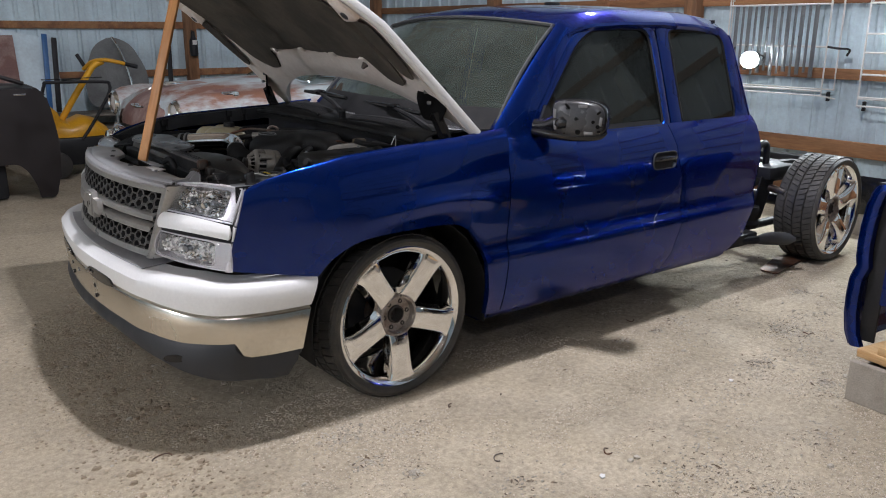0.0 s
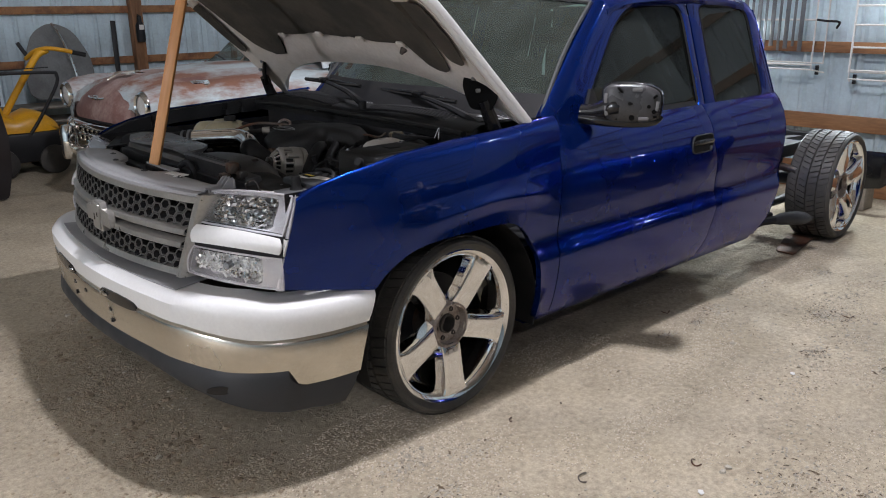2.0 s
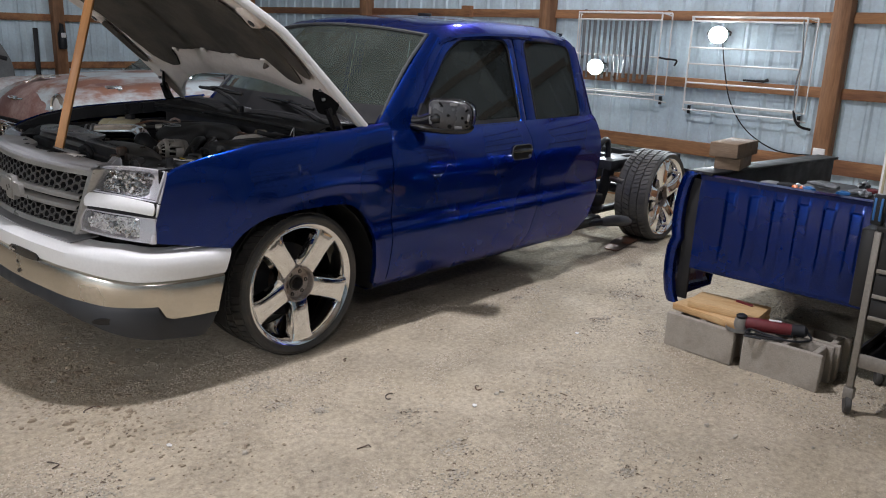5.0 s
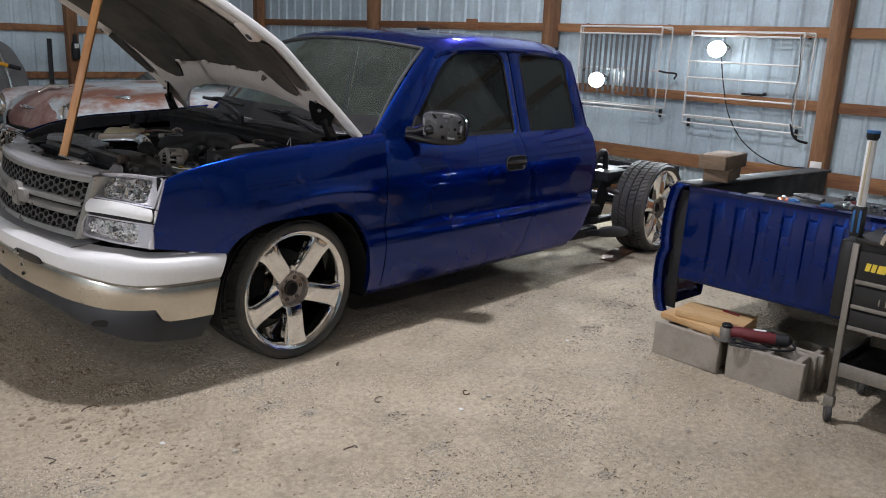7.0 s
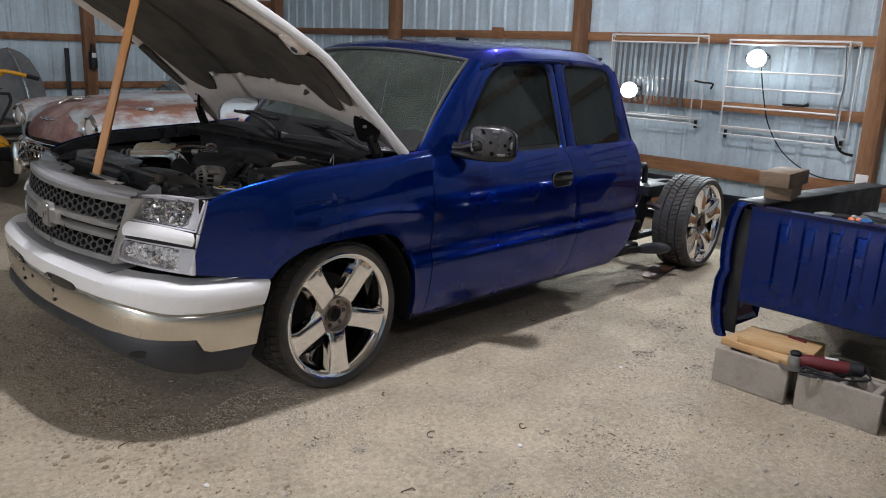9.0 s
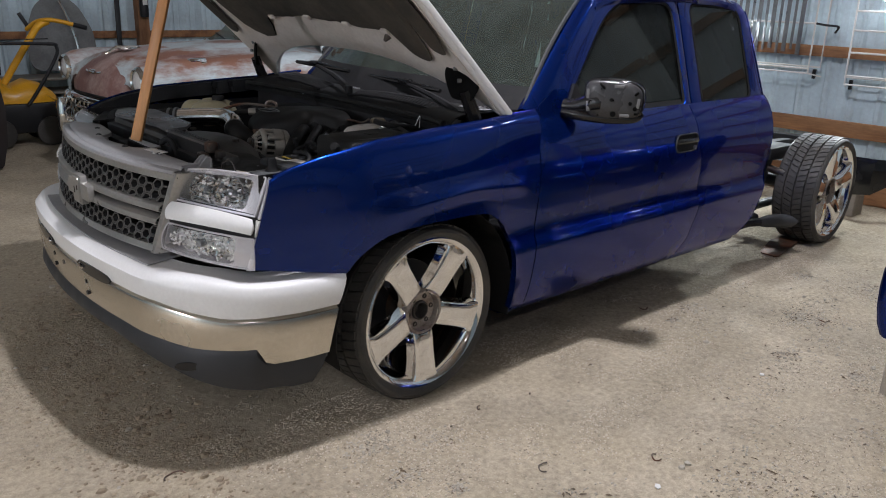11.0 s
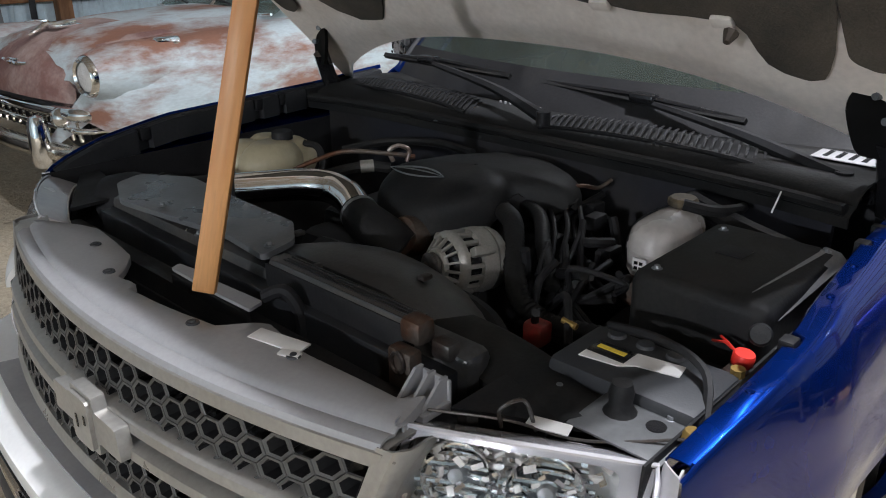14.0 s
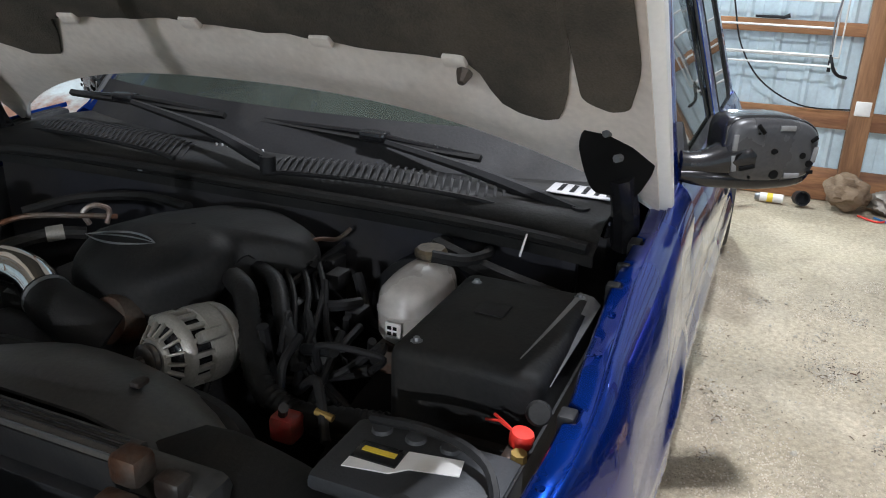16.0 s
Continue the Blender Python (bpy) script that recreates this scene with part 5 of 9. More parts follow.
def wheel(parent, x, y, z, s, turn=0.0, width=0.285, steer=0.0, name="wheel"):
    """s = 1: the face looks towards -y; steer turns it about the upright. Local z of the lathe points outwards."""
    m = pose(x, y, z, 0, 0, steer) @ pose(0, 0, 0, 90 * s, 0, 0) @ pose(0, 0, 0, 0, 0, turn)
    w = width
    prof = [(RIM_R - 0.012, -w + 0.012), (RIM_R + 0.012, -w + 0.004), (TYRE_R - 0.022, -w - 0.006), (TYRE_R - 0.012, -w + 0.006), (TYRE_R - 0.0100, -w + 0.022)]
    for k in range(3):
        c = -w + 0.012 + (k + 1) * ((w - 0.024 - 3 * 0.014) / 4 + 0.014) - 0.007
        prof += [(TYRE_R - 0.0105, c - 0.006), (TYRE_R - 0.014, c - 0.005), (TYRE_R - 0.014, c + 0.005), (TYRE_R - 0.0105, c + 0.006)]
    prof += [(TYRE_R - 0.0100, -0.022), (TYRE_R - 0.012, -0.006), (TYRE_R - 0.022, 0.008), (RIM_R + 0.022, 0.010), (RIM_R + 0.010, 0.004), (RIM_R + 0.002, -0.002), (RIM_R - 0.006, -0.012)]
    hub = part(name, lathe([(0.0, -w + 0.03), (0.10, -w + 0.03), (0.105, -0.12), (0.0, -0.12)], m, 32), DARK_STEEL, parent, "chrome five-spoke wheel with low-profile tyre")
    tyre = part("tyre", lathe(prof, m, 96), RUBBER, hub, "black low-profile tyre", True, 25)
    tread = bmesh.new()
    q = (w - 0.024 - 3 * 0.014) / 4
    bands = [(-w + 0.012 + k * (q + 0.014), -w + 0.012 + k * (q + 0.014) + q, 1 if k < 2 else -1) for k in range(4)]
    n = 60
    for a, b, d in bands:
        for k in range(n):
            t0 = 2 * math.pi * k / n
            t1 = t0 + 2 * math.pi / n * 0.82
            sk = 0.055 * d
            pts = []
            for r in (TYRE_R - 0.012, TYRE_R):
                for t, h, q in ((t0, a, 0), (t1, a, 0), (t1, b, sk), (t0, b, sk)):
                    rr = r - (0.004 if (h == a and a < -w + 0.02) or (h == b and b > -0.02) else 0)
                    pts.append(tread.verts.new(m @ Vector((rr * math.cos(t + q), rr * math.sin(t + q), h))))
            for f in ((4, 5, 6, 7), (0, 1, 5, 4), (1, 2, 6, 5), (2, 3, 7, 6), (3, 0, 4, 7)):
                tread.faces.new([pts[i] for i in f])
    part("tread", tread, RUBBER, tyre, "", False)
    rim = part("rim", lathe([(RIM_R - 0.004, -w + 0.02), (RIM_R - 0.03, -w + 0.06), (RIM_R - 0.045, -0.12), (RIM_R - 0.035, -0.05), (RIM_R - 0.030, -0.022), (RIM_R - 0.020, -0.006), (RIM_R - 0.004, 0.002), (RIM_R + 0.004, -0.004), (RIM_R + 0.002, -0.014)], m, 96), CHROME, hub, "polished chrome rim")
    part("brake_disc", lathe([(0.06, -0.15), (0.19, -0.15), (0.19, -0.17), (0.06, -0.17)], m, 48), FRAME_BLACK, hub)
    part("brake_drum", lathe([(0.0, -0.16), (0.17, -0.16), (0.175, -0.22), (0.0, -0.22)], m, 32), FRAME_BLACK, hub)
    # spokes: wide flat faces with steep flanks, flaring into the rim
    for k in range(5):
        mk = m @ pose(0, 0, 0, 0, 0, 72 * k)
        st = [(0.080, 0.050, -0.036, 0.040), (0.10, 0.049, -0.028, 0.042), (0.15, 0.0485, -0.020, 0.044), (0.21, 0.050, -0.013, 0.046), (0.250, 0.053, -0.009, 0.048), (0.276, 0.060, -0.008, 0.052), (0.294, 0.074, -0.010, 0.055)]
        rows = []
        for r, half, top, dep in st:
            rows.append([mk @ Vector((r, u, h)) for u, h in ((-half * 1.30, top - dep), (-half * 1.12, top - 0.024), (-half * 1.03, top - 0.008), (-half * 0.97, top - 0.0015), (-half * 0.92, top), (-half * 0.4, top + 0.0012), (half * 0.4, top + 0.0012), (half * 0.92, top), (half * 0.97, top - 0.0015), (half * 1.03, top - 0.008), (half * 1.12, top - 0.024), (half * 1.30, top - dep))])
        part("spoke", sheet(rows, thick=0.008), CHROME, rim, "", True, 35)
    part("hub_face", lathe([(0.038, -0.080), (0.041, -0.060), (0.044, -0.058), (0.078, -0.058), (0.081, -0.040), (0.084, -0.028), (0.090, -0.026), (0.096, -0.032), (0.100, -0.060)], m, 40), HUB_FACE, rim, "bare stained hub centre")
    part("hub_bore", lathe([(0.041, -0.070), (0.040, -0.049), (0.034, -0.047), (0.032, -0.054), (0.031, -0.098), (0.0, -0.098)], m, 24), HUB_STEEL, rim, "dark hub bore")
    for k in range(6):
        mk = m @ pose(0, 0, 0, 0, 0, 60 * k + 12) @ pose(0.061, 0, -0.059)
        part("lug_nut", lathe([(0.0, -0.004), (0.006, -0.004), (0.0065, 0.006), (0.0095, 0.006), (0.0115, 0.0)], mk, 10), HUB_STEEL, rim)
    return hub


wheel(truck, 0.0, -0.945, TYRE_R - 0.002, 1, 54, 0.36, 3.0)
wheel(truck, 0.0, 0.945, TYRE_R - 0.002, -1, 40)
wheel(truck, 3.645, -0.945, TYRE_R - 0.002, 1, 22, 0.275, 4.0)
wheel(truck, 3.645, 0.945, TYRE_R - 0.002, -1, 10)

# ---- open hood ----
HINGE, HOOD_ANGLE = (0.417, 1.150), 43.5
HM = pose(HINGE[0], 0, HINGE[1]) @ pose(0, 0, 0, 0, HOOD_ANGLE, 0) @ Matrix.Diagonal((-1, 1, 1, 1))
HL = 1.34


def hood_half(u):
    return interp(u, [(0, 0.944), (0.2, 0.945), (0.7, 0.942), (0.95, 0.915), (1.2, 0.865), (HL, 0.83)])


def hood_rear(v):
    """The rear edge follows the windscreen's foot: it starts further forward in the middle."""
    return 0.29 * (1 - abs(v) ** 2.8)


def hood_z(u, v):
    return 0.030 * (1 - v * v) - (0.052 * ((u - 0.65) / 0.29) ** 1.2 if u > 0.65 else 0.0)


def hood_at(u, v, dz=0.0, inset=0.0):
    return HM @ Vector((u, (hood_half(u) - inset) * v, hood_z(u, v) + dz))


def hood_grid(n, k, dz, inset=0.0, u_in=0.0, bump=None):
    rows = []
    for i in range(n + 1):
        r = []
        for q in range(k + 1):
            v = -1 + 2 * q / k
            a = hood_rear(v) + u_in
            u = a + (HL + 0.03 * (1 - v * v) - u_in - a) * i / n
            r.append(hood_at(u, v, dz + (bump(u, v) if bump else 0.0), inset))
        rows.append(r)
    return rows


hood = part("hood", sheet(hood_grid(26, 26, 0.0, bump=lambda u, v: 0.012 if abs(v) < 0.55 else 0.0), thick=0.004), WHITE, truck, "white hood propped open", True, 50)
ring = [(hood_rear(-1 + q / 8), -1 + q / 8) for q in range(17)] + [(HL * i / 16, 1) for i in range(1, 16)] + [(HL + 0.03 * (1 - (q / 8) ** 2), -q / 8) for q in range(-8, 9)] + [(HL * (16 - i) / 16, -1) for i in range(1, 16)]
edge = []
for dz, ins in ((0.003, 0.0), (-0.006, -0.004), (-0.024, -0.002), (-0.030, 0.008), (-0.030, 0.035)):
    edge.append([hood_at(min(max(u, hood_rear(v) + (ins if u < HL * 0.5 and abs(v) < 1 else 0)), HL + 0.03 - ins), v, dz, ins) for u, v in ring])
part("hood_edge", sheet(edge, True), WHITE, hood)


def pan(u, v):
    a, z = abs(v), 0.0
    if a < 0.8:
        z -= 0.012 * max(0.0, 1 - abs(u - hood_rear(v) - 0.10) / 0.10)
    if 0.88 < a < 0.97:
        z += 0.010
    return z


part("hood_inner_panel", sheet(hood_grid(40, 40, -0.034, 0.02, 0.012, pan), thick=0.003), HOOD_UNDER, hood, "dusty off-white inner hood panel", True, 40)
# felt pad with its stepped lower edge, and the pressed tabs that hold it
LINER_LOW = [(-0.80, 0.72), (-0.792, 0.55), (-0.775, 0.42), (-0.755, 0.34), (-0.72, 0.325), (-0.68, 0.335), (-0.645, 0.365), (-0.63, 0.435), (-0.60, 0.478), (-0.40, 0.488), (-0.20, 0.505), (0.05, 0.520), (0.36, 0.500), (0.42, 0.41), (0.45, 0.370), (0.55, 0.360), (0.62, 0.390), (0.665, 0.45), (0.69, 0.53), (0.70, 0.72)]
pad = []
n = 120
for k in range(n + 1):
    y = -0.80 + 1.50 * k / n
    lo = interp(y, LINER_LOW) + 0.005 * noise.noise(Vector((y * 14, 0, 0)))
    r = []
    for j in range(15):
        u = lo + (1.20 - lo) * j / 14
        yy = y * min(1.0, (hood_half(u) - 0.13) / 0.80)
        sag = 0.006 * noise.noise(Vector((u * 5, y * 6, 3))) + 0.003 * noise.noise(Vector((u * 17, y * 19, 7)))
        r.append(HM @ Vector((u, yy, hood_z(u, y) - 0.052 - sag + (0.008 if j == 0 else 0.0))))
    pad.append(r)
part("hood_liner", sheet(pad, thick=0.010), INSULATION, hood, "sooty black felt hood liner with stepped edge")
for y in (0.30, -0.03, -0.32, -0.585):
    u = interp(y, LINER_LOW)
    part("liner_tab", box(u - 0.010, u + 0.018, y - 0.022, y + 0.022, -0.0645, -0.050, 0.004, m=HM @ pose(0, 0, hood_z(u, y))), HOOD_UNDER, hood)
part("liner_clip", tube([HM @ Vector((0.470, -0.605, -0.052)), HM @ Vector((0.470, -0.605, -0.075))], [0.016, 0.007], 8), DARK_STEEL, hood)
for s in (1, -1):
    # side pockets beside the liner, brackets and hinges
    ring = rounded([(0.395, 0.800), (0.372, 0.850), (0.385, 0.885), (0.50, 0.912), (0.705, 0.908), (0.745, 0.80)], [0.03, 0.01, 0.02, 0.04, 0.01, 0.02])
    bm = bmesh.new()
    f = cap(bm, [HM @ Vector((u, -s * v, hood_z(u, v / 0.94) - 0.045)) for u, v in ring])
    bmesh.ops.solidify(bm, geom=[f], thickness=0.004)
    part("hood_pocket", bm, INSULATION, hood, "dark side pocket of the inner panel")
    part("hood_bracket", box(0.735, 0.86, -0.050, 0.050, -0.070, -0.03, 0.016, m=HM @ pose(0, -s * 0.845, 0.0)), HOOD_UNDER, hood)
    part("bracket_hole", tube([HM @ Vector((0.775, -s * 0.845, -0.072)), HM @ Vector((0.775, -s * 0.845, -0.06))], 0.019, 12), GREY_PLASTIC, hood)
    # hinge plate and links
    plate = slab(rounded([(-0.075, 0.010), (-0.06, -0.04), (-0.04, -0.085), (0.045, -0.095), (0.075, -0.04), (0.075, 0.055), (0.0, 0.075), (-0.06, 0.055)], 0.02), 0.010, m=Matrix.Translation((0.215, -s * 0.852, 1.292)) @ Matrix(((0.4, 0, 0.9165, 0), (s * -0.9165, 0, s * 0.4, 0), (0, 1, 0, 0), (0, 0, 0, 1))))
    hinge = part("hood_hinge", plate, SOCKET_BLACK, truck, "black stamped hood hinge")
    part("hinge_link", tube([(0.225, -s * 0.862, 1.24), (0.255, -s * 0.872, 1.17), (0.30, -s * 0.872, 1.08)], [0.026, 0.028, 0.03], 8), GLOSS_BLACK, hinge)
    part("hinge_arm", tube([(0.30, -s * 0.83, 1.10), (0.43, -s * 0.84, 1.09)], 0.016, 8), GLOSS_BLACK, hinge)
    for dy, dz in ((0.0, 0.025), (0.025, -0.02)):
        part("hinge_bolt", tube([(0.208, -s * (0.835 + dy), 1.300 + dz), (0.194, -s * (0.83 + dy), 1.300 + dz)], 0.008, 8), GALV, hinge)

stick = part("prop_stick", box(-0.0205, 0.0205, -0.0095, 0.0095, 0.018, 1.035, 0.003), STICK_WOOD)
stick.matrix_world = Matrix.Translation((-0.801, -0.069, 1.002)) @ Vector((0.288, 0.011, 0.958)).to_track_quat("Z", "Y").to_matrix().to_4x4() @ pose(0, 0, 0, 0, 0, 40)
tagged(stick, "orange-brown wooden stick propping the hood open", "stick")


# ---- the separate pickup bed on blocks ----
bed = thing("truck_bed", "blue pickup bed standing apart on concrete blocks", "truck bed")
BX, BY, BT = 1.785, -2.06, 0.925


def bulkhead():
    rows = []
    ys = [BY - 0.068 - 1.724 * i / 280 for i in range(281)]
    for y in ys:
        u = (BY - 0.22) - y
        rib = 0.0
        if 0.0 < u < 1.44:
            ph = (u % 0.124) / 0.124
            rib = 0.0052 * max(0, min(1, min(ph, 0.50 - ph) / 0.09)) if ph < 0.50 else 0
        r = []
        for z, k in ((0.405, 0), (0.44, 0), (0.455, 0), (0.468, 1), (0.60, 1), (0.72, 1), (0.845, 1), (0.856, 0.6), (0.862, 0), (0.90, 0), (0.915, -0.4), (0.925, -0.9)):
            r.append((BX - rib * k if k >= 0 else BX + 0.016 * k, y, z))
        r.append((BX + 0.02, y, 0.932))
        r.append((BX + 0.03, y, 0.925))
        rows.append(r)
    return sheet(rows, thick=0.004)


part("bulkhead", bulkhead(), DIM_BED_BLUE, bed, "blue ribbed bed front panel", True, 22)


def bed_side(s, name):
    """Outer side panel: a bulged section swept along the bed, with wheel opening left low."""
    sec = [(-0.02, 0.935), (0.005, 0.937), (0.022, 0.925), (0.035, 0.90), (0.050, 0.84), (0.060, 0.75), (0.062, 0.66), (0.058, 0.60), (0.050, 0.565), (0.062, 0.535), (0.072, 0.50), (0.075, 0.42), (0.070, 0.33), (0.055, 0.25), (0.030, 0.195)]
    rows = []
    for i in range(41):
        x = BX - 0.02 + 2.0 * i / 40
        rr = []
        for o, z in sec:
            d = math.hypot(x - (BX + 0.98), z - 0.24)
            zz = z
            if abs(x - (BX + 0.98)) < 0.44:
                arch = 0.24 + math.sqrt(max(0, 0.44 ** 2 - (x - BX - 0.98) ** 2))
                zz = max(z, min(arch, 0.70))
            rr.append((x, (BY + o) if s > 0 else (BY - 1.86 - o), zz))
        rows.append(rr)
    ob = part(name, sheet(rows, thick=0.004), DIM_BED_BLUE, bed, "blue bed side panel", True, 40)
    # rolled front edge
    pts = [(BX - 0.024, (BY + o - 0.012) if s > 0 else (BY - 1.86 - o + 0.012), z) for o, z in sec]
    part("side_front_lip", sheet([[(x, y, z), (x - 0.010, y - s * 0.012, z), (x - 0.012, y - s * 0.030, z), (x - 0.006, y - s * 0.046, z), (x + 0.02, y - s * 0.050, z)] for x, y, z in pts], thick=0.004), DIM_BED_BLUE, ob)
    return ob


bed_side(1, "bed_side")
bed_side(-1, "bed_side")
for s in (1, -1):
    y = BY - 0.10 if s > 0 else BY - 1.76
    # inner wall, black strip put in for the open gap's shade, and rail top
    part("inner_wall", box(BX + 0.01, BX + 1.96, y - 0.008, y + 0.008, 0.42, 0.925, 0.003), BLACK_PLASTIC, bed)
    part("gap_shade", box(BX + 0.005, BX + 0.02, min(y + s * 0.030, y + s * 0.10), max(y + s * 0.030, y + s * 0.10), 0.22, 0.90, 0.003), BLACK_PLASTIC, bed)
    part("bed_rail", box(BX - 0.005, BX + 1.98, y - 0.03, y + (0.12 if s > 0 else 0.03), 0.925, 0.945, 0.006), BLACK_PLASTIC, bed, "black plastic bed rail cap")
part("bed_floor", box(BX + 0.0, BX + 1.96, BY - 1.76, BY - 0.10, 0.40, 0.425, 0.003), FRAME_BLACK, bed)
part("tailgate_sill", box(BX + 1.94, BX + 1.97, BY - 1.80, BY - 0.06, 0.36, 0.44, 0.004), DIM_BED_BLUE, bed)


def concrete_block(x, y, turn, label="grey hollow concrete block on the floor"):
    ob = thing("concrete_block", label, "concrete block", pose(x, y, 0, 0, 0, turn), "concrete blocks")
    bm = bmesh.new()
    L, W, H = 0.39, 0.19, 0.19
    t = 0.032
    walls = [(-L / 2, L / 2, -W / 2, -W / 2 + t), (-L / 2, L / 2, W / 2 - t, W / 2), (-L / 2 + 0.028, -L / 2 + 0.028 + t, -W / 2 + t, W / 2 - t), (L / 2 - 0.028 - t, L / 2 - 0.028, -W / 2 + t, W / 2 - t), (-t / 2, t / 2, -W / 2 + t, W / 2 - t)]
    for a, b, c, d in walls:
        box(a, b, c, d, 0, H, 0.005, bm, seg=1)
    p = part("block_body", bm, CONCRETE, ob)
    return ob


for x, y, a in ((1.655, -2.325, 88), (1.655, -2.755, 90), (1.86, -2.77, 90), (3.55, -2.35, 90), (3.55, -3.6, 90), (2.0, -3.65, 90)):
    concrete_block(x, y, a)


def board(name, x0, x1, y0, y1, z0, z1, mat, label, turn=0, category="board", group=""):
    cx, cy = (x0 + x1) / 2, (y0 + y1) / 2
    ob = part(name, box(x0 - cx, x1 - cx, y0 - cy, y1 - cy, 0, z1 - z0, 0.004), mat)
    ob.matrix_world = pose(cx, cy, z0, 0, 0, turn)
    return tagged(ob, label, category, group)


board("pine_board", 1.60, 1.88, -2.56, -2.14, 0.190, 0.228, NEW_PINE, "fresh pale pine board on a concrete block", -8, group="pine boards")
board("pine_board", 1.64, 1.85, -2.58, -2.20, 0.228, 0.266, NEW_PINE, "fresh pale pine board on another board", 6, group="pine boards")
board("bed_support", 1.95, 2.05, -3.72, -3.58, 0.19, 0.39, OLD_WOOD, "weathered timber support under the bed")
board("bed_support", 3.48, 3.62, -3.68, -3.52, 0.19, 0.325, OLD_WOOD, "weathered timber support under the bed")
board("bed_support", 3.48, 3.62, -2.42, -2.30, 0.19, 0.325, OLD_WOOD, "weathered timber support under the bed")
board("timber_block", 2.02, 2.32, -2.19, -2.05, 0.932, 1.002, OLD_WOOD, "weathered grey-brown timber offcut on the bed rail", 12, "timber", "timber offcuts")
board("timber_block", 2.00, 2.32, -2.20, -2.04, 1.002, 1.082, OLD_WOOD, "weathered grey-brown timber offcut on another", 4, "timber", "timber offcuts")

# the bed sags towards its rear end
bed.matrix_world = Matrix.Translation((BX, 0, 0.92)) @ pose(0, 0, 0, 0, 2.5, 0) @ Matrix.Translation((-BX, 0, -0.92))


# ---- engine bay ----
firewall = box(0.195, 0.215, -0.80, 0.80, 0.45, 1.085, 0.004)
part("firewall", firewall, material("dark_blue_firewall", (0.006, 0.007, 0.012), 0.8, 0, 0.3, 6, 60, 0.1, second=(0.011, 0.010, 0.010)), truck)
rows = []
for k in range(33):
    u = -1 + 2 * k / 32
    y = 0.84 * u
    xf = 0.195 - 0.05 * u ** 4
    xb = 0.40 + 0.18 * u * u
    rows.append([(xf, y, 1.075), (xf - 0.004, y, 1.098), (xf + 0.015, y, 1.108), (xf + 0.035, y, 1.112), (xf + 0.05, y, 1.128), (xf + 0.09, y, 1.140), (xf + (xb - xf) * 0.75, y, 1.146), (xb, y, 1.138)])
cowl = part("cowl_panel", sheet(rows, thick=0.005), DUSTY_BLACK, truck, "dusty black plastic cowl panel", True, 35)
part("cowl_seal", tube([(0.197 - 0.05 * (k / 16) ** 4, 0.83 * k / 16, 1.112) for k in range(-16, 17)], 0.013, 8), BAY_RUBBER, cowl)
# louvres: slanted blades in two raised arches
blade = None
for y0, y1 in ((-0.60, -0.03), (0.24, 0.80)):
    n = int((y1 - y0) / 0.0185)
    for i in range(n):
        t = i / (n - 1)
        y = y0 + (y1 - y0) * t
        lift = 0.016 * math.sin(math.pi * t) ** 0.6
        u = y / 0.84
        xc = 0.295 + 0.06 * u * u
        if blade is None:
            bm = bmesh.new()
            sheet([[(-0.055, -0.003, -0.010), (0.0, 0.0, 0.008), (0.055, 0.006, 0.004)], [(-0.05, 0.004, -0.010), (0.005, 0.007, 0.010), (0.06, 0.012, 0.004)]], thick=0.002, bm=bm)
            blade = part("louvre", bm, BLACK_PLASTIC, cowl, "", False)
            blade.matrix_local = pose(xc, y, 1.140 + lift, 0, 0, 12)
        else:
            ob = new("louvre", blade.data)
            ob.parent = cowl
            ob.matrix_local = pose(xc, y, 1.140 + lift, 0, 0, 12)
    pts = [(0.235 + 0.06 * ((y0 + (y1 - y0) * k / 12) / 0.84) ** 2, y0 + (y1 - y0) * k / 12, 1.132 + 0.016 * math.sin(math.pi * k / 12) ** 0.6) for k in range(13)]
    part("louvre_frame", tube(pts, 0.006, 6), BLACK_PLASTIC, cowl)
for k in range(9):
    part("cowl_hole", tube([(0.36, 0.06 + 0.018 * k, 1.142), (0.36, 0.06 + 0.018 * k, 1.1515)], 0.0035, 6), PRIMER, cowl)
# slotted corner of the cowl, lamplight from above put into its pale colour
part("cowl_lit_corner", box(0.36, 0.44, -0.83, -0.68, 1.1475, 1.151, 0.002, m=pose(0, 0, 0)), PRIMER, cowl)
for k in range(5):
    part("corner_slot", box(0.375, 0.43, -0.82 + 0.027 * k, -0.809 + 0.027 * k, 1.151, 1.153, 0.001), GLOSS_BLACK, cowl)


def wiper(pivot, elbow, tip_a, tip_b, where):
    mid = [a * where + b * (1 - where) for a, b in zip(tip_a, tip_b)]
    arm = part("wiper", tube(curve_points([pivot, elbow, mid], 6), [0.018 - 0.0008 * i for i in range(13)], 6), BLACK_PLASTIC, truck, "black wiper arm and blade")
    part("wiper_cap", tube([(pivot[0], pivot[1], pivot[2] - 0.02), (pivot[0], pivot[1], pivot[2] + 0.016)], 0.019, 12), BLACK_PLASTIC, arm)
    part("wiper_blade", tube([tip_a, [p * 0.5 + q * 0.5 + d for p, q, d in zip(tip_a, tip_b, (0, 0, 0.012))], tip_b], 0.007, 6), GLOSS_BLACK, arm)
    part("wiper_rubber", tube([[p - 0.002 for p in tip_a], [p - 0.002 for p in tip_b]], 0.010, 4), BAY_RUBBER, arm)
    part("wiper_joint", box(mid[0] - 0.02, mid[0] + 0.02, mid[1] - 0.035, mid[1] + 0.035, mid[2] - 0.004, mid[2] + 0.020, 0.006), GLOSS_BLACK, arm)


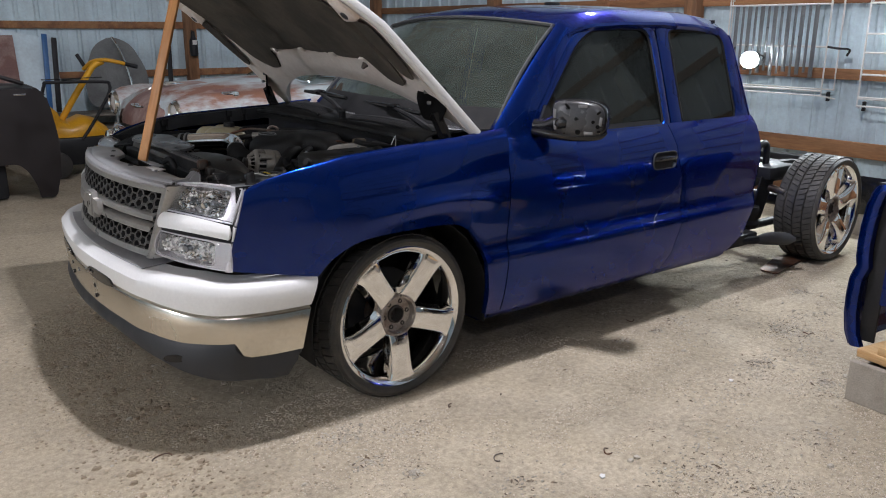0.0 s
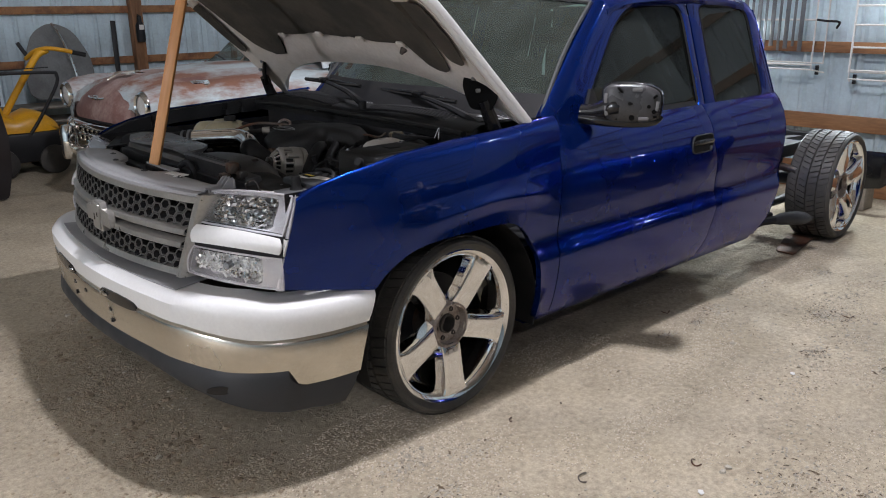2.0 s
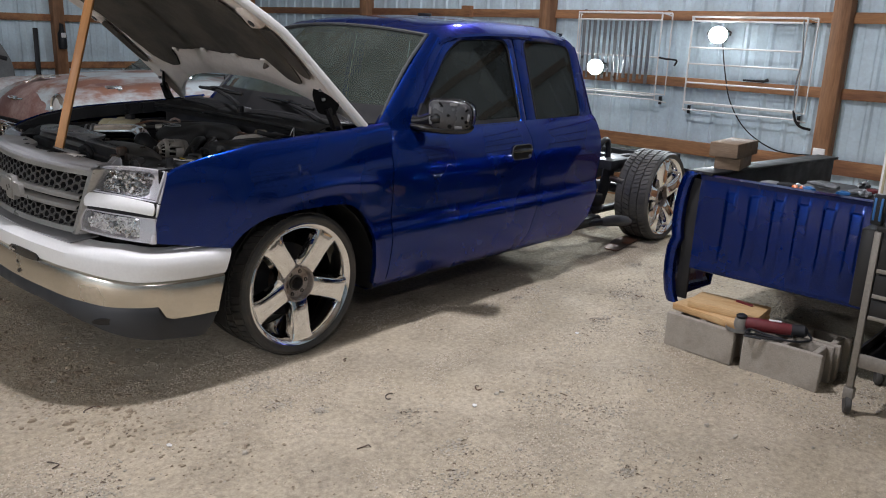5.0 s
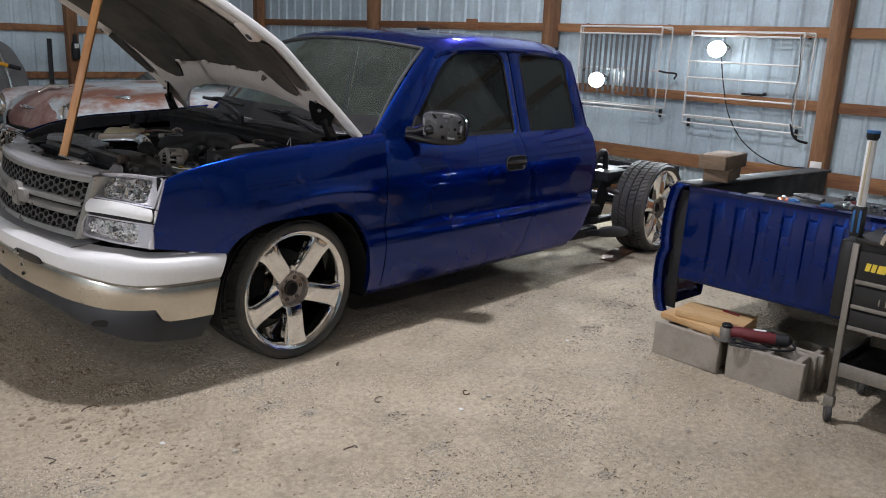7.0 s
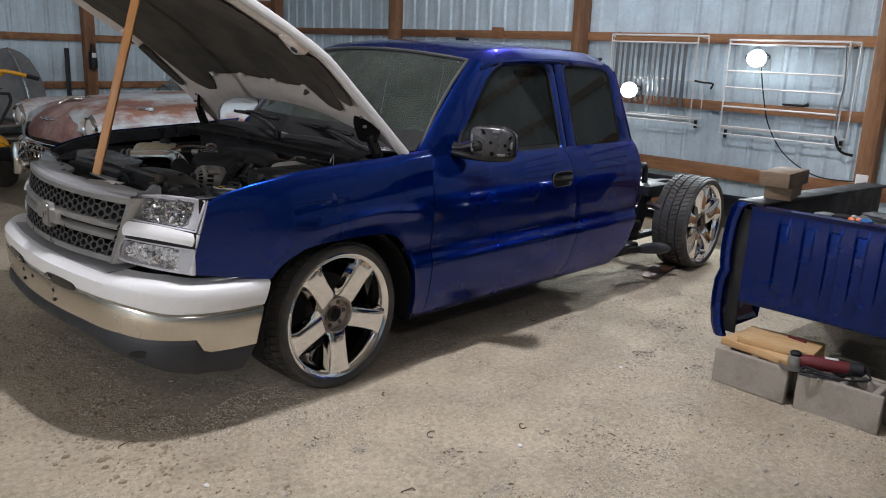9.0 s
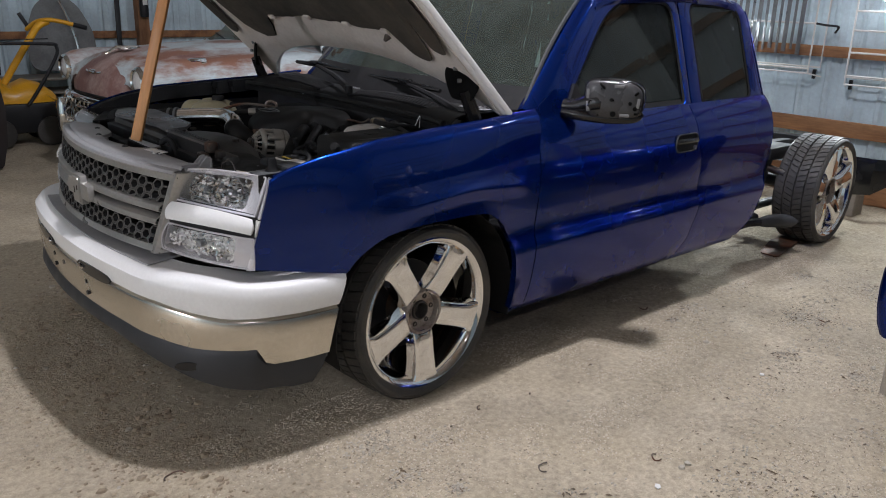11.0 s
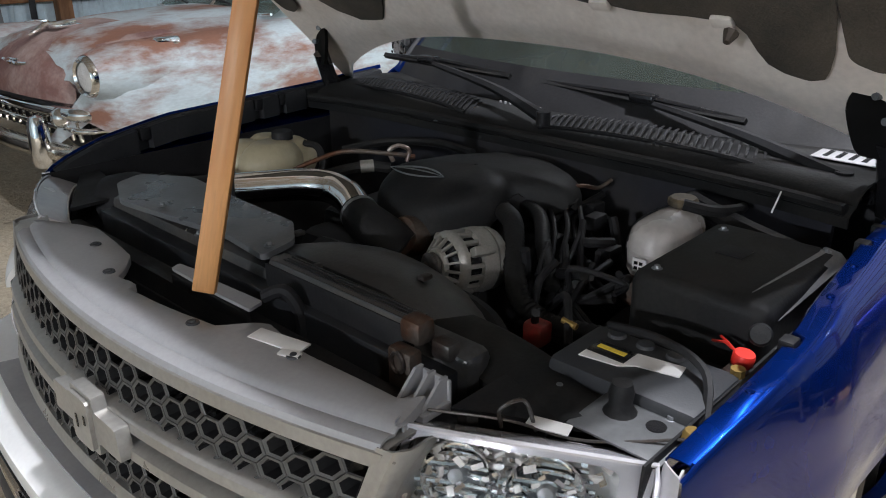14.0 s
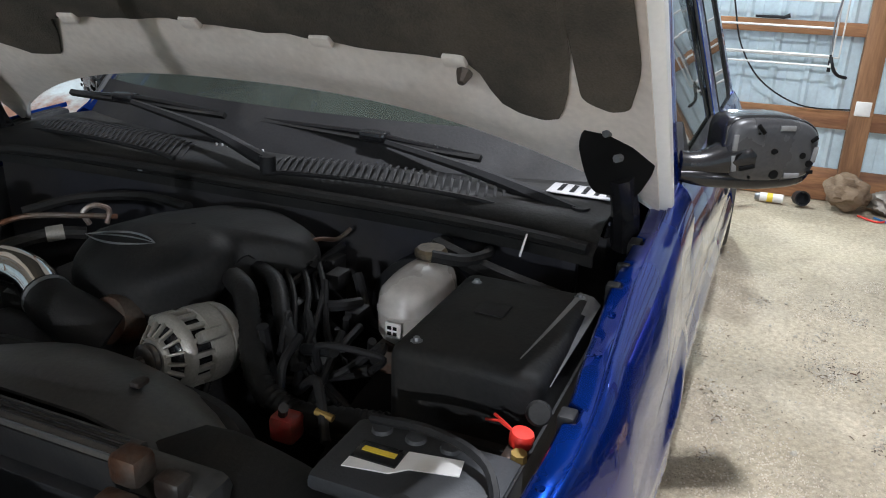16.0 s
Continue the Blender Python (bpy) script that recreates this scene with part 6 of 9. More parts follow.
wiper((0.225, -0.050, 1.162), (0.30, 0.18, 1.200), (0.430, 0.77, 1.222), (0.395, 0.20, 1.220), 0.62)
wiper((0.296, -0.775, 1.130), (0.36, -0.52, 1.170), (0.455, 0.125, 1.205), (0.400, -0.51, 1.195), 0.45)

# engine block, and a black box added to keep the bay's depth dark
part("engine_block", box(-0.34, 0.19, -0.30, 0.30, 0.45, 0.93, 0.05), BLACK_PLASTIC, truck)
part("bay_dark_fill", box(-0.76, 0.19, -0.62, 0.62, 0.36, 0.42, 0.0), BLACK_PLASTIC, truck)
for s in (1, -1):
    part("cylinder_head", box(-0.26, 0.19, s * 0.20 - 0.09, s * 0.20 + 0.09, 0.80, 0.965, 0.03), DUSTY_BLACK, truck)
# plastic engine cover
COVER = rounded([(-0.262, 0.0), (-0.245, -0.085), (-0.175, -0.150), (-0.11, -0.185), (-0.062, -0.172), (-0.035, -0.225), (0.0, -0.305), (0.05, -0.300), (0.105, -0.262), (0.185, -0.12), (0.165, 0.015), (0.02, 0.120), (-0.13, 0.160), (-0.225, 0.115)], 0.035, 3)
rows = []
cx, cy = -0.04, -0.05


def cover_drop(x, y):
    """The cover's skirt hangs lower at the front and arches up over the looms."""
    front = max(0.0, min(1.0, (-0.10 - x) / 0.10))
    arch = max(0.0, 1 - math.hypot(x + 0.055, y + 0.19) / 0.07) + max(0.0, 1 - math.hypot(x - 0.02, y + 0.31) / 0.05)
    return 0.045 + 0.055 * front - 0.05 * min(1.0, arch)


for k, z in ((1.0, 0.0), (0.995, 1.035), (0.965, 1.056), (0.90, 1.072), (0.75, 1.083), (0.5, 1.090), (0.25, 1.092), (0.02, 1.092)):
    rows.append([(cx + (x - cx) * k, cy + (y - cy) * k, (1.05 - cover_drop(x, y) if k == 1.0 else z) - 0.030 * max(0.0, (-0.12 - x) / 0.14) ** 1.4 * k) for x, y in COVER])
cover = part("engine_cover", sheet(rows, True, thick=0.004), DUSTY_BLACK, truck, "dusty black plastic engine cover", True, 50)
# crescent badge: two thin arcs that meet at their ends
for bow, r in ((0.030, 0.0028), (-0.022, 0.0022), (0.012, 0.0016)):
    pts = []
    for k in range(13):
        t = -1 + k / 6
        px, py = -0.152 + bow * (1 - t * t) + 0.010 * t, 0.040 - 0.080 * t
        pts.append((px, py, 1.082 - 0.030 * max(0.0, (-0.12 - px) / 0.14) ** 1.4 * 0.6))
    part("cover_badge", tube(pts, [r * (0.35 + 0.65 * math.sin(math.pi * k / 12)) for k in range(13)], 6), GALV, cover, "dull silver crescent badge")

# alternator: drum with slotted end
alt_m = pose(-0.330, -0.249, 0.983, 0, -84, -12) @ Matrix.Scale(0.92, 4)
alt = part("alternator", lathe([(0.0, -0.105), (0.055, -0.105), (0.068, -0.098), (0.073, -0.088), (0.074, -0.074), (0.066, -0.070), (0.0, -0.070)], alt_m, 36), ALLOY, truck, "cast aluminium alternator with slotted housing")
part("alternator_core", lathe([(0.0, -0.072), (0.061, -0.072), (0.061, 0.016), (0.050, 0.032), (0.030, 0.038), (0.0, 0.038)], alt_m, 32), GLOSS_BLACK, alt, "gloss black core behind the slots")
part("alternator_rim", lathe([(0.058, 0.030), (0.070, 0.024), (0.074, 0.016), (0.073, 0.010), (0.064, 0.010), (0.058, 0.030)], alt_m, 36), ALLOY, alt)
part("alternator_hub", lathe([(0.027, 0.046), (0.029, 0.056), (0.035, 0.056), (0.039, 0.050), (0.039, 0.044), (0.027, 0.046)], alt_m, 28), ALLOY, alt)
for k in range(16):
    part("alternator_rib", box(-0.016, 0.016, -0.0027, 0.0027, -0.005, 0.005, 0.0015, m=alt_m @ pose(0, 0, 0, 0, 0, 22.5 * k) @ pose(0.0495, 0, 0.040, 0, 47, 0)), ALLOY, alt)
    part("alternator_bar", box(0.063, 0.0735, -0.0048, 0.0048, -0.026, 0.014, 0.0015, m=alt_m @ pose(0, 0, 0, 0, 0, 22.5 * k + 11)), ALLOY, alt)
part("alternator_band", lathe([(0.064, -0.026), (0.0745, -0.028), (0.0755, -0.036), (0.0755, -0.062), (0.0745, -0.068), (0.064, -0.072)], alt_m, 36), ALLOY, alt)
for k in range(3):
    part("alternator_ear", box(0.068, 0.092, -0.011, 0.011, -0.050, 0.006, 0.005, m=alt_m @ pose(0, 0, 0, 0, 0, 120 * k + 65)), ALLOY, alt)
part("alternator_pulley", lathe([(0.0, 0.090), (0.010, 0.090), (0.012, 0.078), (0.026, 0.076), (0.031, 0.072), (0.027, 0.066), (0.031, 0.060), (0.027, 0.054), (0.030, 0.048), (0.0, 0.046)], alt_m, 24), HUB_STEEL, alt, "dark ribbed pulley with its nut")
part("serpentine_belt", tube(curve_points([(-0.40, -0.25, 0.92), (-0.41, -0.20, 0.80), (-0.41, 0.05, 0.70), (-0.41, 0.12, 0.85), (-0.40, -0.10, 0.93)], 6), 0.012, 6), BAY_RUBBER, truck)

# polished intake pipe with clamps and hoses
pipe = part("intake_pipe", tube(curve_points([(-0.420, 0.400, 1.022), (-0.365, 0.350, 1.026), (-0.300, 0.285, 1.030), (-0.268, 0.225, 1.028), (-0.275, 0.150, 1.020), (-0.300, 0.085, 1.005)], 8), 0.040, 24), CHROME, truck, "polished aluminium intake pipe")
for p, q in (((-0.455, 0.430, 1.017), (-0.447, 0.422, 1.018)), ((-0.432, 0.410, 1.020), (-0.424, 0.402, 1.021)), ((-0.302, 0.082, 1.004), (-0.305, 0.073, 1.002))):
    part("hose_clamp", tube([p, q], 0.0465, 24), GALV, pipe)
part("intake_coupler", tube([(-0.52, 0.50, 1.005), (-0.425, 0.405, 1.020)], 0.0445, 20), BAY_RUBBER, pipe)
part("intake_elbow", tube(curve_points([(-0.300, 0.090, 1.006), (-0.312, 0.050, 0.995), (-0.310, 0.0, 0.975), (-0.29, -0.05, 0.94)], 5), [0.044 + 0.0008 * i for i in range(16)], 16), BAY_RUBBER, pipe)
part("throttle_body", lathe([(0.0, 0.0), (0.05, 0.0), (0.052, 0.03), (0.044, 0.05), (0.0, 0.05)], pose(-0.235, -0.04, 0.955, 0, -70, 0), 20), DARK_STEEL, truck)
airbox = part("air_cleaner", tube(curve_points([(-0.52, 0.53, 1.005), (-0.56, 0.60, 0.99), (-0.60, 0.68, 0.96)], 4), [0.05, 0.05, 0.052, 0.055, 0.06, 0.07, 0.075, 0.078, 0.08], 20), BLACK_PLASTIC, truck, "black air cleaner hose")
part("filter_box", box(-0.62, -0.40, 0.58, 0.78, 0.72, 0.95, 0.03), BLACK_PLASTIC, truck)
for k in range(5):
    t = k / 4
    part("hose_ring", tube([(-0.53 - 0.06 * t, 0.55 + 0.11 * t, 1.0 - 0.03 * t), (-0.534 - 0.06 * t, 0.557 + 0.11 * t, 0.999 - 0.03 * t)], 0.056 + 0.012 * t, 18), BAY_RUBBER, airbox)

# expansion tank: rounded milky lumps
tank = bmesh.new()
for (x, y, z, a, b, c) in ((-0.27, 0.52, 1.01, 0.13, 0.10, 0.085), (-0.16, 0.56, 0.995, 0.10, 0.11, 0.085), (-0.33, 0.60, 1.015, 0.09, 0.09, 0.078), (-0.22, 0.62, 1.02, 0.08, 0.07, 0.075)):
    bmesh.ops.create_uvsphere(tank, u_segments=20, v_segments=12, radius=1, matrix=pose(x, y, z) @ Matrix.Diagonal((a, b, c, 1)))
for v in tank.verts:
    v.co.z = min(v.co.z, 1.085) if v.co.z > 1.085 else v.co.z
coolant = part("expansion_tank", tank, CREAM_PLASTIC, truck, "yellowed plastic coolant tank with black cap")
coolant.location, coolant.scale = (0.044, 0.200, 0.190), (0.8, 0.8, 0.8)
part("tank_cap", lathe([(0.0, 0.03), (0.034, 0.03), (0.038, 0.024), (0.038, 0.0), (0.0, 0.0)], pose(-0.205, 0.53, 1.082), 20), BLACK_PLASTIC, coolant)
part("tank_hose", tube(curve_points([(-0.14, 0.49, 1.06), (-0.12, 0.44, 1.05), (-0.13, 0.40, 1.0), (-0.2, 0.36, 0.93)], 5), 0.013, 8), BAY_RUBBER, coolant)

# radiator, shroud and cover plates behind the header
SHROUD_BLACK = material("dusty_shroud_plastic", (0.042, 0.042, 0.042), 0.42, 0, 0.35, 7, 120, 0.15, second=(0.085, 0.074, 0.060), mix_scale=4, edge=(0.48, 0.72), spec=0.7)
part("radiator", box(-0.70, -0.66, -0.56, 0.56, 0.45, 1.0, 0.004), FRAME_BLACK, truck)
shroud = part("fan_shroud", box(-0.665, -0.60, -0.58, 0.58, 0.45, 1.025, 0.02), SHROUD_BLACK, truck, "dusty black radiator fan shroud")
rows = []
for i in range(17):
    a = math.pi * i / 16
    y, zc = -0.19 + 0.36 * math.cos(a), 0.80 + 0.235 * math.sin(a) ** 0.75
    rows.append([(-0.60, y * 1.0, min(zc + 0.02, 1.035)), (-0.55, y, zc + 0.012), (-0.48, -0.19 + 0.34 * math.cos(a), zc), (-0.425, -0.19 + 0.31 * math.cos(a), zc - 0.02), (-0.40, -0.19 + 0.27 * math.cos(a), zc - 0.06)])
part("shroud_hump", sheet(rows, thick=0.006), SHROUD_BLACK, shroud)
for i, (y, x) in enumerate(((0.02, -0.52), (-0.33, -0.50), (-0.15, -0.60))):
    part("shroud_clip", box(x - 0.012, x + 0.012, y - 0.009, y + 0.009, 1.026, 1.036, 0.003, m=pose(0, 0, 0)), HUB_STEEL, shroud)
plate = slab(rounded([(-0.700, 0.44), (-0.655, 0.08), (-0.672, -0.075), (-0.580, -0.050), (-0.520, 0.035), (-0.515, 0.22), (-0.495, 0.48), (-0.570, 0.60), (-0.645, 0.57)], 0.02), 0.012, m=pose(0, 0, 1.041))
part("radiator_cover_plate", plate, material("dusty_grey_plate", (0.125, 0.128, 0.132), 0.36, 0, 0.2, 6, 120, 0.1, second=(0.085, 0.085, 0.086), mix_scale=4, spec=0.8), truck, "dark grey plastic radiator cover plate")
BAR = [-0.10 - 0.037 * k for k in range(11)]
top_bar = part("radiator_top_bar", sheet([[(-0.677, y, 1.044), (-0.674, y, 1.053), (-0.668, y, 1.056), (-0.640, y, 1.056), (-0.634, y, 1.053), (-0.630, y, 1.030)] for y in BAR], thick=0.003), SHROUD_BLACK, truck, "dusty black radiator top bar")
# front face is blacker than the top, its shade put into the colour
part("bar_front", box(-0.680, -0.676, -0.48, -0.09, 0.93, 1.046, 0.002), BLACK_PLASTIC, top_bar)
for x in (-0.664, -0.655, -0.646):
    part("bar_rib", box(x - 0.0018, x + 0.0018, -0.455, -0.13, 1.0575, 1.0595, 0.001), BLACK_PLASTIC, top_bar)
part("bar_edge", box(-0.6765, -0.6735, -0.46, -0.12, 1.0535, 1.0565, 0.001), GREY_PLASTIC, top_bar)
part("radiator_support", box(-0.77, -0.725, -0.62, 0.62, 0.50, 0.975, 0.01), BLACK_PLASTIC, truck)
part("support_tray", box(-0.775, -0.70, -0.60, 0.62, 0.90, 0.93, 0.004), BLACK_PLASTIC, truck)
part("latch_plate", slab(rounded([(-0.762, 0.112), (-0.740, 0.120), (-0.732, 0.062), (-0.742, 0.04), (-0.736, -0.012), (-0.727, -0.146), (-0.762, -0.156), (-0.765, -0.06)], 0.005, 2), 0.006, m=pose(0, 0, 0.996)), PRIMER, truck, "bare hood latch strip")
part("latch_strip_edge", box(-0.768, -0.760, -0.155, 0.105, 0.966, 0.994, 0.002), BLACK_PLASTIC, truck)
part("latch", box(-0.82, -0.77, -0.18, -0.09, 0.91, 0.955, 0.008), BLACK_PLASTIC, truck)
part("air_dam_tube", tube(curve_points([(-0.735, -0.165, 1.02), (-0.715, -0.20, 1.035), (-0.70, -0.22, 0.99), (-0.70, -0.22, 0.92)], 6), 0.012, 8), BLACK_PLASTIC, truck)
rusty = part("latch_bracket", box(-0.692, -0.652, -0.505, -0.460, 1.026, 1.068, 0.010), DARK_STEEL, truck, "rusty steel bracket")
part("bracket_post", box(-0.722, -0.694, -0.516, -0.466, 0.95, 1.032, 0.006), DARK_STEEL, rusty)
part("bracket_foot", box(-0.676, -0.645, -0.552, -0.512, 1.010, 1.042, 0.008), HUB_STEEL, rusty)
part("bracket_ring", tube([(-0.725, -0.492 + 0.013 * math.cos(a * math.pi / 6), 1.012 + 0.018 * math.sin(a * math.pi / 6)) for a in range(13)], 0.0035, 6), HUB_STEEL, rusty)
# finned bracket at the end of the header panel
fin_base = part("header_bracket", box(-0.786, -0.728, -0.606, -0.548, 0.985, 0.998, 0.003), PRIMER, truck, "grey finned header bracket")
part("bracket_back", box(-0.731, -0.725, -0.604, -0.550, 0.975, 1.030, 0.002), PRIMER, fin_base)
for y in (-0.552, -0.576, -0.600):
    part("bracket_fin", slab([(-0.784, 0.996), (-0.731, 0.996), (-0.729, 1.036), (-0.744, 1.036)], 0.005, m=Matrix.Translation((0, y, 0)) @ Matrix(((1, 0, 0, 0), (0, 0, 1, 0), (0, 1, 0, 0), (0, 0, 0, 1)))), PRIMER, fin_base)
for s in (1, -1):
    part("lamp_shelf", slab([(-0.745, s * -0.62), (-0.60, s * -0.895), (-0.55, s * -0.895), (-0.60, s * -0.62)], 0.008, m=pose(0, 0, 0.994)), BLACK_PLASTIC, truck)
part("bump_stop", lathe([(0.0, 0.045), (0.014, 0.045), (0.018, 0.03), (0.016, 0.012), (0.024, 0.0), (0.0, 0.0)], pose(-0.60, -0.80, 1.007), 14), BAY_RUBBER, truck)
part("corner_plate", box(-0.67, -0.57, -0.90, -0.76, 1.003, 1.007, 0.002), material("pale_grey_corner_plate", (0.095, 0.098, 0.10), 0.5, 0.2, 0.2, 9, 90, 0.1), truck)
for y in (-0.80, -0.855):
    part("plate_hole", tube([(-0.60, y, 1.006), (-0.60, y, 1.0085)], 0.014, 14), GLOSS_BLACK, truck)
part("fender_bolt", lathe([(0.0, 0.014), (0.010, 0.014), (0.016, 0.003), (0.018, 0.0), (0.0, 0.0)], pose(-0.60, -0.905, 1.012), 12), BRASS, truck)
part("lamp_label", box(-0.013, 0.013, -0.030, 0.030, 0.0, 0.002, 0.001, m=pose(-0.690, -0.747, 1.003, 0, 0, 18)), WHITE_LABEL, truck)
part("hood_cable", tube(curve_points([(-0.78, -0.58, 1.0), (-0.72, -0.70, 1.005), (-0.68, -0.80, 1.0), (-0.60, -0.92, 1.02)], 6), 0.0022, 6), HUB_STEEL, truck)
part("cable_clip", tube(curve_points([(-0.72, -0.69, 0.99), (-0.735, -0.70, 1.03), (-0.71, -0.72, 1.04), (-0.695, -0.73, 0.99)], 5), 0.003, 6), HUB_STEEL, truck)
# cold air duct towards the corner
part("air_duct", sheet([[(x - 0.05, y + 0.03, 0.90), (x - 0.05, y + 0.03, 0.985), (x - 0.02, y + 0.01, 1.008), (x + 0.04, y - 0.02, 1.005), (x + 0.075, y - 0.04, 0.98), (x + 0.075, y - 0.04, 0.90)] for x, y in [(-0.555 - 0.0 * k - 0.09 * (k / 8) ** 1.5, -0.44 - 0.33 * k / 8) for k in range(9)]], thick=0.004), DUSTY_BLACK, truck)

# black clips and bolts along the wing ledges
for s in (1, -1):
    for a, b in LEDGE_NOTCHES:
        x = (a + b) / 2
        top = fender_top(x)
        y = s * (fender_point(x, top)[1] + 0.038)
        part("ledge_clip", box(a + 0.003, b - 0.003, y - 0.009, y + 0.014, top - 0.045, top - 0.010, 0.004), BLACK_PLASTIC, truck)
    for x in (-0.52, -0.25, -0.12):
        top = fender_top(x)
        # far bolts black too, their shade put into the colour
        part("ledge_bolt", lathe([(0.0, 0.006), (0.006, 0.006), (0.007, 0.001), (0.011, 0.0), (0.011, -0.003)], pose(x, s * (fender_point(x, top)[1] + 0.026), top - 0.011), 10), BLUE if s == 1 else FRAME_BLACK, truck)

# fuse box
fb = box(-0.33, 0.0, -0.885, -0.645, 0.80, 1.088, 0.022, seg=3)
fuse = part("fuse_box", fb, DUSTY_BLACK, truck, "dusty black fuse box cover")
part("fuse_box_step", box(-0.345, -0.02, -0.875, -0.655, 0.78, 0.97, 0.015), BLACK_PLASTIC, fuse)
# chamfer of the black box: its reflected sheen is painted as paler grey
facet = bmesh.new()
sheet([[(-0.285, -0.836, 1.0885), (-0.290, -0.862, 1.080), (-0.292, -0.886, 1.058)], [(-0.16, -0.846, 1.0895), (-0.16, -0.872, 1.082), (-0.16, -0.890, 1.064)], [(-0.015, -0.856, 1.0905), (-0.010, -0.880, 1.084), (-0.008, -0.893, 1.070)]], bm=facet)
part("fuse_box_sheen", facet, CLIP_SHEEN_GREY, fuse)
part("fuse_box_mark", box(-0.17, -0.12, -0.77, -0.72, 1.088, 1.0905, 0.001), BLACK_PLASTIC, fuse)
part("fender_grommet", lathe([(0.0, 0.016), (0.020, 0.014), (0.024, 0.005), (0.024, -0.01), (0.0, -0.01)], pose(-0.408, -0.902, 1.086, 0, -60, 20) @ Matrix.Scale(0.7, 4), 16), BAY_RUBBER, truck)

# brake fluid reservoir
GRIMY_CAP = material("grimy_brown_cap", (0.045, 0.034, 0.022), 0.6, 0, 0.25, 9, 80, 0.15, second=(0.12, 0.09, 0.05), mix_scale=14)
mc = bmesh.new()
sec = [(0.055, 0.955), (0.066, 0.975), (0.068, 1.02), (0.070, 1.022), (0.070, 1.028), (0.067, 1.032), (0.066, 1.050), (0.060, 1.067), (0.048, 1.080), (0.030, 1.088), (0.012, 1.091)]
rows = []
for r, z in sec:
    ring = []
    for k in range(28):
        a = 2 * math.pi * k / 28
        ox = 0.048 * max(-1.0, min(1.0, 2.2 * math.cos(a)))
        ring.append((-0.105 + ox * min(1, r / 0.05) + r * math.cos(a), -0.577 + r * 0.92 * math.sin(a), z))
    rows.append(ring)
sheet(rows, True, bm=mc)
cap(mc, rows[-1])
res = part("brake_reservoir", mc, MILK_PLASTIC, truck, "milky plastic brake fluid reservoir")
res.location, res.scale = (0.053, -0.055, 0.130), (0.88, 0.88, 0.88)
part("reservoir_cap", lathe([(0.0, 0.026), (0.030, 0.026), (0.036, 0.020), (0.036, 0.008), (0.024, 0.0), (0.0, 0.0)], pose(-0.03, -0.570, 1.084), 10), GRIMY_CAP, res, "grimy brown screw cap")
part("reservoir_label", box(-0.226, -0.222, -0.597, -0.563, 0.985, 1.018, 0.001, m=pose(-0.005, 0, 0)), WHITE_LABEL, res)
for dy in (-0.589, -0.577):
    for dz in (0.992, 1.004):
        part("label_bar", box(-0.2335, -0.2315, dy, dy + 0.008, dz, dz + 0.007, 0), GLOSS_BLACK, res)
part("master_cylinder", tube([(-0.22, -0.56, 0.93), (0.15, -0.56, 0.93)], 0.035, 16), DARK_STEEL, res)
part("cylinder_plug", lathe([(0.0, 0.02), (0.034, 0.02), (0.038, 0.012), (0.038, -0.03), (0.0, -0.03)], pose(-0.135, -0.556, 0.953, 0, -62, 8) @ Matrix.Scale(0.62, 4), 20), BLACK_PLASTIC, res)
part("plug_slot", box(-0.03, 0.03, -0.003, 0.003, 0.018, 0.0215, 0.0, m=pose(-0.135, -0.556, 0.953, 0, -62, 8) @ Matrix.Scale(0.62, 4)), PRIMER, res)
part("brake_booster", lathe([(0.0, 0.0), (0.09, 0.0), (0.12, 0.03), (0.12, 0.06), (0.10, 0.09), (0.0, 0.09)], pose(0.09, -0.50, 0.92, 0, 90, 0), 28), FRAME_BLACK, truck)

# battery
bat = part("battery", box(-0.572, -0.425, -0.895, -0.655, 0.80, 1.026, 0.012), DAM_GREY, truck, "black car battery with worn label")
part("battery_label", box(-0.517, -0.480, -0.752, -0.690, 1.026, 1.0285, 0.001), GLOSS_BLACK, bat, "black and gold brand label")
part("label_bar", box(-0.502, -0.492, -0.745, -0.698, 1.0285, 1.0295, 0), YELLOW_LABEL, bat)
part("battery_label", slab([(-0.540, -0.690), (-0.519, -0.690), (-0.519, -0.754), (-0.478, -0.754), (-0.466, -0.826), (-0.498, -0.832), (-0.512, -0.770), (-0.530, -0.750)], 0.0015, m=pose(0, 0, 1.0262)), WHITE_LABEL, bat, "torn white label")
for k in range(3):
    part("vent_cap", lathe([(0.0, 0.005), (0.013, 0.005), (0.015, 0.0), (0.0, 0.0)], pose(-0.448, -0.70 - 0.05 * k, 1.026), 14), GREY_PLASTIC, bat)
part("battery_strap", tube(curve_points([(-0.44, -0.68, 1.035), (-0.455, -0.78, 1.050), (-0.49, -0.865, 1.045), (-0.56, -0.905, 1.0)], 6), 0.007, 6), BLACK_PLASTIC, bat)
part("battery_terminal", box(-0.426, -0.372, -0.890, -0.858, 1.002, 1.020, 0.006), HUB_STEEL, bat)
part("terminal_cap", lathe([(0.0, 0.020), (0.015, 0.019), (0.017, 0.014), (0.016, 0.0), (0.0, 0.0)], pose(-0.388, -0.875, 1.020, 8, 0, 0), 20), RED, bat, "bright red terminal cap")
for dy in (0.0, 0.012):
    part("cap_strap", tube([(-0.384, -0.863, 1.034), (-0.374, -0.846 + dy * 0.5, 1.038), (-0.364, -0.829 + dy, 1.040 - dy)], 0.0022, 6), RED, bat)
part("terminal_nut", tube([(-0.425, -0.885, 1.02), (-0.425, -0.885, 1.032)], 0.011, 8), BRASS, bat)
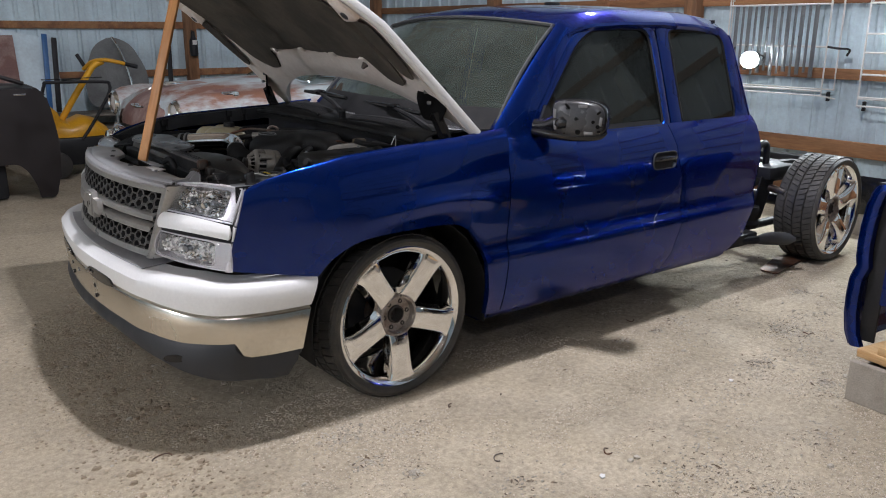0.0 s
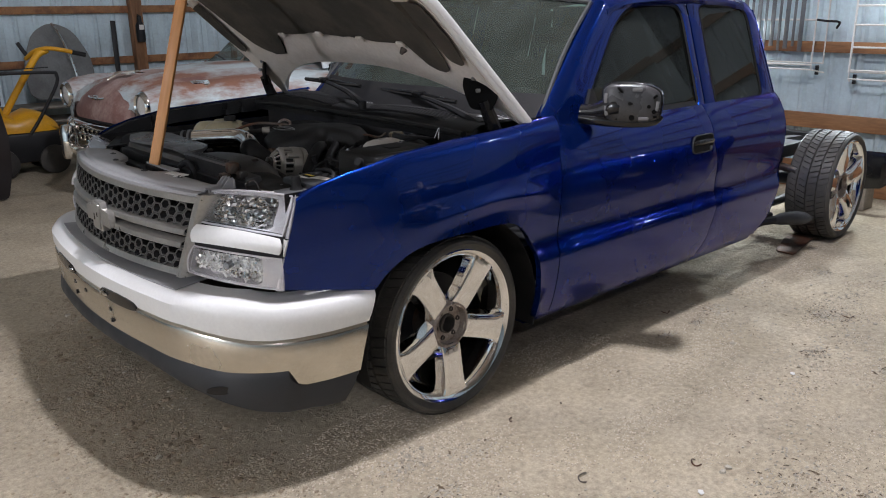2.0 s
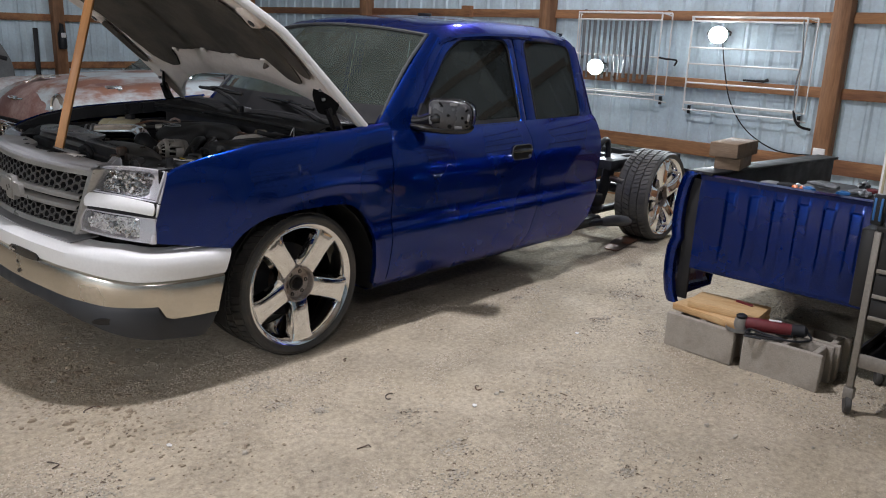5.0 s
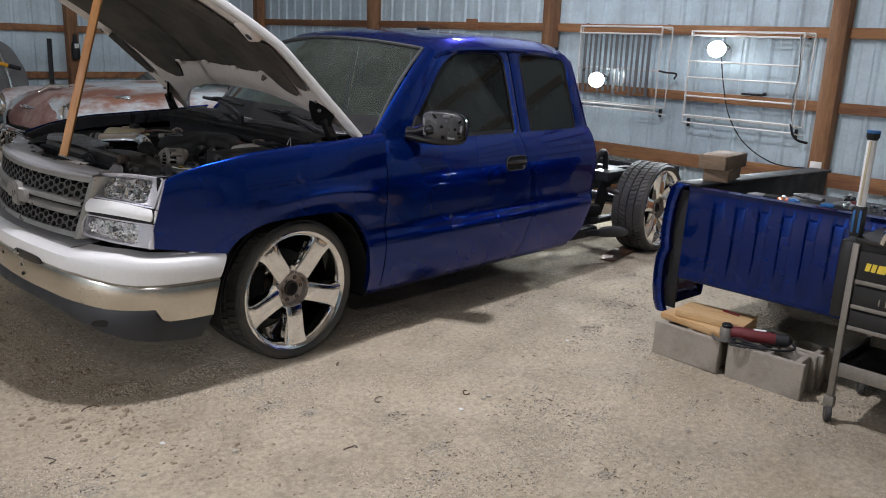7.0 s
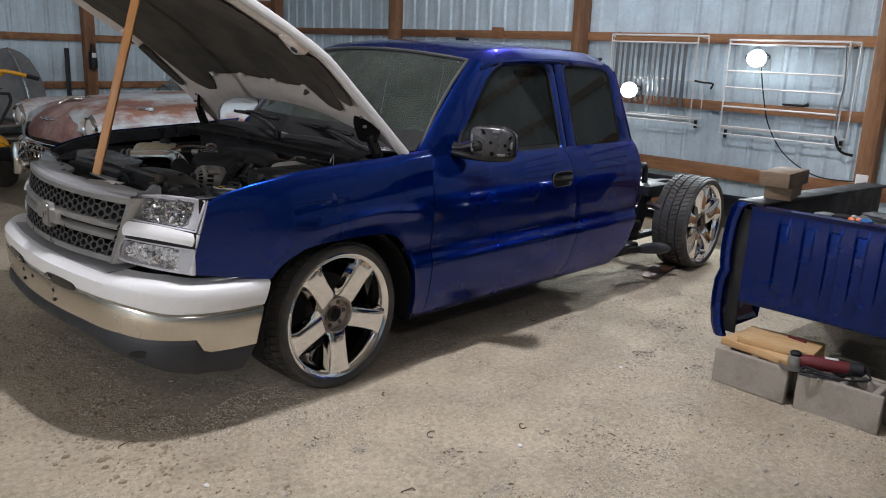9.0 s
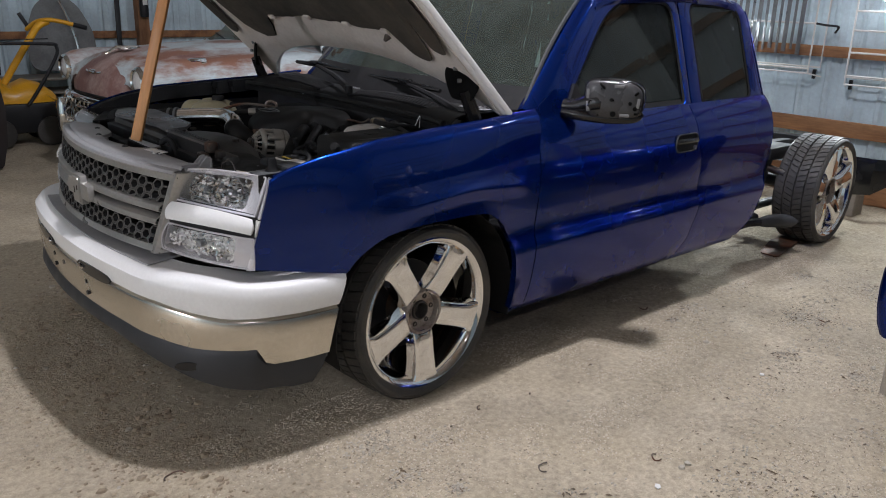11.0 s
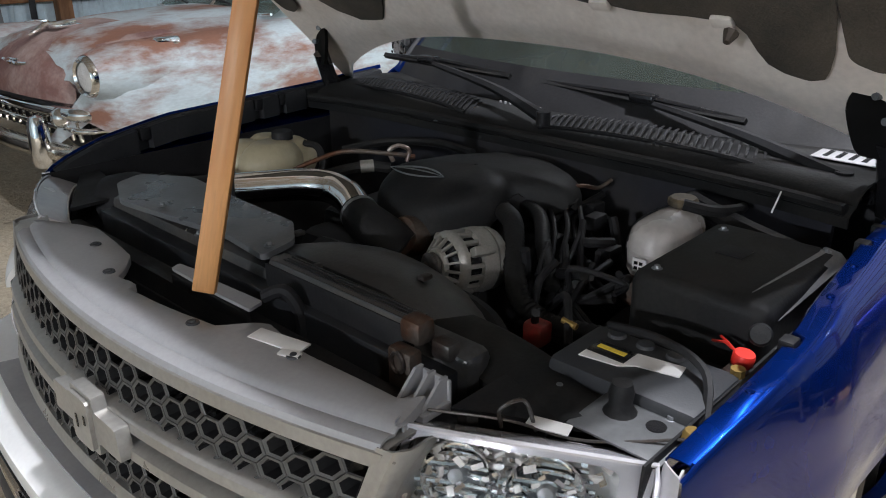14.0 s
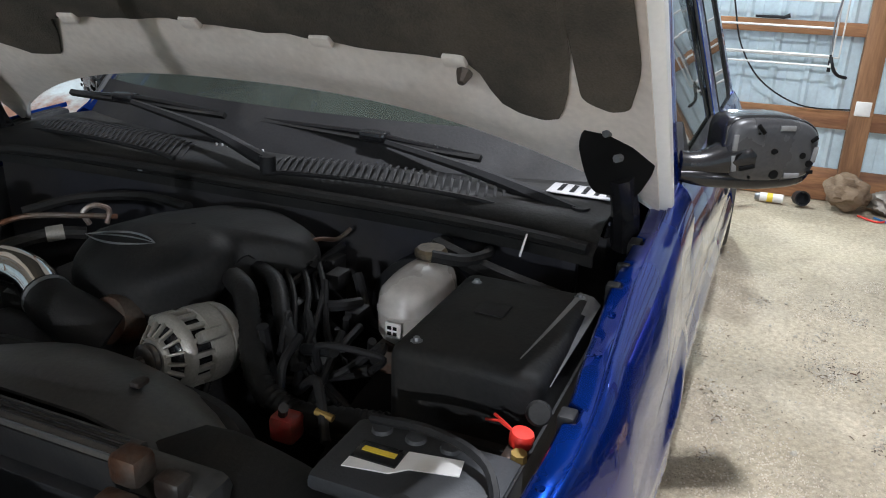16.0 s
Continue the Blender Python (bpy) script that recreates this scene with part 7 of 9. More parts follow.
part("paper_scrap", slab([(-0.41, -0.735), (-0.395, -0.76), (-0.40, -0.79), (-0.425, -0.775), (-0.43, -0.75)], 0.002, m=pose(0, 0, 1.03, 6, -5, 0)), PRIMER, bat, "crumpled grey scrap")
part("jump_post_cover", box(-0.385, -0.345, -0.51, -0.465, 0.90, 0.945, 0.008, m=pose(0, 0, 0)), material("dusty_red_plastic", (0.38, 0.03, 0.025), 0.5, 0, 0.2, 9, 60, 0.05, second=(0.2, 0.05, 0.04), mix_scale=14), truck, "red plastic power post cover")

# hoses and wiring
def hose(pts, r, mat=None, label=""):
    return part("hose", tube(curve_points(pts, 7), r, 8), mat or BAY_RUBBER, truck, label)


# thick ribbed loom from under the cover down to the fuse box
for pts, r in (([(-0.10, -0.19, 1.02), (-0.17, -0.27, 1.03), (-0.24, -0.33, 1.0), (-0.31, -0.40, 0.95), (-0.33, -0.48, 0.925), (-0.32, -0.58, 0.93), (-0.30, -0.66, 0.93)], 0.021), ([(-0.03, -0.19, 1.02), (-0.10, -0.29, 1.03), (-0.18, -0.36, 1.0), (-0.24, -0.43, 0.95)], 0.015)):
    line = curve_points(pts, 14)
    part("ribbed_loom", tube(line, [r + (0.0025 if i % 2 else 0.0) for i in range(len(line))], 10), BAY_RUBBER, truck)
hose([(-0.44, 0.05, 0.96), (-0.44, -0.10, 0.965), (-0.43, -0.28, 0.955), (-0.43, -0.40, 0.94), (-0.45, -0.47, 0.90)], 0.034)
hose([(0.12, 0.10, 1.06), (0.16, 0.28, 1.05), (0.10, 0.42, 1.04), (0.0, 0.50, 1.02)], 0.012)
hose([(-0.24, 0.41, 1.03), (-0.196, 0.381, 1.05), (-0.129, 0.332, 1.072), (-0.065, 0.230, 1.072), (-0.01, 0.19, 1.06)], 0.0065, DARK_STEEL)
hose([(-0.055, 0.225, 1.05), (-0.062, 0.232, 1.078), (-0.045, 0.215, 1.092), (-0.025, 0.196, 1.08), (-0.03, 0.20, 1.05)], 0.006, HUB_FACE)
hose([(-0.25, 0.34, 1.02), (-0.18, 0.30, 1.035), (-0.12, 0.253, 1.045), (-0.08, 0.21, 1.04)], 0.014)
part("line_fitting", tube([(-0.135, 0.265, 1.044), (-0.108, 0.243, 1.046)], 0.017, 12), ALLOY, truck)
hose([(0.02, -0.245, 1.045), (0.07, -0.275, 1.06), (0.13, -0.29, 1.045), (0.164, -0.304, 1.06)], 0.005, DARK_STEEL)
hose([(0.18, -0.62, 1.06), (0.10, -0.64, 1.08), (0.03, -0.62, 1.09), (0.0, -0.57, 1.10)], 0.012)
hose([(0.19, -0.52, 1.05), (0.12, -0.54, 1.07), (0.06, -0.68, 1.06), (0.05, -0.80, 1.04)], 0.020)
rng = random.Random(7)
for k in range(16):
    x, y = rng.uniform(-0.28, 0.12), rng.uniform(-0.50, -0.27)
    pts = [(x, y, rng.uniform(0.90, 1.03))]
    for q in range(3):
        x, y = x + rng.uniform(-0.10, 0.10), max(-0.60, y + rng.uniform(-0.10, 0.06))
        pts.append((x, y, rng.uniform(0.90, 1.03)))
    hose(pts, rng.choice((0.006, 0.008, 0.011)), BLACK_PLASTIC if k % 4 else DUSTY_BLACK)
for x, y, z in ((0.03, -0.35, 1.0), (-0.05, -0.44, 0.97), (0.10, -0.30, 1.0), (-0.20, -0.46, 0.94), (0.05, -0.25, 1.01), (-0.10, -0.33, 0.98)):
    part("connector", box(x - 0.025, x + 0.025, y - 0.016, y + 0.016, z - 0.015, z + 0.018, 0.004, m=pose(0, 0, 0)), BLACK_PLASTIC, truck)
part("fuel_rail", tube([(-0.10, -0.285, 1.0), (0.16, -0.285, 1.02)], 0.009, 8), BLACK_PLASTIC, truck)
part("brass_fitting", tube([(-0.385, -0.585, 0.975), (-0.385, -0.555, 0.98)], 0.006, 8), BRASS, truck)
part("bay_wire_ties", tube(curve_points([(0.10, -0.71, 1.09), (0.12, -0.715, 1.13), (0.13, -0.70, 1.08)], 4), 0.0018, 5), WHITE_LABEL, truck)

# bolts, clips and worn tabs on the flat tops of the bay
for x, y, z in ((-0.70, 0.10, 1.059), (-0.66, 0.32, 1.059), (-0.64, -0.05, 1.059), (0.20, 0.62, 1.108), (0.19, 0.30, 1.108), (0.20, 0.05, 1.108), (0.20, -0.30, 1.108), (0.20, -0.55, 1.108), (-0.30, -0.68, 1.088), (-0.03, -0.86, 1.088), (-0.05, -0.68, 1.088), (-0.60, -0.70, 1.0015), (-0.57, -0.86, 1.0065)):
    part("bay_bolt", lathe([(0.0, 0.006), (0.005, 0.006), (0.006, 0.001), (0.010, 0.0), (0.010, -0.002)], pose(x, y, z), 8), GALV, truck)
for x, y, z, a in ((-0.55, 0.30, 0.985, 20), (-0.50, 0.18, 0.99, 70), (-0.36, 0.42, 1.0, 40)):
    part("wire_clip", tube(curve_points([(x - 0.012, y, z), (x, y + 0.012, z + 0.02), (x + 0.014, y - 0.006, z + 0.012), (x + 0.02, y + 0.01, z)], 4), 0.0035, 6), ALLOY, truck)
for k in range(3):
    pts = [(-0.02 + 0.03 * k, -0.26 - 0.02 * k, 1.02), (-0.10 + 0.02 * k, -0.33 - 0.02 * k, 1.01), (-0.20, -0.40 - 0.015 * k, 0.95), (-0.26, -0.50 - 0.02 * k, 0.91)]
    line = curve_points(pts, 9)
    part("ribbed_conduit", tube(line, [0.0055 + (0.0008 if i % 2 else 0.0) for i in range(len(line))], 8), BLACK_PLASTIC, truck)

# ---- bare rear frame ----
for s in (1, -1):
    pts = [(-0.62, 0.36), (1.0, 0.34), (2.4, 0.34), (2.80, 0.38), (3.10, 0.50), (3.40, 0.57), (3.90, 0.57), (4.15, 0.52), (4.75, 0.50)]
    line = curve_points([(x, s * 0.43, z) for x, z in pts], 5)
    rows = [[(p.x, p.y - 0.035, p.z - 0.07), (p.x, p.y + 0.035, p.z - 0.07), (p.x, p.y + 0.035, p.z + 0.07), (p.x, p.y - 0.035, p.z + 0.07)] for p in line]
    part("frame_rail", sheet(rows, True), FRAME_BLACK, truck, "black painted frame rail")
    # upright shock hoops and bag bracket
    part("shock_hoop", tube(curve_points([(3.20, s * 0.50, 0.52), (3.24, s * 0.50, 0.70), (3.32, s * 0.50, 0.80), (3.40, s * 0.50, 0.79), (3.42, s * 0.50, 0.60)], 6), 0.024, 10), FRAME_BLACK, truck)
    part("bag_bracket", box(3.24, 3.56, s * 0.58 - 0.07, s * 0.58 + 0.07, 0.585, 0.665, 0.008), FRAME_BLACK, truck)
    part("bag_gusset", slab([(3.14, 0.30), (3.26, 0.30), (3.40, 0.60), (3.22, 0.60)], 0.012, m=Matrix.Translation((0, s * 0.60, 0)) @ Matrix(((1, 0, 0, 0), (0, 0, 1, 0), (0, 1, 0, 0), (0, 0, 0, 1)))), FRAME_BLACK, truck)
    part("air_bag", lathe([(0.0, 0.0), (0.07, 0.0), (0.085, 0.03), (0.07, 0.06), (0.085, 0.09), (0.085, 0.12), (0.07, 0.15), (0.0, 0.15)], pose(3.10, s * 0.60, 0.26), 24), BAY_RUBBER, truck, "black rubber air bag")
    part("trailing_arm", tube([(2.35, s * 0.60, 0.27), (3.60, s * 0.62, 0.27)], 0.030, 10), FRAME_BLACK, truck)
    part("arm_end", box(2.62, 2.98, s * 0.72 - 0.05, s * 0.72 + 0.05, 0.20, 0.28, 0.02, m=pose(0, 0, 0)), FRAME_BLACK, truck)
    part("boot_arm", tube([(2.55, s * 0.64, 0.235), (2.95, s * 0.80, 0.235)], 0.028, 8), FRAME_BLACK, truck)
    part("cab_mount", box(2.46, 2.62, min(s * 0.46, s * 0.78), max(s * 0.46, s * 0.78), 0.28, 0.36, 0.01), FRAME_BLACK, truck)
    part("cylinder_end", tube([(3.30, s * 0.62, 0.52), (3.30, s * 0.74, 0.50)], 0.026, 10), HUB_STEEL, truck)
    part("arm_boot", tube(curve_points([(2.92, s * 0.78, 0.23), (3.02, s * 0.86, 0.245), (3.13, s * 0.95, 0.24)], 4), [0.018, 0.030, 0.038, 0.042, 0.044, 0.046, 0.044, 0.036, 0.014], 10), GREY_PLASTIC, truck)
for x, z in ((2.55, 0.34), (3.05, 0.50), (4.05, 0.54), (4.7, 0.50)):
    part("crossmember", box(x - 0.05, x + 0.05, -0.42, 0.42, z - 0.05, z + 0.05, 0.008), FRAME_BLACK, truck)
part("rear_axle", tube([(3.645, -0.80, 0.372), (3.645, -0.15, 0.372), (3.645, 0.15, 0.372), (3.645, 0.80, 0.372)], [0.045, 0.045, 0.05, 0.045], 14), FRAME_BLACK, truck)
dm = bmesh.new()
bmesh.ops.create_uvsphere(dm, u_segments=20, v_segments=12, radius=0.15, matrix=pose(3.645, 0, 0.372) @ Matrix.Diagonal((1.0, 0.8, 1, 1)))
part("differential", dm, FRAME_BLACK, truck)
part("drive_shaft", tube([(1.0, 0, 0.36), (3.5, 0, 0.37)], 0.04, 12), FRAME_BLACK, truck)
part("transmission", box(0.2, 1.1, -0.18, 0.18, 0.25, 0.55, 0.06), DARK_STEEL, truck)
part("front_crossmember", box(-0.35, 0.35, -0.55, 0.55, 0.20, 0.30, 0.03), FRAME_BLACK, truck)


# ---- racks, cords and outlet on the east wall ----
RX1, RX2 = EAST - 0.17, EAST - 0.06


def rack(name, label, y0, y1, z0, z1, rungs, group):
    ob = thing(name, label, "wall rack", pose(0, 0, 0), group)
    for x, d in ((RX1, 0.0), (RX2, 0.05)):
        loop = [(x, y0 - d, z1), (x, y1 + d, z1), (x, y1 + d, z0 + d), (x, y0 - d, z0 + d), (x, y0 - d, z1)]
        part("rack_frame", tube(loop, 0.009, 8), PIPE_WHITE, ob)
    for z in rungs:
        part("rung", tube([(RX1, y0, z), (RX1, y1, z)], 0.008, 8), PIPE_WHITE, ob)
    for y, z in ((y0, z1), (y1, z1), (y0, z0), (y1, z0)):
        part("standoff", tube([(RX1, y, z), (EAST - 0.02, y - 0.05 if y == y0 else y + 0.05, z - 0.03)], 0.007, 6), PIPE_WHITE, ob)
        part("wall_hook", box(EAST - 0.06, EAST - 0.03, y - 0.012, y + 0.012, z - 0.05, z + 0.03, 0.004), FRAME_BLACK, ob)
    return ob


rack_a = rack("wall_rack", "white pipe rack hung with grey steel bars on the barn wall", -0.02, 0.95, 1.04, 1.87, (1.80, 1.08, 1.45), "wall racks")
for k in range(13):
    y = 0.86 - 0.064 * k
    part("hanging_bar", box(RX1 - 0.022, RX1 - 0.012, y - (0.011 if k % 2 else 0.018), y + (0.011 if k % 2 else 0.018), 1.19 + 0.02 * (k % 3), 1.79, 0.002), GALV, rack_a)
part("bar_hook", tube(curve_points([(RX1, -0.03, 1.45), (RX1 - 0.02, -0.12, 1.44), (RX1 + 0.05, -0.19, 1.43), (RX1 + 0.08, -0.16, 1.38)], 4), 0.010, 6), FRAME_BLACK, rack_a)
rack_b = rack("wall_rack", "white pipe rack holding a flood light on the barn wall", -1.40, -0.34, 0.98, 1.84, (1.80, 1.56, 1.41, 1.235, 1.05), "wall racks")
part("rack_bracket", tube(curve_points([(RX1, -1.39, 1.06), (RX1, -1.42, 0.97), (RX1 + 0.04, -1.46, 0.92), (RX1 + 0.10, -1.52, 0.90)], 4), 0.012, 6), FRAME_BLACK, rack_b)
part("rack_chain", tube(curve_points([(RX1 - 0.01, -1.37, 1.82), (RX1 - 0.015, -1.40, 1.5), (RX1 - 0.01, -1.38, 1.25), (RX1, -1.40, 1.06)], 5), 0.007, 5), GALV, rack_b)
pr = part("pry_tool", tube([(EAST - 0.075, -0.86, 1.285), (EAST - 0.075, -1.05, 1.285), (EAST - 0.075, -1.09, 1.30)], [0.009, 0.012, 0.016], 8), FRAME_BLACK)
tagged(pr, "small black hand tool lying on the wall girt", "tool")
cord = part("hanging_cord", tube(curve_points([(4.93, -0.66, 1.62), (4.93, -0.72, 1.35), (4.95, -0.80, 1.08), (4.98, -0.97, 0.84), (5.0, -1.25, 0.69), (5.02, -1.55, 0.68), (5.02, -1.66, 0.70)], 8), 0.006, 6), FRAME_BLACK)
tagged(cord, "black power cord hanging from the flood light", "cable")
outlet = part("power_outlet", box(EAST - 0.185, EAST - 0.165, -1.71, -1.61, 0.66, 0.76, 0.005), WHITE_LABEL)
tagged(outlet, "small white electrical outlet box on the post", "outlet")
beam = part("girt_block", box(EAST - 0.14, EAST - 0.062, 2.55, 2.68, 1.80, 1.93, 0.006), LUMBER)
tagged(beam, "short timber block nailed on the wall girt", "timber")

# ---- tool cart ----
cart = thing("tool_cart", "worn black rolling tool cart with drawers and grey rails", "tool cart", pose(1.45, -3.12, 0))
CD, CW = 0.46, 0.78
for x, y in ((0.0, 0.0), (CD, 0.0), (0.0, -CW), (CD, -CW)):
    leg = part("leg", box(x - 0.014, x + 0.014, y - 0.014, y + 0.014, 0.13, 0.86, 0.003), CART_GREY, cart)
    fork = part("caster", box(x - 0.02, x + 0.02, y - 0.022, y + 0.022, 0.075, 0.13, 0.004), CART_GREY, cart)
    part("caster_wheel", lathe([(0.0, -0.014), (0.040, -0.014), (0.046, -0.008), (0.046, 0.008), (0.040, 0.014), (0.0, 0.014)], pose(x, y, 0.046, 90, 0, 25), 20), RUBBER, fork)
part("drawer_case", box(0.004, CD, -CW, 0.0, 0.46, 0.86, 0.006), CART_BLACK, cart)
for z0, z1 in ((0.69, 0.83), (0.575, 0.675), (0.475, 0.56)):
    d = part("drawer", box(-0.014, 0.002, -CW + 0.03, -0.022, z0, z1, 0.004), CART_BLACK, cart)
    part("drawer_rail", box(-0.020, -0.013, -CW + 0.03, -0.022, z0 - 0.006, z0 + 0.012, 0.002), CART_GREY, d)
# the maker's yellow mark: plain bars
for k, w in enumerate((0.019, 0.018, 0.024, 0.010, 0.018, 0.010, 0.019, 0.016)):
    mark = slab([(0.0, 0.0), (w, 0.0), (w + 0.006, 0.036), (0.006, 0.036)], 0.002, m=Matrix.Translation((-0.0145, -0.052 - 0.0245 * k, 0.748)) @ Matrix(((0, 0, -1, 0), (-1, 0, 0, 0), (0, 1, 0, 0), (0, 0, 0, 1))))
    part("mark_bar", mark, YELLOW_LABEL, cart)
for k, w in enumerate((0.006, 0.014, 0.010, 0.012)):
    part("mark_bar", box(-0.017, -0.0145, -0.13 - 0.027 * k - w, -0.13 - 0.027 * k, 0.605, 0.635, 0.001), CART_GREY, cart)
part("bottom_tray", box(0.0, CD, -CW, 0.0, 0.235, 0.262, 0.004), CART_BLACK, cart)
for y in (0.0, -CW):
    part("tray_lip", box(0.0, CD, y - 0.006, y + 0.006, 0.262, 0.31, 0.002), CART_BLACK, cart)
part("tray_lip", box(-0.006, 0.006, -CW, 0.0, 0.235, 0.30, 0.002), CART_GREY, cart)
part("top_tray", box(-0.01, CD + 0.01, -CW - 0.01, 0.01, 0.86, 0.885, 0.006), CART_BLACK, cart)
part("side_bin", box(0.02, 0.36, 0.012, 0.075, 0.50, 0.86, 0.008), CART_BLACK, cart)
part("push_handle", tube(curve_points([(-0.005, -0.10, 0.88), (-0.03, -0.13, 0.945), (-0.03, -0.22, 0.955), (-0.03, -0.40, 0.955), (-0.005, -0.46, 0.88)], 6), 0.013, 10), CHROME, cart)

wand = thing("work_light_wand", "slim upright work light with blue cap on the cart", "work light", pose(1.475, -3.10, 0.885))
part("wand_base", box(-0.028, 0.028, -0.024, 0.024, 0.0, 0.135, 0.008), FRAME_BLACK, wand)
part("wand_stripe", box(-0.031, 0.0, -0.018, -0.008, 0.02, 0.12, 0.002), TOOL_BLUE, wand)
part("wand_stripe", box(-0.031, 0.0, 0.008, 0.018, 0.02, 0.12, 0.002), TOOL_BLUE, wand)
part("wand_tube", tube([(0, 0, 0.135), (0, 0, 0.43)], 0.019, 16), REFLECTOR, wand, "clear tube with yellowish led strip")
part("wand_led_strip", box(-0.0225, -0.018, -0.005, 0.005, 0.14, 0.42, 0.001), CREAM_PLASTIC, wand)
part("wand_cap", tube([(0, 0, 0.425), (0, 0, 0.438), (0, 0, 0.455)], [0.021, 0.027, 0.027], 16), FRAME_BLACK, wand)
part("wand_ring", tube([(0, 0, 0.455), (0, 0, 0.466)], 0.0275, 16), TOOL_BLUE, wand, "blue top ring")


def rag(name, x, y, z, r, seed, mat, label, category, squash=0.45):
    bm = bmesh.new()
    bmesh.ops.create_icosphere(bm, subdivisions=4, radius=1)
    for v in bm.verts:
        n = noise.noise(v.co * 1.7 + Vector((seed, 0, 0))) * 0.35 + noise.noise(v.co * 4.5 + Vector((0, seed, 0))) * 0.16
        v.co *= 1 + n
        v.co.z *= squash
    lo = min(v.co.z for v in bm.verts)
    for v in bm.verts:
        v.co = v.co * r + Vector((0, 0, -lo * r))
    ob = part(name, bm, mat)
    ob.location = (x, y, z)
    return tagged(ob, label, category)


rag("rag", 1.60, -3.30, 0.885, 0.10, 3, RAG, "crumpled white shop rag on the cart", "rag")
rag("plastic_bag", 1.72, -3.42, 0.885, 0.12, 9, RAG, "crumpled clear plastic bag on the cart", "bag", 0.6)
cup = thing("tumbler", "black insulated tumbler with steel rim on the cart", "cup", pose(1.80, -3.22, 0.885))
part("cup_body", lathe([(0.0, 0.0), (0.036, 0.0), (0.045, 0.11), (0.045, 0.125), (0.0, 0.125)], None, 24), FRAME_BLACK, cup)
part("cup_rim", lathe([(0.0465, 0.108), (0.0475, 0.12), (0.0465, 0.134), (0.040, 0.134)], None, 24), CHROME, cup)
tagged(part("paper_box", box(1.56, 1.66, -3.50, -3.40, 0.885, 0.935, 0.003), TOOL_BLUE), "small blue and white cardboard box on the cart", "box")

# ---- tools on a case in the bed ----
case = part("tool_case", box(1.83, 2.40, -3.30, -2.52, 0.410, 0.893, 0.012), FRAME_BLACK)
tagged(case, "large black plastic tool case standing in the bed", "tool case")
TOOLS = [(1.90, -2.60, 20, ORANGE, 0.15), (1.93, -2.66, 60, TOOL_BLUE, 0.14), (1.98, -2.56, 100, FRAME_BLACK, 0.18), (1.95, -2.78, -30, TOOL_BLUE, 0.12), (2.02, -2.88, 15, GALV, 0.16), (2.12, -2.72, 75, GALV, 0.18), (2.18, -2.90, 130, TOOL_RED, 0.15), (2.25, -2.80, 10, FRAME_BLACK, 0.2)]


def hand_tool(x, y, turn, mat, length):
    ob = thing("hand_tool", {ORANGE.name: "orange-handled pliers", TOOL_BLUE.name: "blue-handled pliers", GALV.name: "steel wrench", TOOL_RED.name: "dark red screwdriver"}.get(mat.name, "black-handled screwdriver") + " lying on the tool case", "tool", pose(x, y, 0.905, 0, 0, turn), "hand tools")
    part("handle", tube([(0, 0.008, 0.004), (length * 0.3, 0.022, 0.006), (length * 0.55, 0.004, 0.004)], [0.010, 0.012, 0.008], 8), mat, ob)
    part("handle", tube([(0, -0.008, 0.004), (length * 0.3, -0.022, 0.006), (length * 0.55, -0.004, 0.004)], [0.010, 0.012, 0.008], 8), mat, ob)
    part("jaw", tube([(length * 0.5, 0, 0.004), (length * 0.75, 0.004, 0.006), (length, 0, 0.004)], [0.014, 0.014, 0.005], 8), GALV, ob)
    return ob


for t in TOOLS:
    hand_tool(*t)
for x, y in ((2.10, -2.98), (2.05, -3.05), (2.0, -2.95)):
    so = part("socket", lathe([(0.0, 0.0), (0.020, 0.0), (0.022, 0.01), (0.020, 0.035), (0.012, 0.035), (0.011, 0.01), (0.0, 0.01)], pose(x, y, 0.893), 16), CHROME)
    tagged(so, "chrome socket standing on the tool case", "socket", "sockets")

# ---- angle grinder on the blocks ----
gr = thing("angle_grinder", "dark red and black angle grinder lying on a concrete block", "angle grinder", pose(1.60, -2.525, 0.19, 0, 0, -66))
part("gear_head", lathe([(0.0, 0.0), (0.030, 0.0), (0.036, 0.02), (0.030, 0.055), (0.0, 0.06)], pose(0.0, 0, 0.012), 18), ALLOY, gr)
part("grinder_body", tube([(0.02, 0, 0.045), (0.07, 0, 0.045), (0.15, 0, 0.043), (0.24, 0, 0.042), (0.27, 0, 0.042)], [0.030, 0.033, 0.034, 0.028, 0.020], 16), TOOL_RED, gr)
part("grinder_tail", tube([(0.24, 0, 0.042), (0.30, 0, 0.042), (0.315, 0, 0.042)], [0.030, 0.032, 0.018], 16), FRAME_BLACK, gr)
part("side_handle", tube([(0.0, 0.03, 0.04), (0.0, 0.12, 0.05)], 0.014, 10), FRAME_BLACK, gr)
part("disc_guard", lathe([(0.012, 0.0), (0.058, 0.0), (0.062, 0.006), (0.062, 0.022)], pose(-0.01, 0, 0.002), 24), GALV, gr)
part("gear_cap", lathe([(0.0, 0.0), (0.026, 0.0), (0.028, 0.012), (0.018, 0.020), (0.0, 0.021)], pose(0.0, 0, 0.070), 16), FRAME_BLACK, gr)
part("trigger", box(0.17, 0.25, -0.010, 0.010, 0.004, 0.014, 0.004), FRAME_BLACK, gr)
part("maker_mark", box(0.13, 0.19, -0.012, 0.012, 0.0765, 0.079, 0.001), WHITE_LABEL, gr)
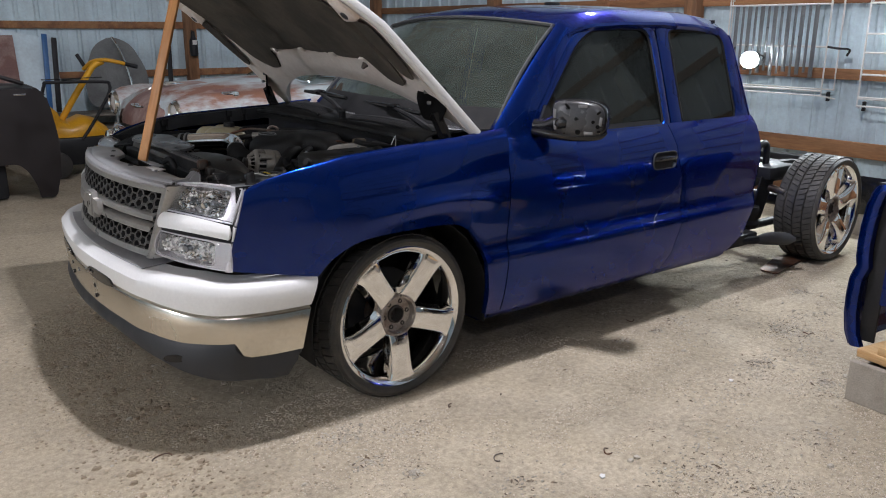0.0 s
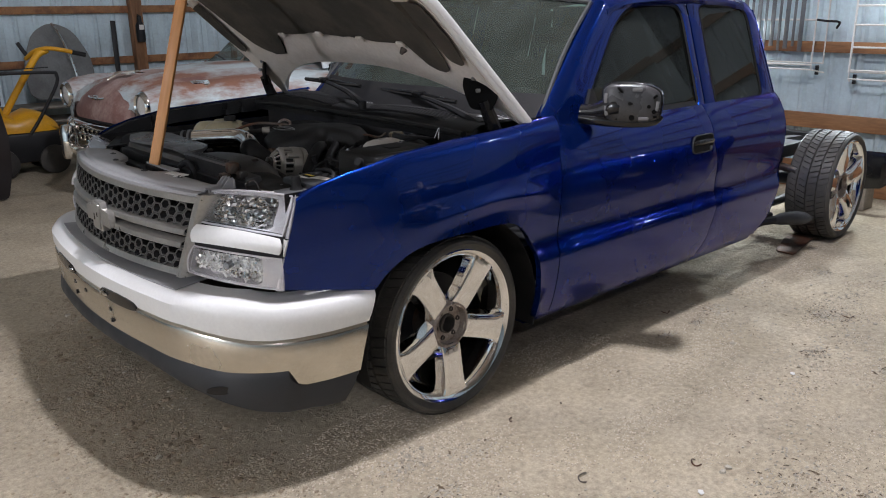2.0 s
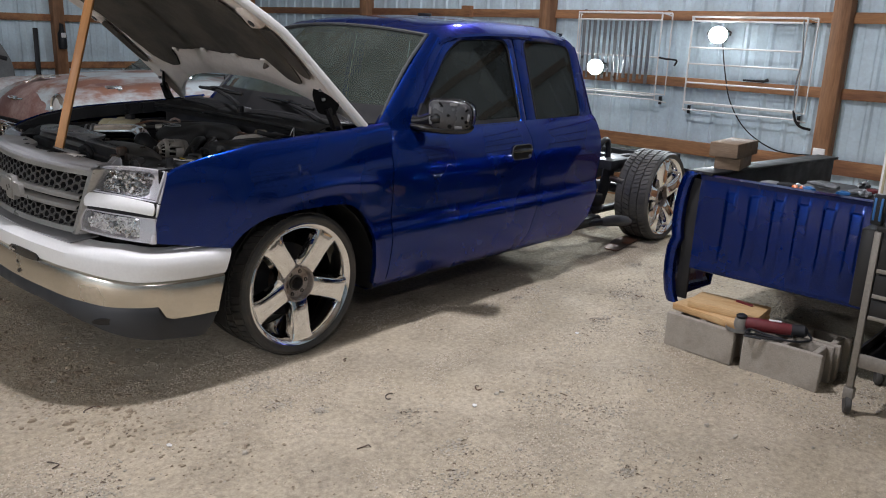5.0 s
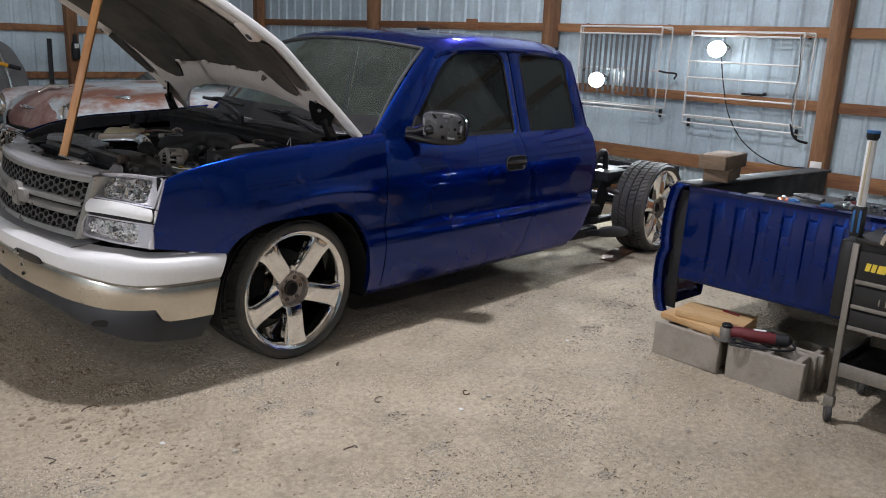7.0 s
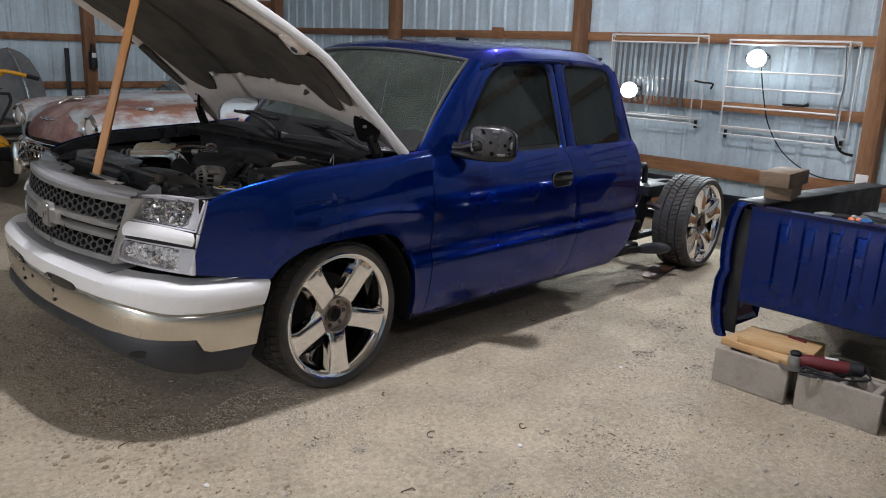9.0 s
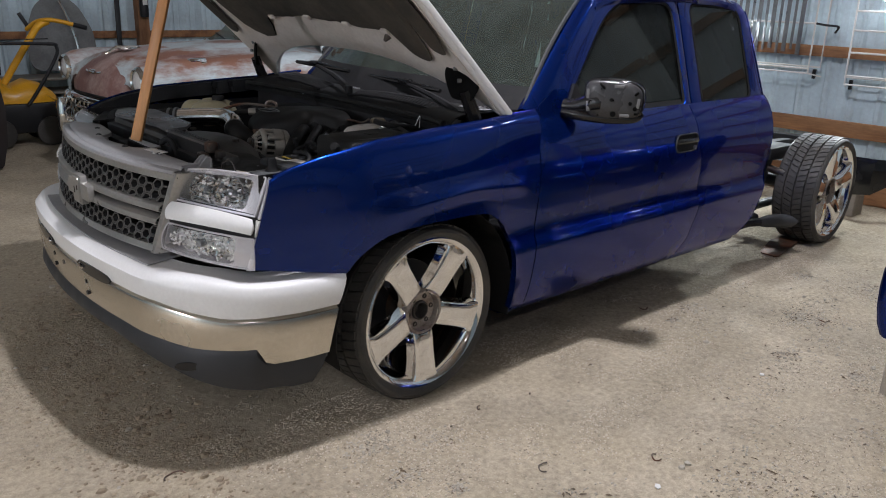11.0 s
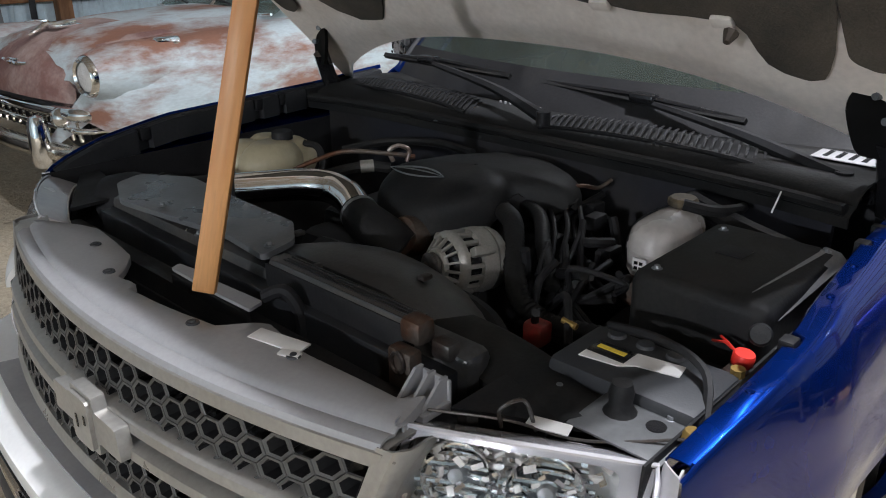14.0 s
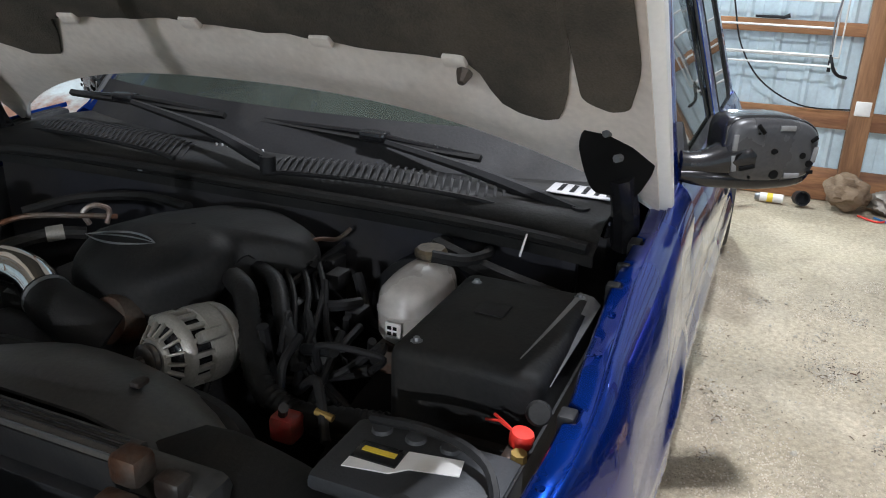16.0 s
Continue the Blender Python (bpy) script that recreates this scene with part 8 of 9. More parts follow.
part("grinder_cord", tube(curve_points([(0.315, 0, 0.042), (0.33, -0.05, 0.02), (0.24, -0.085, 0.012), (0.10, -0.070, 0.014), (0.03, -0.085, 0.020), (0.05, -0.045, 0.030), (0.14, -0.060, 0.016), (0.20, -0.075, 0.012), (0.13, -0.098, 0.010), (0.02, -0.095, 0.010), (0.10, -0.110, 0.010)], 7), 0.006, 6), FRAME_BLACK, gr)
kn = part("pocket_knife", box(-0.05, 0.05, -0.008, 0.008, 0, 0.012, 0.004), TOOL_RED)
kn.matrix_world = pose(1.80, -2.45, 0.266, 0, 0, 80)
tagged(kn, "small red pocket knife on the pine boards", "knife")

# ---- the old sedan: nose towards -x ----
OC = pose(0.27, 3.85, 0, 0, 0, 4.5)
old_car = thing("old_car", "faded pale blue rusty 1950s sedan with chrome trim", "car", OC)


def oc_sections():
    rows = []
    for x, w, top, low in ((0.06, 0.70, 0.90, 0.62), (0.10, 0.80, 0.97, 0.58), (0.20, 0.88, 1.03, 0.50), (0.4, 0.92, 1.07, 0.42), (0.8, 0.95, 1.10, 0.38), (1.2, 0.96, 1.115, 0.36), (1.6, 0.96, 1.12, 0.35), (2.4, 0.96, 1.05, 0.34), (3.2, 0.96, 1.03, 0.34), (3.9, 0.95, 1.02, 0.36), (4.4, 0.90, 0.98, 0.40), (4.7, 0.80, 0.85, 0.48)):
        half = [(0.96, low), (1.0, low + 0.20), (0.985, top - 0.26), (0.94, top - 0.15), (0.86, top - 0.085), (0.76, top - 0.065), (0.66, top - 0.070), (0.58, top - 0.060), (0.50, top - 0.030), (0.30, top - 0.005), (0.0, top)]
        rows.append([(x, -w * a, z) for a, z in half] + [(x, w * a, z) for a, z in half[::-1][1:]])
    return rows


OS = oc_sections()
part("car_body", sheet(OS, thick=0.01), OLD_PAINT, old_car, "faded blue and rust body", True, 50)
nose = bmesh.new()
cap(nose, OS[0])
part("nose_panel", nose, RUST, old_car, "rusty primer nose")
# a black sheet closes the mouth, the cavity's shade put into its colour
mouth = sheet([[(0.03 + 0.05 * (k / 8) ** 2, 0.62 * k / 8, z) for z in (0.50, 0.56, 0.62, 0.68, 0.725 - 0.03 * (k / 8) ** 2)] for k in range(-8, 9)], thick=0.01)
part("grille_mouth", mouth, BLACK_PLASTIC, old_car, "black sheet for the shaded grille mouth")
part("mouth_lip", tube([(-0.045 + 0.10 * (k / 8) ** 2, 0.62 * k / 8, 0.715 - 0.045 * (k / 8) ** 2) for k in range(-8, 9)], 0.014, 8), BLACK_PLASTIC, old_car)
rows = []
for k in range(17):
    v = -1 + k / 8
    y, b = 0.58 * v, 0.10 * v * v
    rows.append([(x + b, y, z - 0.05 * v * v * (1 if z > 0.8 else 0.3)) for x, z in ((0.62, 1.098), (0.40, 1.082), (0.20, 1.045), (0.08, 0.985), (0.0, 0.90), (-0.045, 0.80), (-0.05, 0.725), (-0.02, 0.70), (0.05, 0.695))])
part("hood_nose", sheet(rows, thick=0.006), RUST, old_car, "brown primer nose of the hood")
# front wings' lamps and trim
for s in (1, -1):
    m = pose(0.06, -0.74 * s, 0.88, 0, -90, 0)
    lamp = part("headlamp", lathe([(0.0, 0.03), (0.05, 0.028), (0.078, 0.018), (0.085, 0.0)], m, 28), REFLECTOR, old_car)
    part("lamp_ring", lathe([(0.084, -0.16), (0.112, -0.14), (0.118, -0.02), (0.112, 0.02), (0.096, 0.035), (0.084, 0.022)], m, 32), CHROME, lamp, "chrome headlamp ring")
    part("wing_front", lathe([(0.118, 0.0), (0.15, -0.08), (0.17, -0.25), (0.16, -0.5)], m, 28), OLD_PAINT, old_car)
    part("wing_badge", box(0.46, 0.62, -0.78 * s - 0.03, -0.78 * s + 0.03, 0.99, 1.05, 0.018), CHROME, old_car, "small chrome wing ornament")
    gd = part("bumper_guard", lathe([(0.0, 0.30), (0.040, 0.29), (0.058, 0.24), (0.062, 0.05), (0.05, 0.0), (0.0, 0.0)], pose(-0.12, -0.42 * s, 0.36), 20), CHROME, old_car)
    part("parking_lamp", lathe([(0.0, 0.06), (0.04, 0.05), (0.062, 0.02), (0.066, -0.05)], pose(-0.01, -0.50 * s, 0.635, 0, -90, 0), 18), CHROME, old_car)
    for x in (0.95, 3.75):
        w = part("wheel", lathe([(0.0, 0.02), (0.10, 0.03), (0.18, 0.0), (0.20, 0.01), (0.24, 0.02), (0.33, 0.0), (0.34, -0.06), (0.33, -0.17), (0.2, -0.18)], pose(x, -0.90 * s, 0.34, 90 * s, 0, 0), 36), RUBBER, old_car)
for z, r, w in ((0.44, 0.055, 0.88), (0.66, 0.040, 0.70), (0.57, 0.018, 0.72)):
    name = "bumper" if z < 0.5 else "grille_bar"
    part(name, tube(curve_points([(0.18, -w, z), (0.02, -w * 0.9, z), (-0.06 if z < 0.5 else 0.0, -w * 0.5, z), (-0.08 if z < 0.5 else -0.01, 0, z), (-0.06 if z < 0.5 else 0.0, w * 0.5, z), (0.02, w * 0.9, z), (0.18, w, z)], 5), r, 10), CHROME if z > 0.5 else DULL_CHROME, old_car, "pitted chrome bar")
for k in range(14):
    y = -0.6 + 1.2 * k / 13
    part("grille_tooth", tube([(0.035, y, 0.50), (0.02, y, 0.66)], 0.012, 6), DULL_CHROME, old_car)
part("hood_crest", box(-0.012, 0.01, -0.06, 0.06, 0.885, 0.925, 0.008), CHROME, old_car)
part("crest_wing", tube([(0.01, -0.15, 0.905), (-0.01, -0.06, 0.90), (-0.015, 0, 0.905), (-0.01, 0.06, 0.90), (0.01, 0.15, 0.905)], 0.010, 6), CHROME, old_car)
orn = part("hood_ornament", tube([(0.12, 0, 1.04), (0.22, 0, 1.09), (0.42, 0, 1.10)], [0.008, 0.02, 0.006], 8), CHROME, old_car)
part("ornament_wing", slab([(0.16, -0.10), (0.40, -0.03), (0.40, 0.03), (0.16, 0.10)], 0.01, m=pose(0.08, 0, 1.075)), CHROME, orn)
rows = []
for x, w, z in ((1.42, 0.66, 1.11), (1.62, 0.68, 1.28), (1.86, 0.64, 1.47), (2.05, 0.60, 1.53), (2.5, 0.60, 1.57), (3.0, 0.59, 1.55), (3.4, 0.60, 1.44), (3.75, 0.64, 1.20), (3.9, 0.66, 1.05)):
    rows.append([(x, -w - 0.06, min(z, 1.06)), (x, -w, min(z, 1.06) + (z - min(z, 1.06)) * 0.6), (x, -w * 0.85, z - 0.03), (x, 0, z), (x, w * 0.85, z - 0.03), (x, w, min(z, 1.06) + (z - min(z, 1.06)) * 0.6), (x, w + 0.06, min(z, 1.06))])
part("cabin", sheet(rows[2:], thick=0.01), OLD_PAINT, old_car)
glass_pane("car_windscreen", sheet([[(x, y, z) for x, y, z in r[1:-1]] for r in rows[:3]], thick=0.006), OLD_GLASS, old_car, "grimy split windscreen")
part("screen_pillar", tube([(1.42, 0, 1.12), (1.86, 0, 1.48)], 0.014, 8), CHROME, old_car)
part("screen_trim", tube([(p[0], p[1], p[2] + 0.008) for p in rows[0][1:-1]], 0.012, 8), CHROME, old_car)
for k in (-0.3, 0.25):
    part("wiper", tube([(1.40, k, 1.13), (1.47, k + 0.28, 1.17)], 0.008, 6), FRAME_BLACK, old_car)

# ---- yellow machine ----
ym = thing("walk_behind_machine", "yellow walk-behind garden machine with black handles", "machine", pose(0.02, 5.85, 0))
rows = []
for x, w, z in ((-0.22, 0.10, 0.50), (-0.18, 0.20, 0.60), (-0.07, 0.24, 0.64), (0.02, 0.26, 0.60), (0.16, 0.26, 0.66), (0.30, 0.24, 0.62), (0.42, 0.20, 0.52), (0.45, 0.10, 0.48)):
    rows.append([(x, -w, 0.44), (x, -w, z - 0.10), (x, -w * 0.8, z - 0.03), (x, -w * 0.3, z), (x, w * 0.3, z), (x, w * 0.8, z - 0.03), (x, w, z - 0.10), (x, w, 0.44)])
part("deck", sheet(rows, thick=0.012), YELLOW, ym, "yellow moulded deck")
part("rear_fin", slab(rounded([(-0.28, 0.50), (-0.06, 0.52), (-0.08, 0.70), (-0.16, 0.78), (-0.26, 0.92)], 0.03), 0.05, m=Matrix(((1, 0, 0, 0), (0, 0, 1, -0.2), (0, 1, 0, 0), (0, 0, 0, 1)))), YELLOW, ym)
part("boom", tube(curve_points([(-0.04, -0.05, 0.60), (0.12, -0.05, 0.84), (0.27, -0.05, 1.06), (0.36, -0.05, 1.18), (0.46, -0.05, 1.23)], 5), 0.034, 12), YELLOW, ym)
part("handle_bar", tube(curve_points([(0.30, 0.15, 1.14), (0.36, 0.0, 1.22), (0.46, -0.10, 1.245), (0.60, -0.14, 1.22), (0.70, -0.15, 1.19)], 5), 0.022, 10), YELLOW, ym)
part("grip", tube([(0.67, -0.15, 1.20), (0.80, -0.15, 1.165)], 0.024, 10), FRAME_BLACK, ym)
part("grip", tube([(0.31, 0.14, 1.17), (0.25, 0.18, 1.30)], 0.020, 10), FRAME_BLACK, ym)
part("rear_loop", tube(curve_points([(-0.26, -0.28, 0.52), (-0.25, -0.28, 0.80), (-0.20, -0.28, 1.00), (-0.14, -0.28, 1.03), (0.38, -0.28, 1.02), (0.45, -0.28, 0.99), (0.43, -0.28, 0.88), (0.24, -0.28, 0.58), (0.12, -0.28, 0.42)], 5), 0.017, 8), FRAME_BLACK, ym)
part("loop_wire", tube([(-0.22, -0.28, 1.06), (0.38, -0.28, 1.07)], 0.006, 6), FRAME_BLACK, ym)
part("skirt", box(-0.26, 0.44, -0.27, 0.27, 0.14, 0.44, 0.03), FRAME_BLACK, ym)
for x in (-0.16, 0.32):
    for y in (-0.25, 0.25):
        part("machine_wheel", lathe([(0.0, -0.05), (0.10, -0.05), (0.145, -0.04), (0.15, 0.0), (0.145, 0.04), (0.10, 0.05), (0.0, 0.05)], pose(x, y, 0.15, 90, 0, 0), 24), RUBBER, ym)

# ---- dark body section by the north wall ----
dk = thing("dark_body_section", "dark maroon-black car body section standing on the floor", "car body", pose(-0.30, 4.55, 0))
out = rounded([(-2.2, 0.30), (-0.36, 0.36), (-0.28, 0.28), (-0.22, 0.14), (-0.20, 0.02), (-0.06, 0.02), (0.0, 0.25), (0.02, 0.55), (-0.03, 0.90), (-0.10, 1.04), (-2.2, 1.06)], [0.01, 0.06, 0.05, 0.04, 0.01, 0.04, 0.1, 0.1, 0.1, 0.05, 0.01], 4)
part("side_skin", slab(out, 0.03, m=Matrix(((1, 0, 0, 0), (0, 0, 1, 0), (0, 1, 0, 0), (0, 0, 0, 1)))), MAROON, dk)
part("top_skin", sheet([[(-2.2, 0.03, 1.055), (-0.12, 0.03, 1.045), (-0.05, 0.04, 0.98)], [(-2.2, 0.4, 1.09), (-0.14, 0.4, 1.06), (-0.07, 0.4, 0.98)], [(-2.2, 0.8, 1.09), (-0.2, 0.8, 1.05), (-0.12, 0.8, 0.95)]], thick=0.01), MAROON, dk)
part("front_skin", sheet([[(0.0, 0.02, 0.2), (0.02, 0.02, 0.55), (-0.04, 0.03, 0.95)], [(-0.02, 0.4, 0.2), (0.0, 0.4, 0.55), (-0.06, 0.4, 0.97)], [(-0.08, 0.8, 0.2), (-0.06, 0.8, 0.55), (-0.12, 0.8, 0.95)]], thick=0.01), MAROON, dk)
part("window_rail", tube(curve_points([(-1.1, 0.3, 1.08), (-0.75, 0.3, 1.22), (-0.55, 0.3, 1.20), (-0.18, 0.3, 1.07)], 5), 0.02, 8), MAROON, dk)
part("side_trim", box(-0.32, -0.22, -0.012, -0.001, 0.985, 1.0, 0.003), CHROME, dk)
part("inner_brace", box(-1.9, -0.45, 0.10, 0.75, 0.02, 0.42, 0.03), FRAME_BLACK, dk)

# ---- things leaning and lying along the north wall ----
pan = slab(rounded([(-0.40, 0.0), (0.36, 0.0), (0.37, 0.45), (0.20, 0.80), (-0.04, 0.90), (-0.26, 0.78), (-0.42, 0.4)], 0.15, 6), 0.02)
hoodp = part("car_hood", pan, material("grey_primer_panel", (0.17, 0.18, 0.18), 0.6, 0, 0.2, 4, 50, 0.1, second=(0.11, 0.115, 0.115)))
hoodp.matrix_world = pose(1.0, 7.16, 0.60, 80, 0, 0)
tagged(hoodp, "grey primered hood panel leaning on the barn wall", "car panel")
tr = part("trim_strip", tube(curve_points([(1.12, 7.0, 0.60), (1.10, 7.05, 0.95), (1.03, 7.16, 1.30), (0.96, 7.23, 1.47)], 5), 0.014, 6), CHROME)
tagged(tr, "long chrome trim strip leaning against the panel", "trim")
bx = part("leaning_board", box(-0.9, 0, 0, 0.03, 0, 0.98, 0.004), RUST)
bx.matrix_world = pose(-0.16, 7.05, 0.54, -12, 0, 0)
tagged(bx, "rusty reddish sheet leaning on the barn wall", "sheet")
for x, lean, h, mat in ((0.12, -10, 0.95, TOOL_BLUE), (0.22, -8, 0.90, FRAME_BLACK), (1.62, -9, 0.92, FRAME_BLACK)):
    b = part("leaning_bar", box(-0.03, 0.03, 0, 0.02, 0, h, 0.004), mat)
    b.matrix_world = pose(x, 7.08, 0.58, lean, 4, 0)
    tagged(b, "narrow steel bar leaning on the barn wall", "bar", "leaning bars")
ss = part("steel_sheet", slab([(-0.32, 1.02), (0.02, 0.95), (0.25, 0.90), (0.26, 0.0), (-0.12, 0.0), (-0.20, 0.45)], 0.006), WALL_STEEL)
ss.matrix_world = pose(0.04, 7.13, 0.56, 79, 0, 0)
tagged(ss, "pale bent steel sheet leaning on the barn wall", "sheet")
bench = thing("low_bench", "low plank bench with pale boards along the wall", "bench", pose(0.7, 7.05, 0))
for z in (0.56, 0.40):
    part("bench_board", box(-1.3, 1.1, -0.30, 0.22, z - 0.03, z, 0.004), CART_GREY, bench)
for x in (-1.2, 0.0, 1.0):
    part("bench_leg", box(x - 0.04, x + 0.04, -0.25, 0.2, 0, 0.37, 0.004), OLD_WOOD, bench)
ext = thing("grease_gun", "black bottle-shaped tool hanging on a post", "tool", pose(2.02, NORTH - 0.21, 1.22))
part("bottle", lathe([(0.0, 0.0), (0.05, 0.0), (0.055, 0.03), (0.055, 0.20), (0.03, 0.25), (0.025, 0.32), (0.0, 0.33)], None, 18), FRAME_BLACK, ext)
part("bottle_label", box(-0.03, 0.03, -0.057, -0.050, 0.15, 0.21, 0.003), WHITE_LABEL, ext)
part("bottle_hook", tube([(0, 0, 0.32), (0, 0.07, 0.34)], 0.008, 6), FRAME_BLACK, ext)

# ---- clutter by the east wall ----
bp = thing("plastic_bumper_piece", "black plastic bumper corner leaning by the wall", "car part", pose(4.55, -0.55, 0))
part("bumper_skin", sheet([[(0.0, 0.30, 0.18), (-0.04, 0.30, 0.32), (0.0, 0.30, 0.48)], [(-0.05, 0.0, 0.16), (-0.10, 0.0, 0.32), (-0.04, 0.0, 0.48)], [(-0.02, -0.30, 0.20), (-0.06, -0.30, 0.34), (-0.01, -0.30, 0.48)], [(0.12, -0.42, 0.30), (0.10, -0.43, 0.38), (0.12, -0.42, 0.47)]], thick=0.006), GLOSS_BLACK, bp)
part("bumper_prop", box(-0.02, 0.16, -0.2, 0.2, 0.0, 0.19, 0.01), CONCRETE, bp)
can = thing("spray_can", "white spray can lying on the floor by the wall", "spray can", pose(4.79, -1.10, 0.034))
part("can_body", tube([(0, 0.0, 0), (0, -0.16, 0)], 0.033, 18), WHITE_LABEL, can)
part("can_band", tube([(0, -0.05, 0), (0, -0.09, 0)], 0.0337, 18), YELLOW_LABEL, can)
part("can_cap", tube([(0, 0.0, 0), (0, 0.035, 0)], [0.03, 0.024], 18), GALV, can)
cp = part("rubber_cup", lathe([(0.0, 0.0), (0.05, 0.0), (0.055, 0.08), (0.045, 0.08), (0.04, 0.01), (0.0, 0.01)], pose(4.82, -1.36, 0.055, 0, 80, 200), 18), FRAME_BLACK)
tagged(cp, "black rubber cup lying on the floor by the wall", "cup")
rag("crumpled_cloth", 4.82, -1.66, 0.0, 0.15, 5, OLD_WOOD, "brown crumpled cloth at the foot of the post", "cloth", 0.8)
rag("crumpled_cloth", 4.86, -1.95, 0.0, 0.13, 11, CART_GREY, "grey crumpled cloth by the wall", "cloth", 0.7)
for i, (y, c) in enumerate(((-1.75, RED), (-1.85, TOOL_BLUE))):
    cb = part("extension_cable", tube(curve_points([(4.70, y, 0.012), (4.60, y - 0.12, 0.012), (4.72, y - 0.25, 0.012), (4.62, y - 0.40, 0.012)], 6), 0.007, 6), c)
    tagged(cb, ("red" if c is RED else "blue") + " extension cable curled on the floor", "cable", "cables")
# dark sheet put in for the shadows that the frame casts here
pl = part("floor_shadow_sheet", slab(rounded([(-0.28, -0.06), (0.22, -0.09), (0.30, 0.02), (0.10, 0.08), (-0.25, 0.06)], 0.03), 0.006), DARK_STEEL)
pl.matrix_world = pose(3.25, -0.80, 0.012, 0, 0, 14)
tagged(pl, "thin dark sheet standing for the frame's shadow on the floor", "plate")

# ---- scraps on the floor ----
rng = random.Random(21)
SCRAPS = [(0.01, -1.616), (0.116, -1.158), (-1.05, -0.863), (1.565, -0.90), (0.38, -1.82), (-1.35, -1.2), (2.2, -1.6), (-0.4, -1.9)]
for x, y in SCRAPS:
    a, r, arc = rng.uniform(0, 6.28), rng.uniform(0.022, 0.042), rng.uniform(0.35, 1.0)
    pts = [(x + r * math.cos(a + t * arc), y + r * rng.uniform(0.6, 1.0) * math.sin(a + t * arc), ground_height(x, y) + 0.005 + 0.004 * math.sin(t * 2)) for t in (0, 0.7, 1.5, 2.4, 3.1, 3.6)]
    sc = part("curled_scrap", tube(curve_points(pts, 3), 0.0028, 5), DARK_STEEL)
    tagged(sc, "thin dark curled scrap lying on the dirt floor", "scrap", "floor scraps")
for x, y, a in ((0.22, -1.93, 20), (-0.95, -1.35, 70), (1.32, -1.72, 10)):
    fl = part("foil_scrap", slab([(-0.016, -0.006), (0.0, -0.012), (0.018, -0.004), (0.010, 0.010), (-0.008, 0.008)], 0.003, m=pose(x, y, ground_height(x, y) + 0.003, 8, 5, a)), RAG, None, "", False)
    tagged(fl, "small pale scrap of foil on the dirt floor", "scrap", "foil scraps")


def stones(name, label, count, spread, size, mat, seed):
    """Loose stones as one joined heap of small lumps."""
    rg = random.Random(seed)
    verts, faces = [], []
    for _ in range(count):
        x, y = spread(rg)
        r = rg.uniform(*size)
        z = ground_height(x, y)
        o = len(verts)
        a0 = rg.uniform(0, 6.28)
        sq = rg.uniform(0.5, 0.9)
        for k in range(5):
            a = a0 + 2 * math.pi * k / 5
            q = r * rg.uniform(0.75, 1.2)
            verts.append((x + q * math.cos(a), y + q * sq * math.sin(a), z - r * 0.15))
        for k in range(5):
            a = a0 + 0.5 + 2 * math.pi * k / 5
            q = r * rg.uniform(0.5, 0.85)
            verts.append((x + q * math.cos(a), y + q * sq * math.sin(a), z + r * rg.uniform(0.35, 0.6)))
        for k in range(5):
            j = (k + 1) % 5
            faces += [(o + k, o + j, o + 5 + k), (o + j, o + 5 + j, o + 5 + k)]
        faces.append(tuple(o + 5 + k for k in range(5)))
    me = bpy.data.meshes.new(name)
    me.from_pydata(verts, [], faces)
    me.materials.append(mat)
    return tagged(new(name, me), label, "gravel", kind="stuff")


PALE_STONE = material("pale_limestone_chips", (0.42, 0.385, 0.32), 0.9, 0, 0.3, 20, 200, 0.3, second=(0.30, 0.27, 0.22), mix_scale=6)
GRAVEL = material("mixed_limestone_gravel", (0.54, 0.475, 0.375), 0.95, 0, 0.3, 30, 200, 0.3, second=(0.25, 0.205, 0.15), mix_scale=85, edge=(0.52, 0.59))
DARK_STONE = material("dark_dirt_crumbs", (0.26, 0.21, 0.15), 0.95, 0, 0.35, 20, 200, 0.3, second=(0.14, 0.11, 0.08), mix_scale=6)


def open_floor(rg):
    return rg.uniform(-3.2, 3.6), rg.uniform(-4.4, 2.0)


def drifts(rg):
    """Loose gravel lies in drifts between smooth trodden ground."""
    while True:
        x, y = rg.uniform(-2.4, 3.4), rg.uniform(-3.9, -0.7)
        v = Vector((x * 1.5, y * 1.9, 0))
        if noise.noise(v) + 0.7 * noise.noise(v * 3.3) > rg.uniform(-0.10, 0.45):
            return x, y


# the last three, wide clumps lie before and under the bumper
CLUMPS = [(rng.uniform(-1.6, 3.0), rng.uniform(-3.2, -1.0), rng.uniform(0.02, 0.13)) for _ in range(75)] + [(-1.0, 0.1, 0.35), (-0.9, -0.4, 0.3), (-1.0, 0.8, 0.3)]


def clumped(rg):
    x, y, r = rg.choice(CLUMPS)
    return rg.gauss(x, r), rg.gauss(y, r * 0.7)


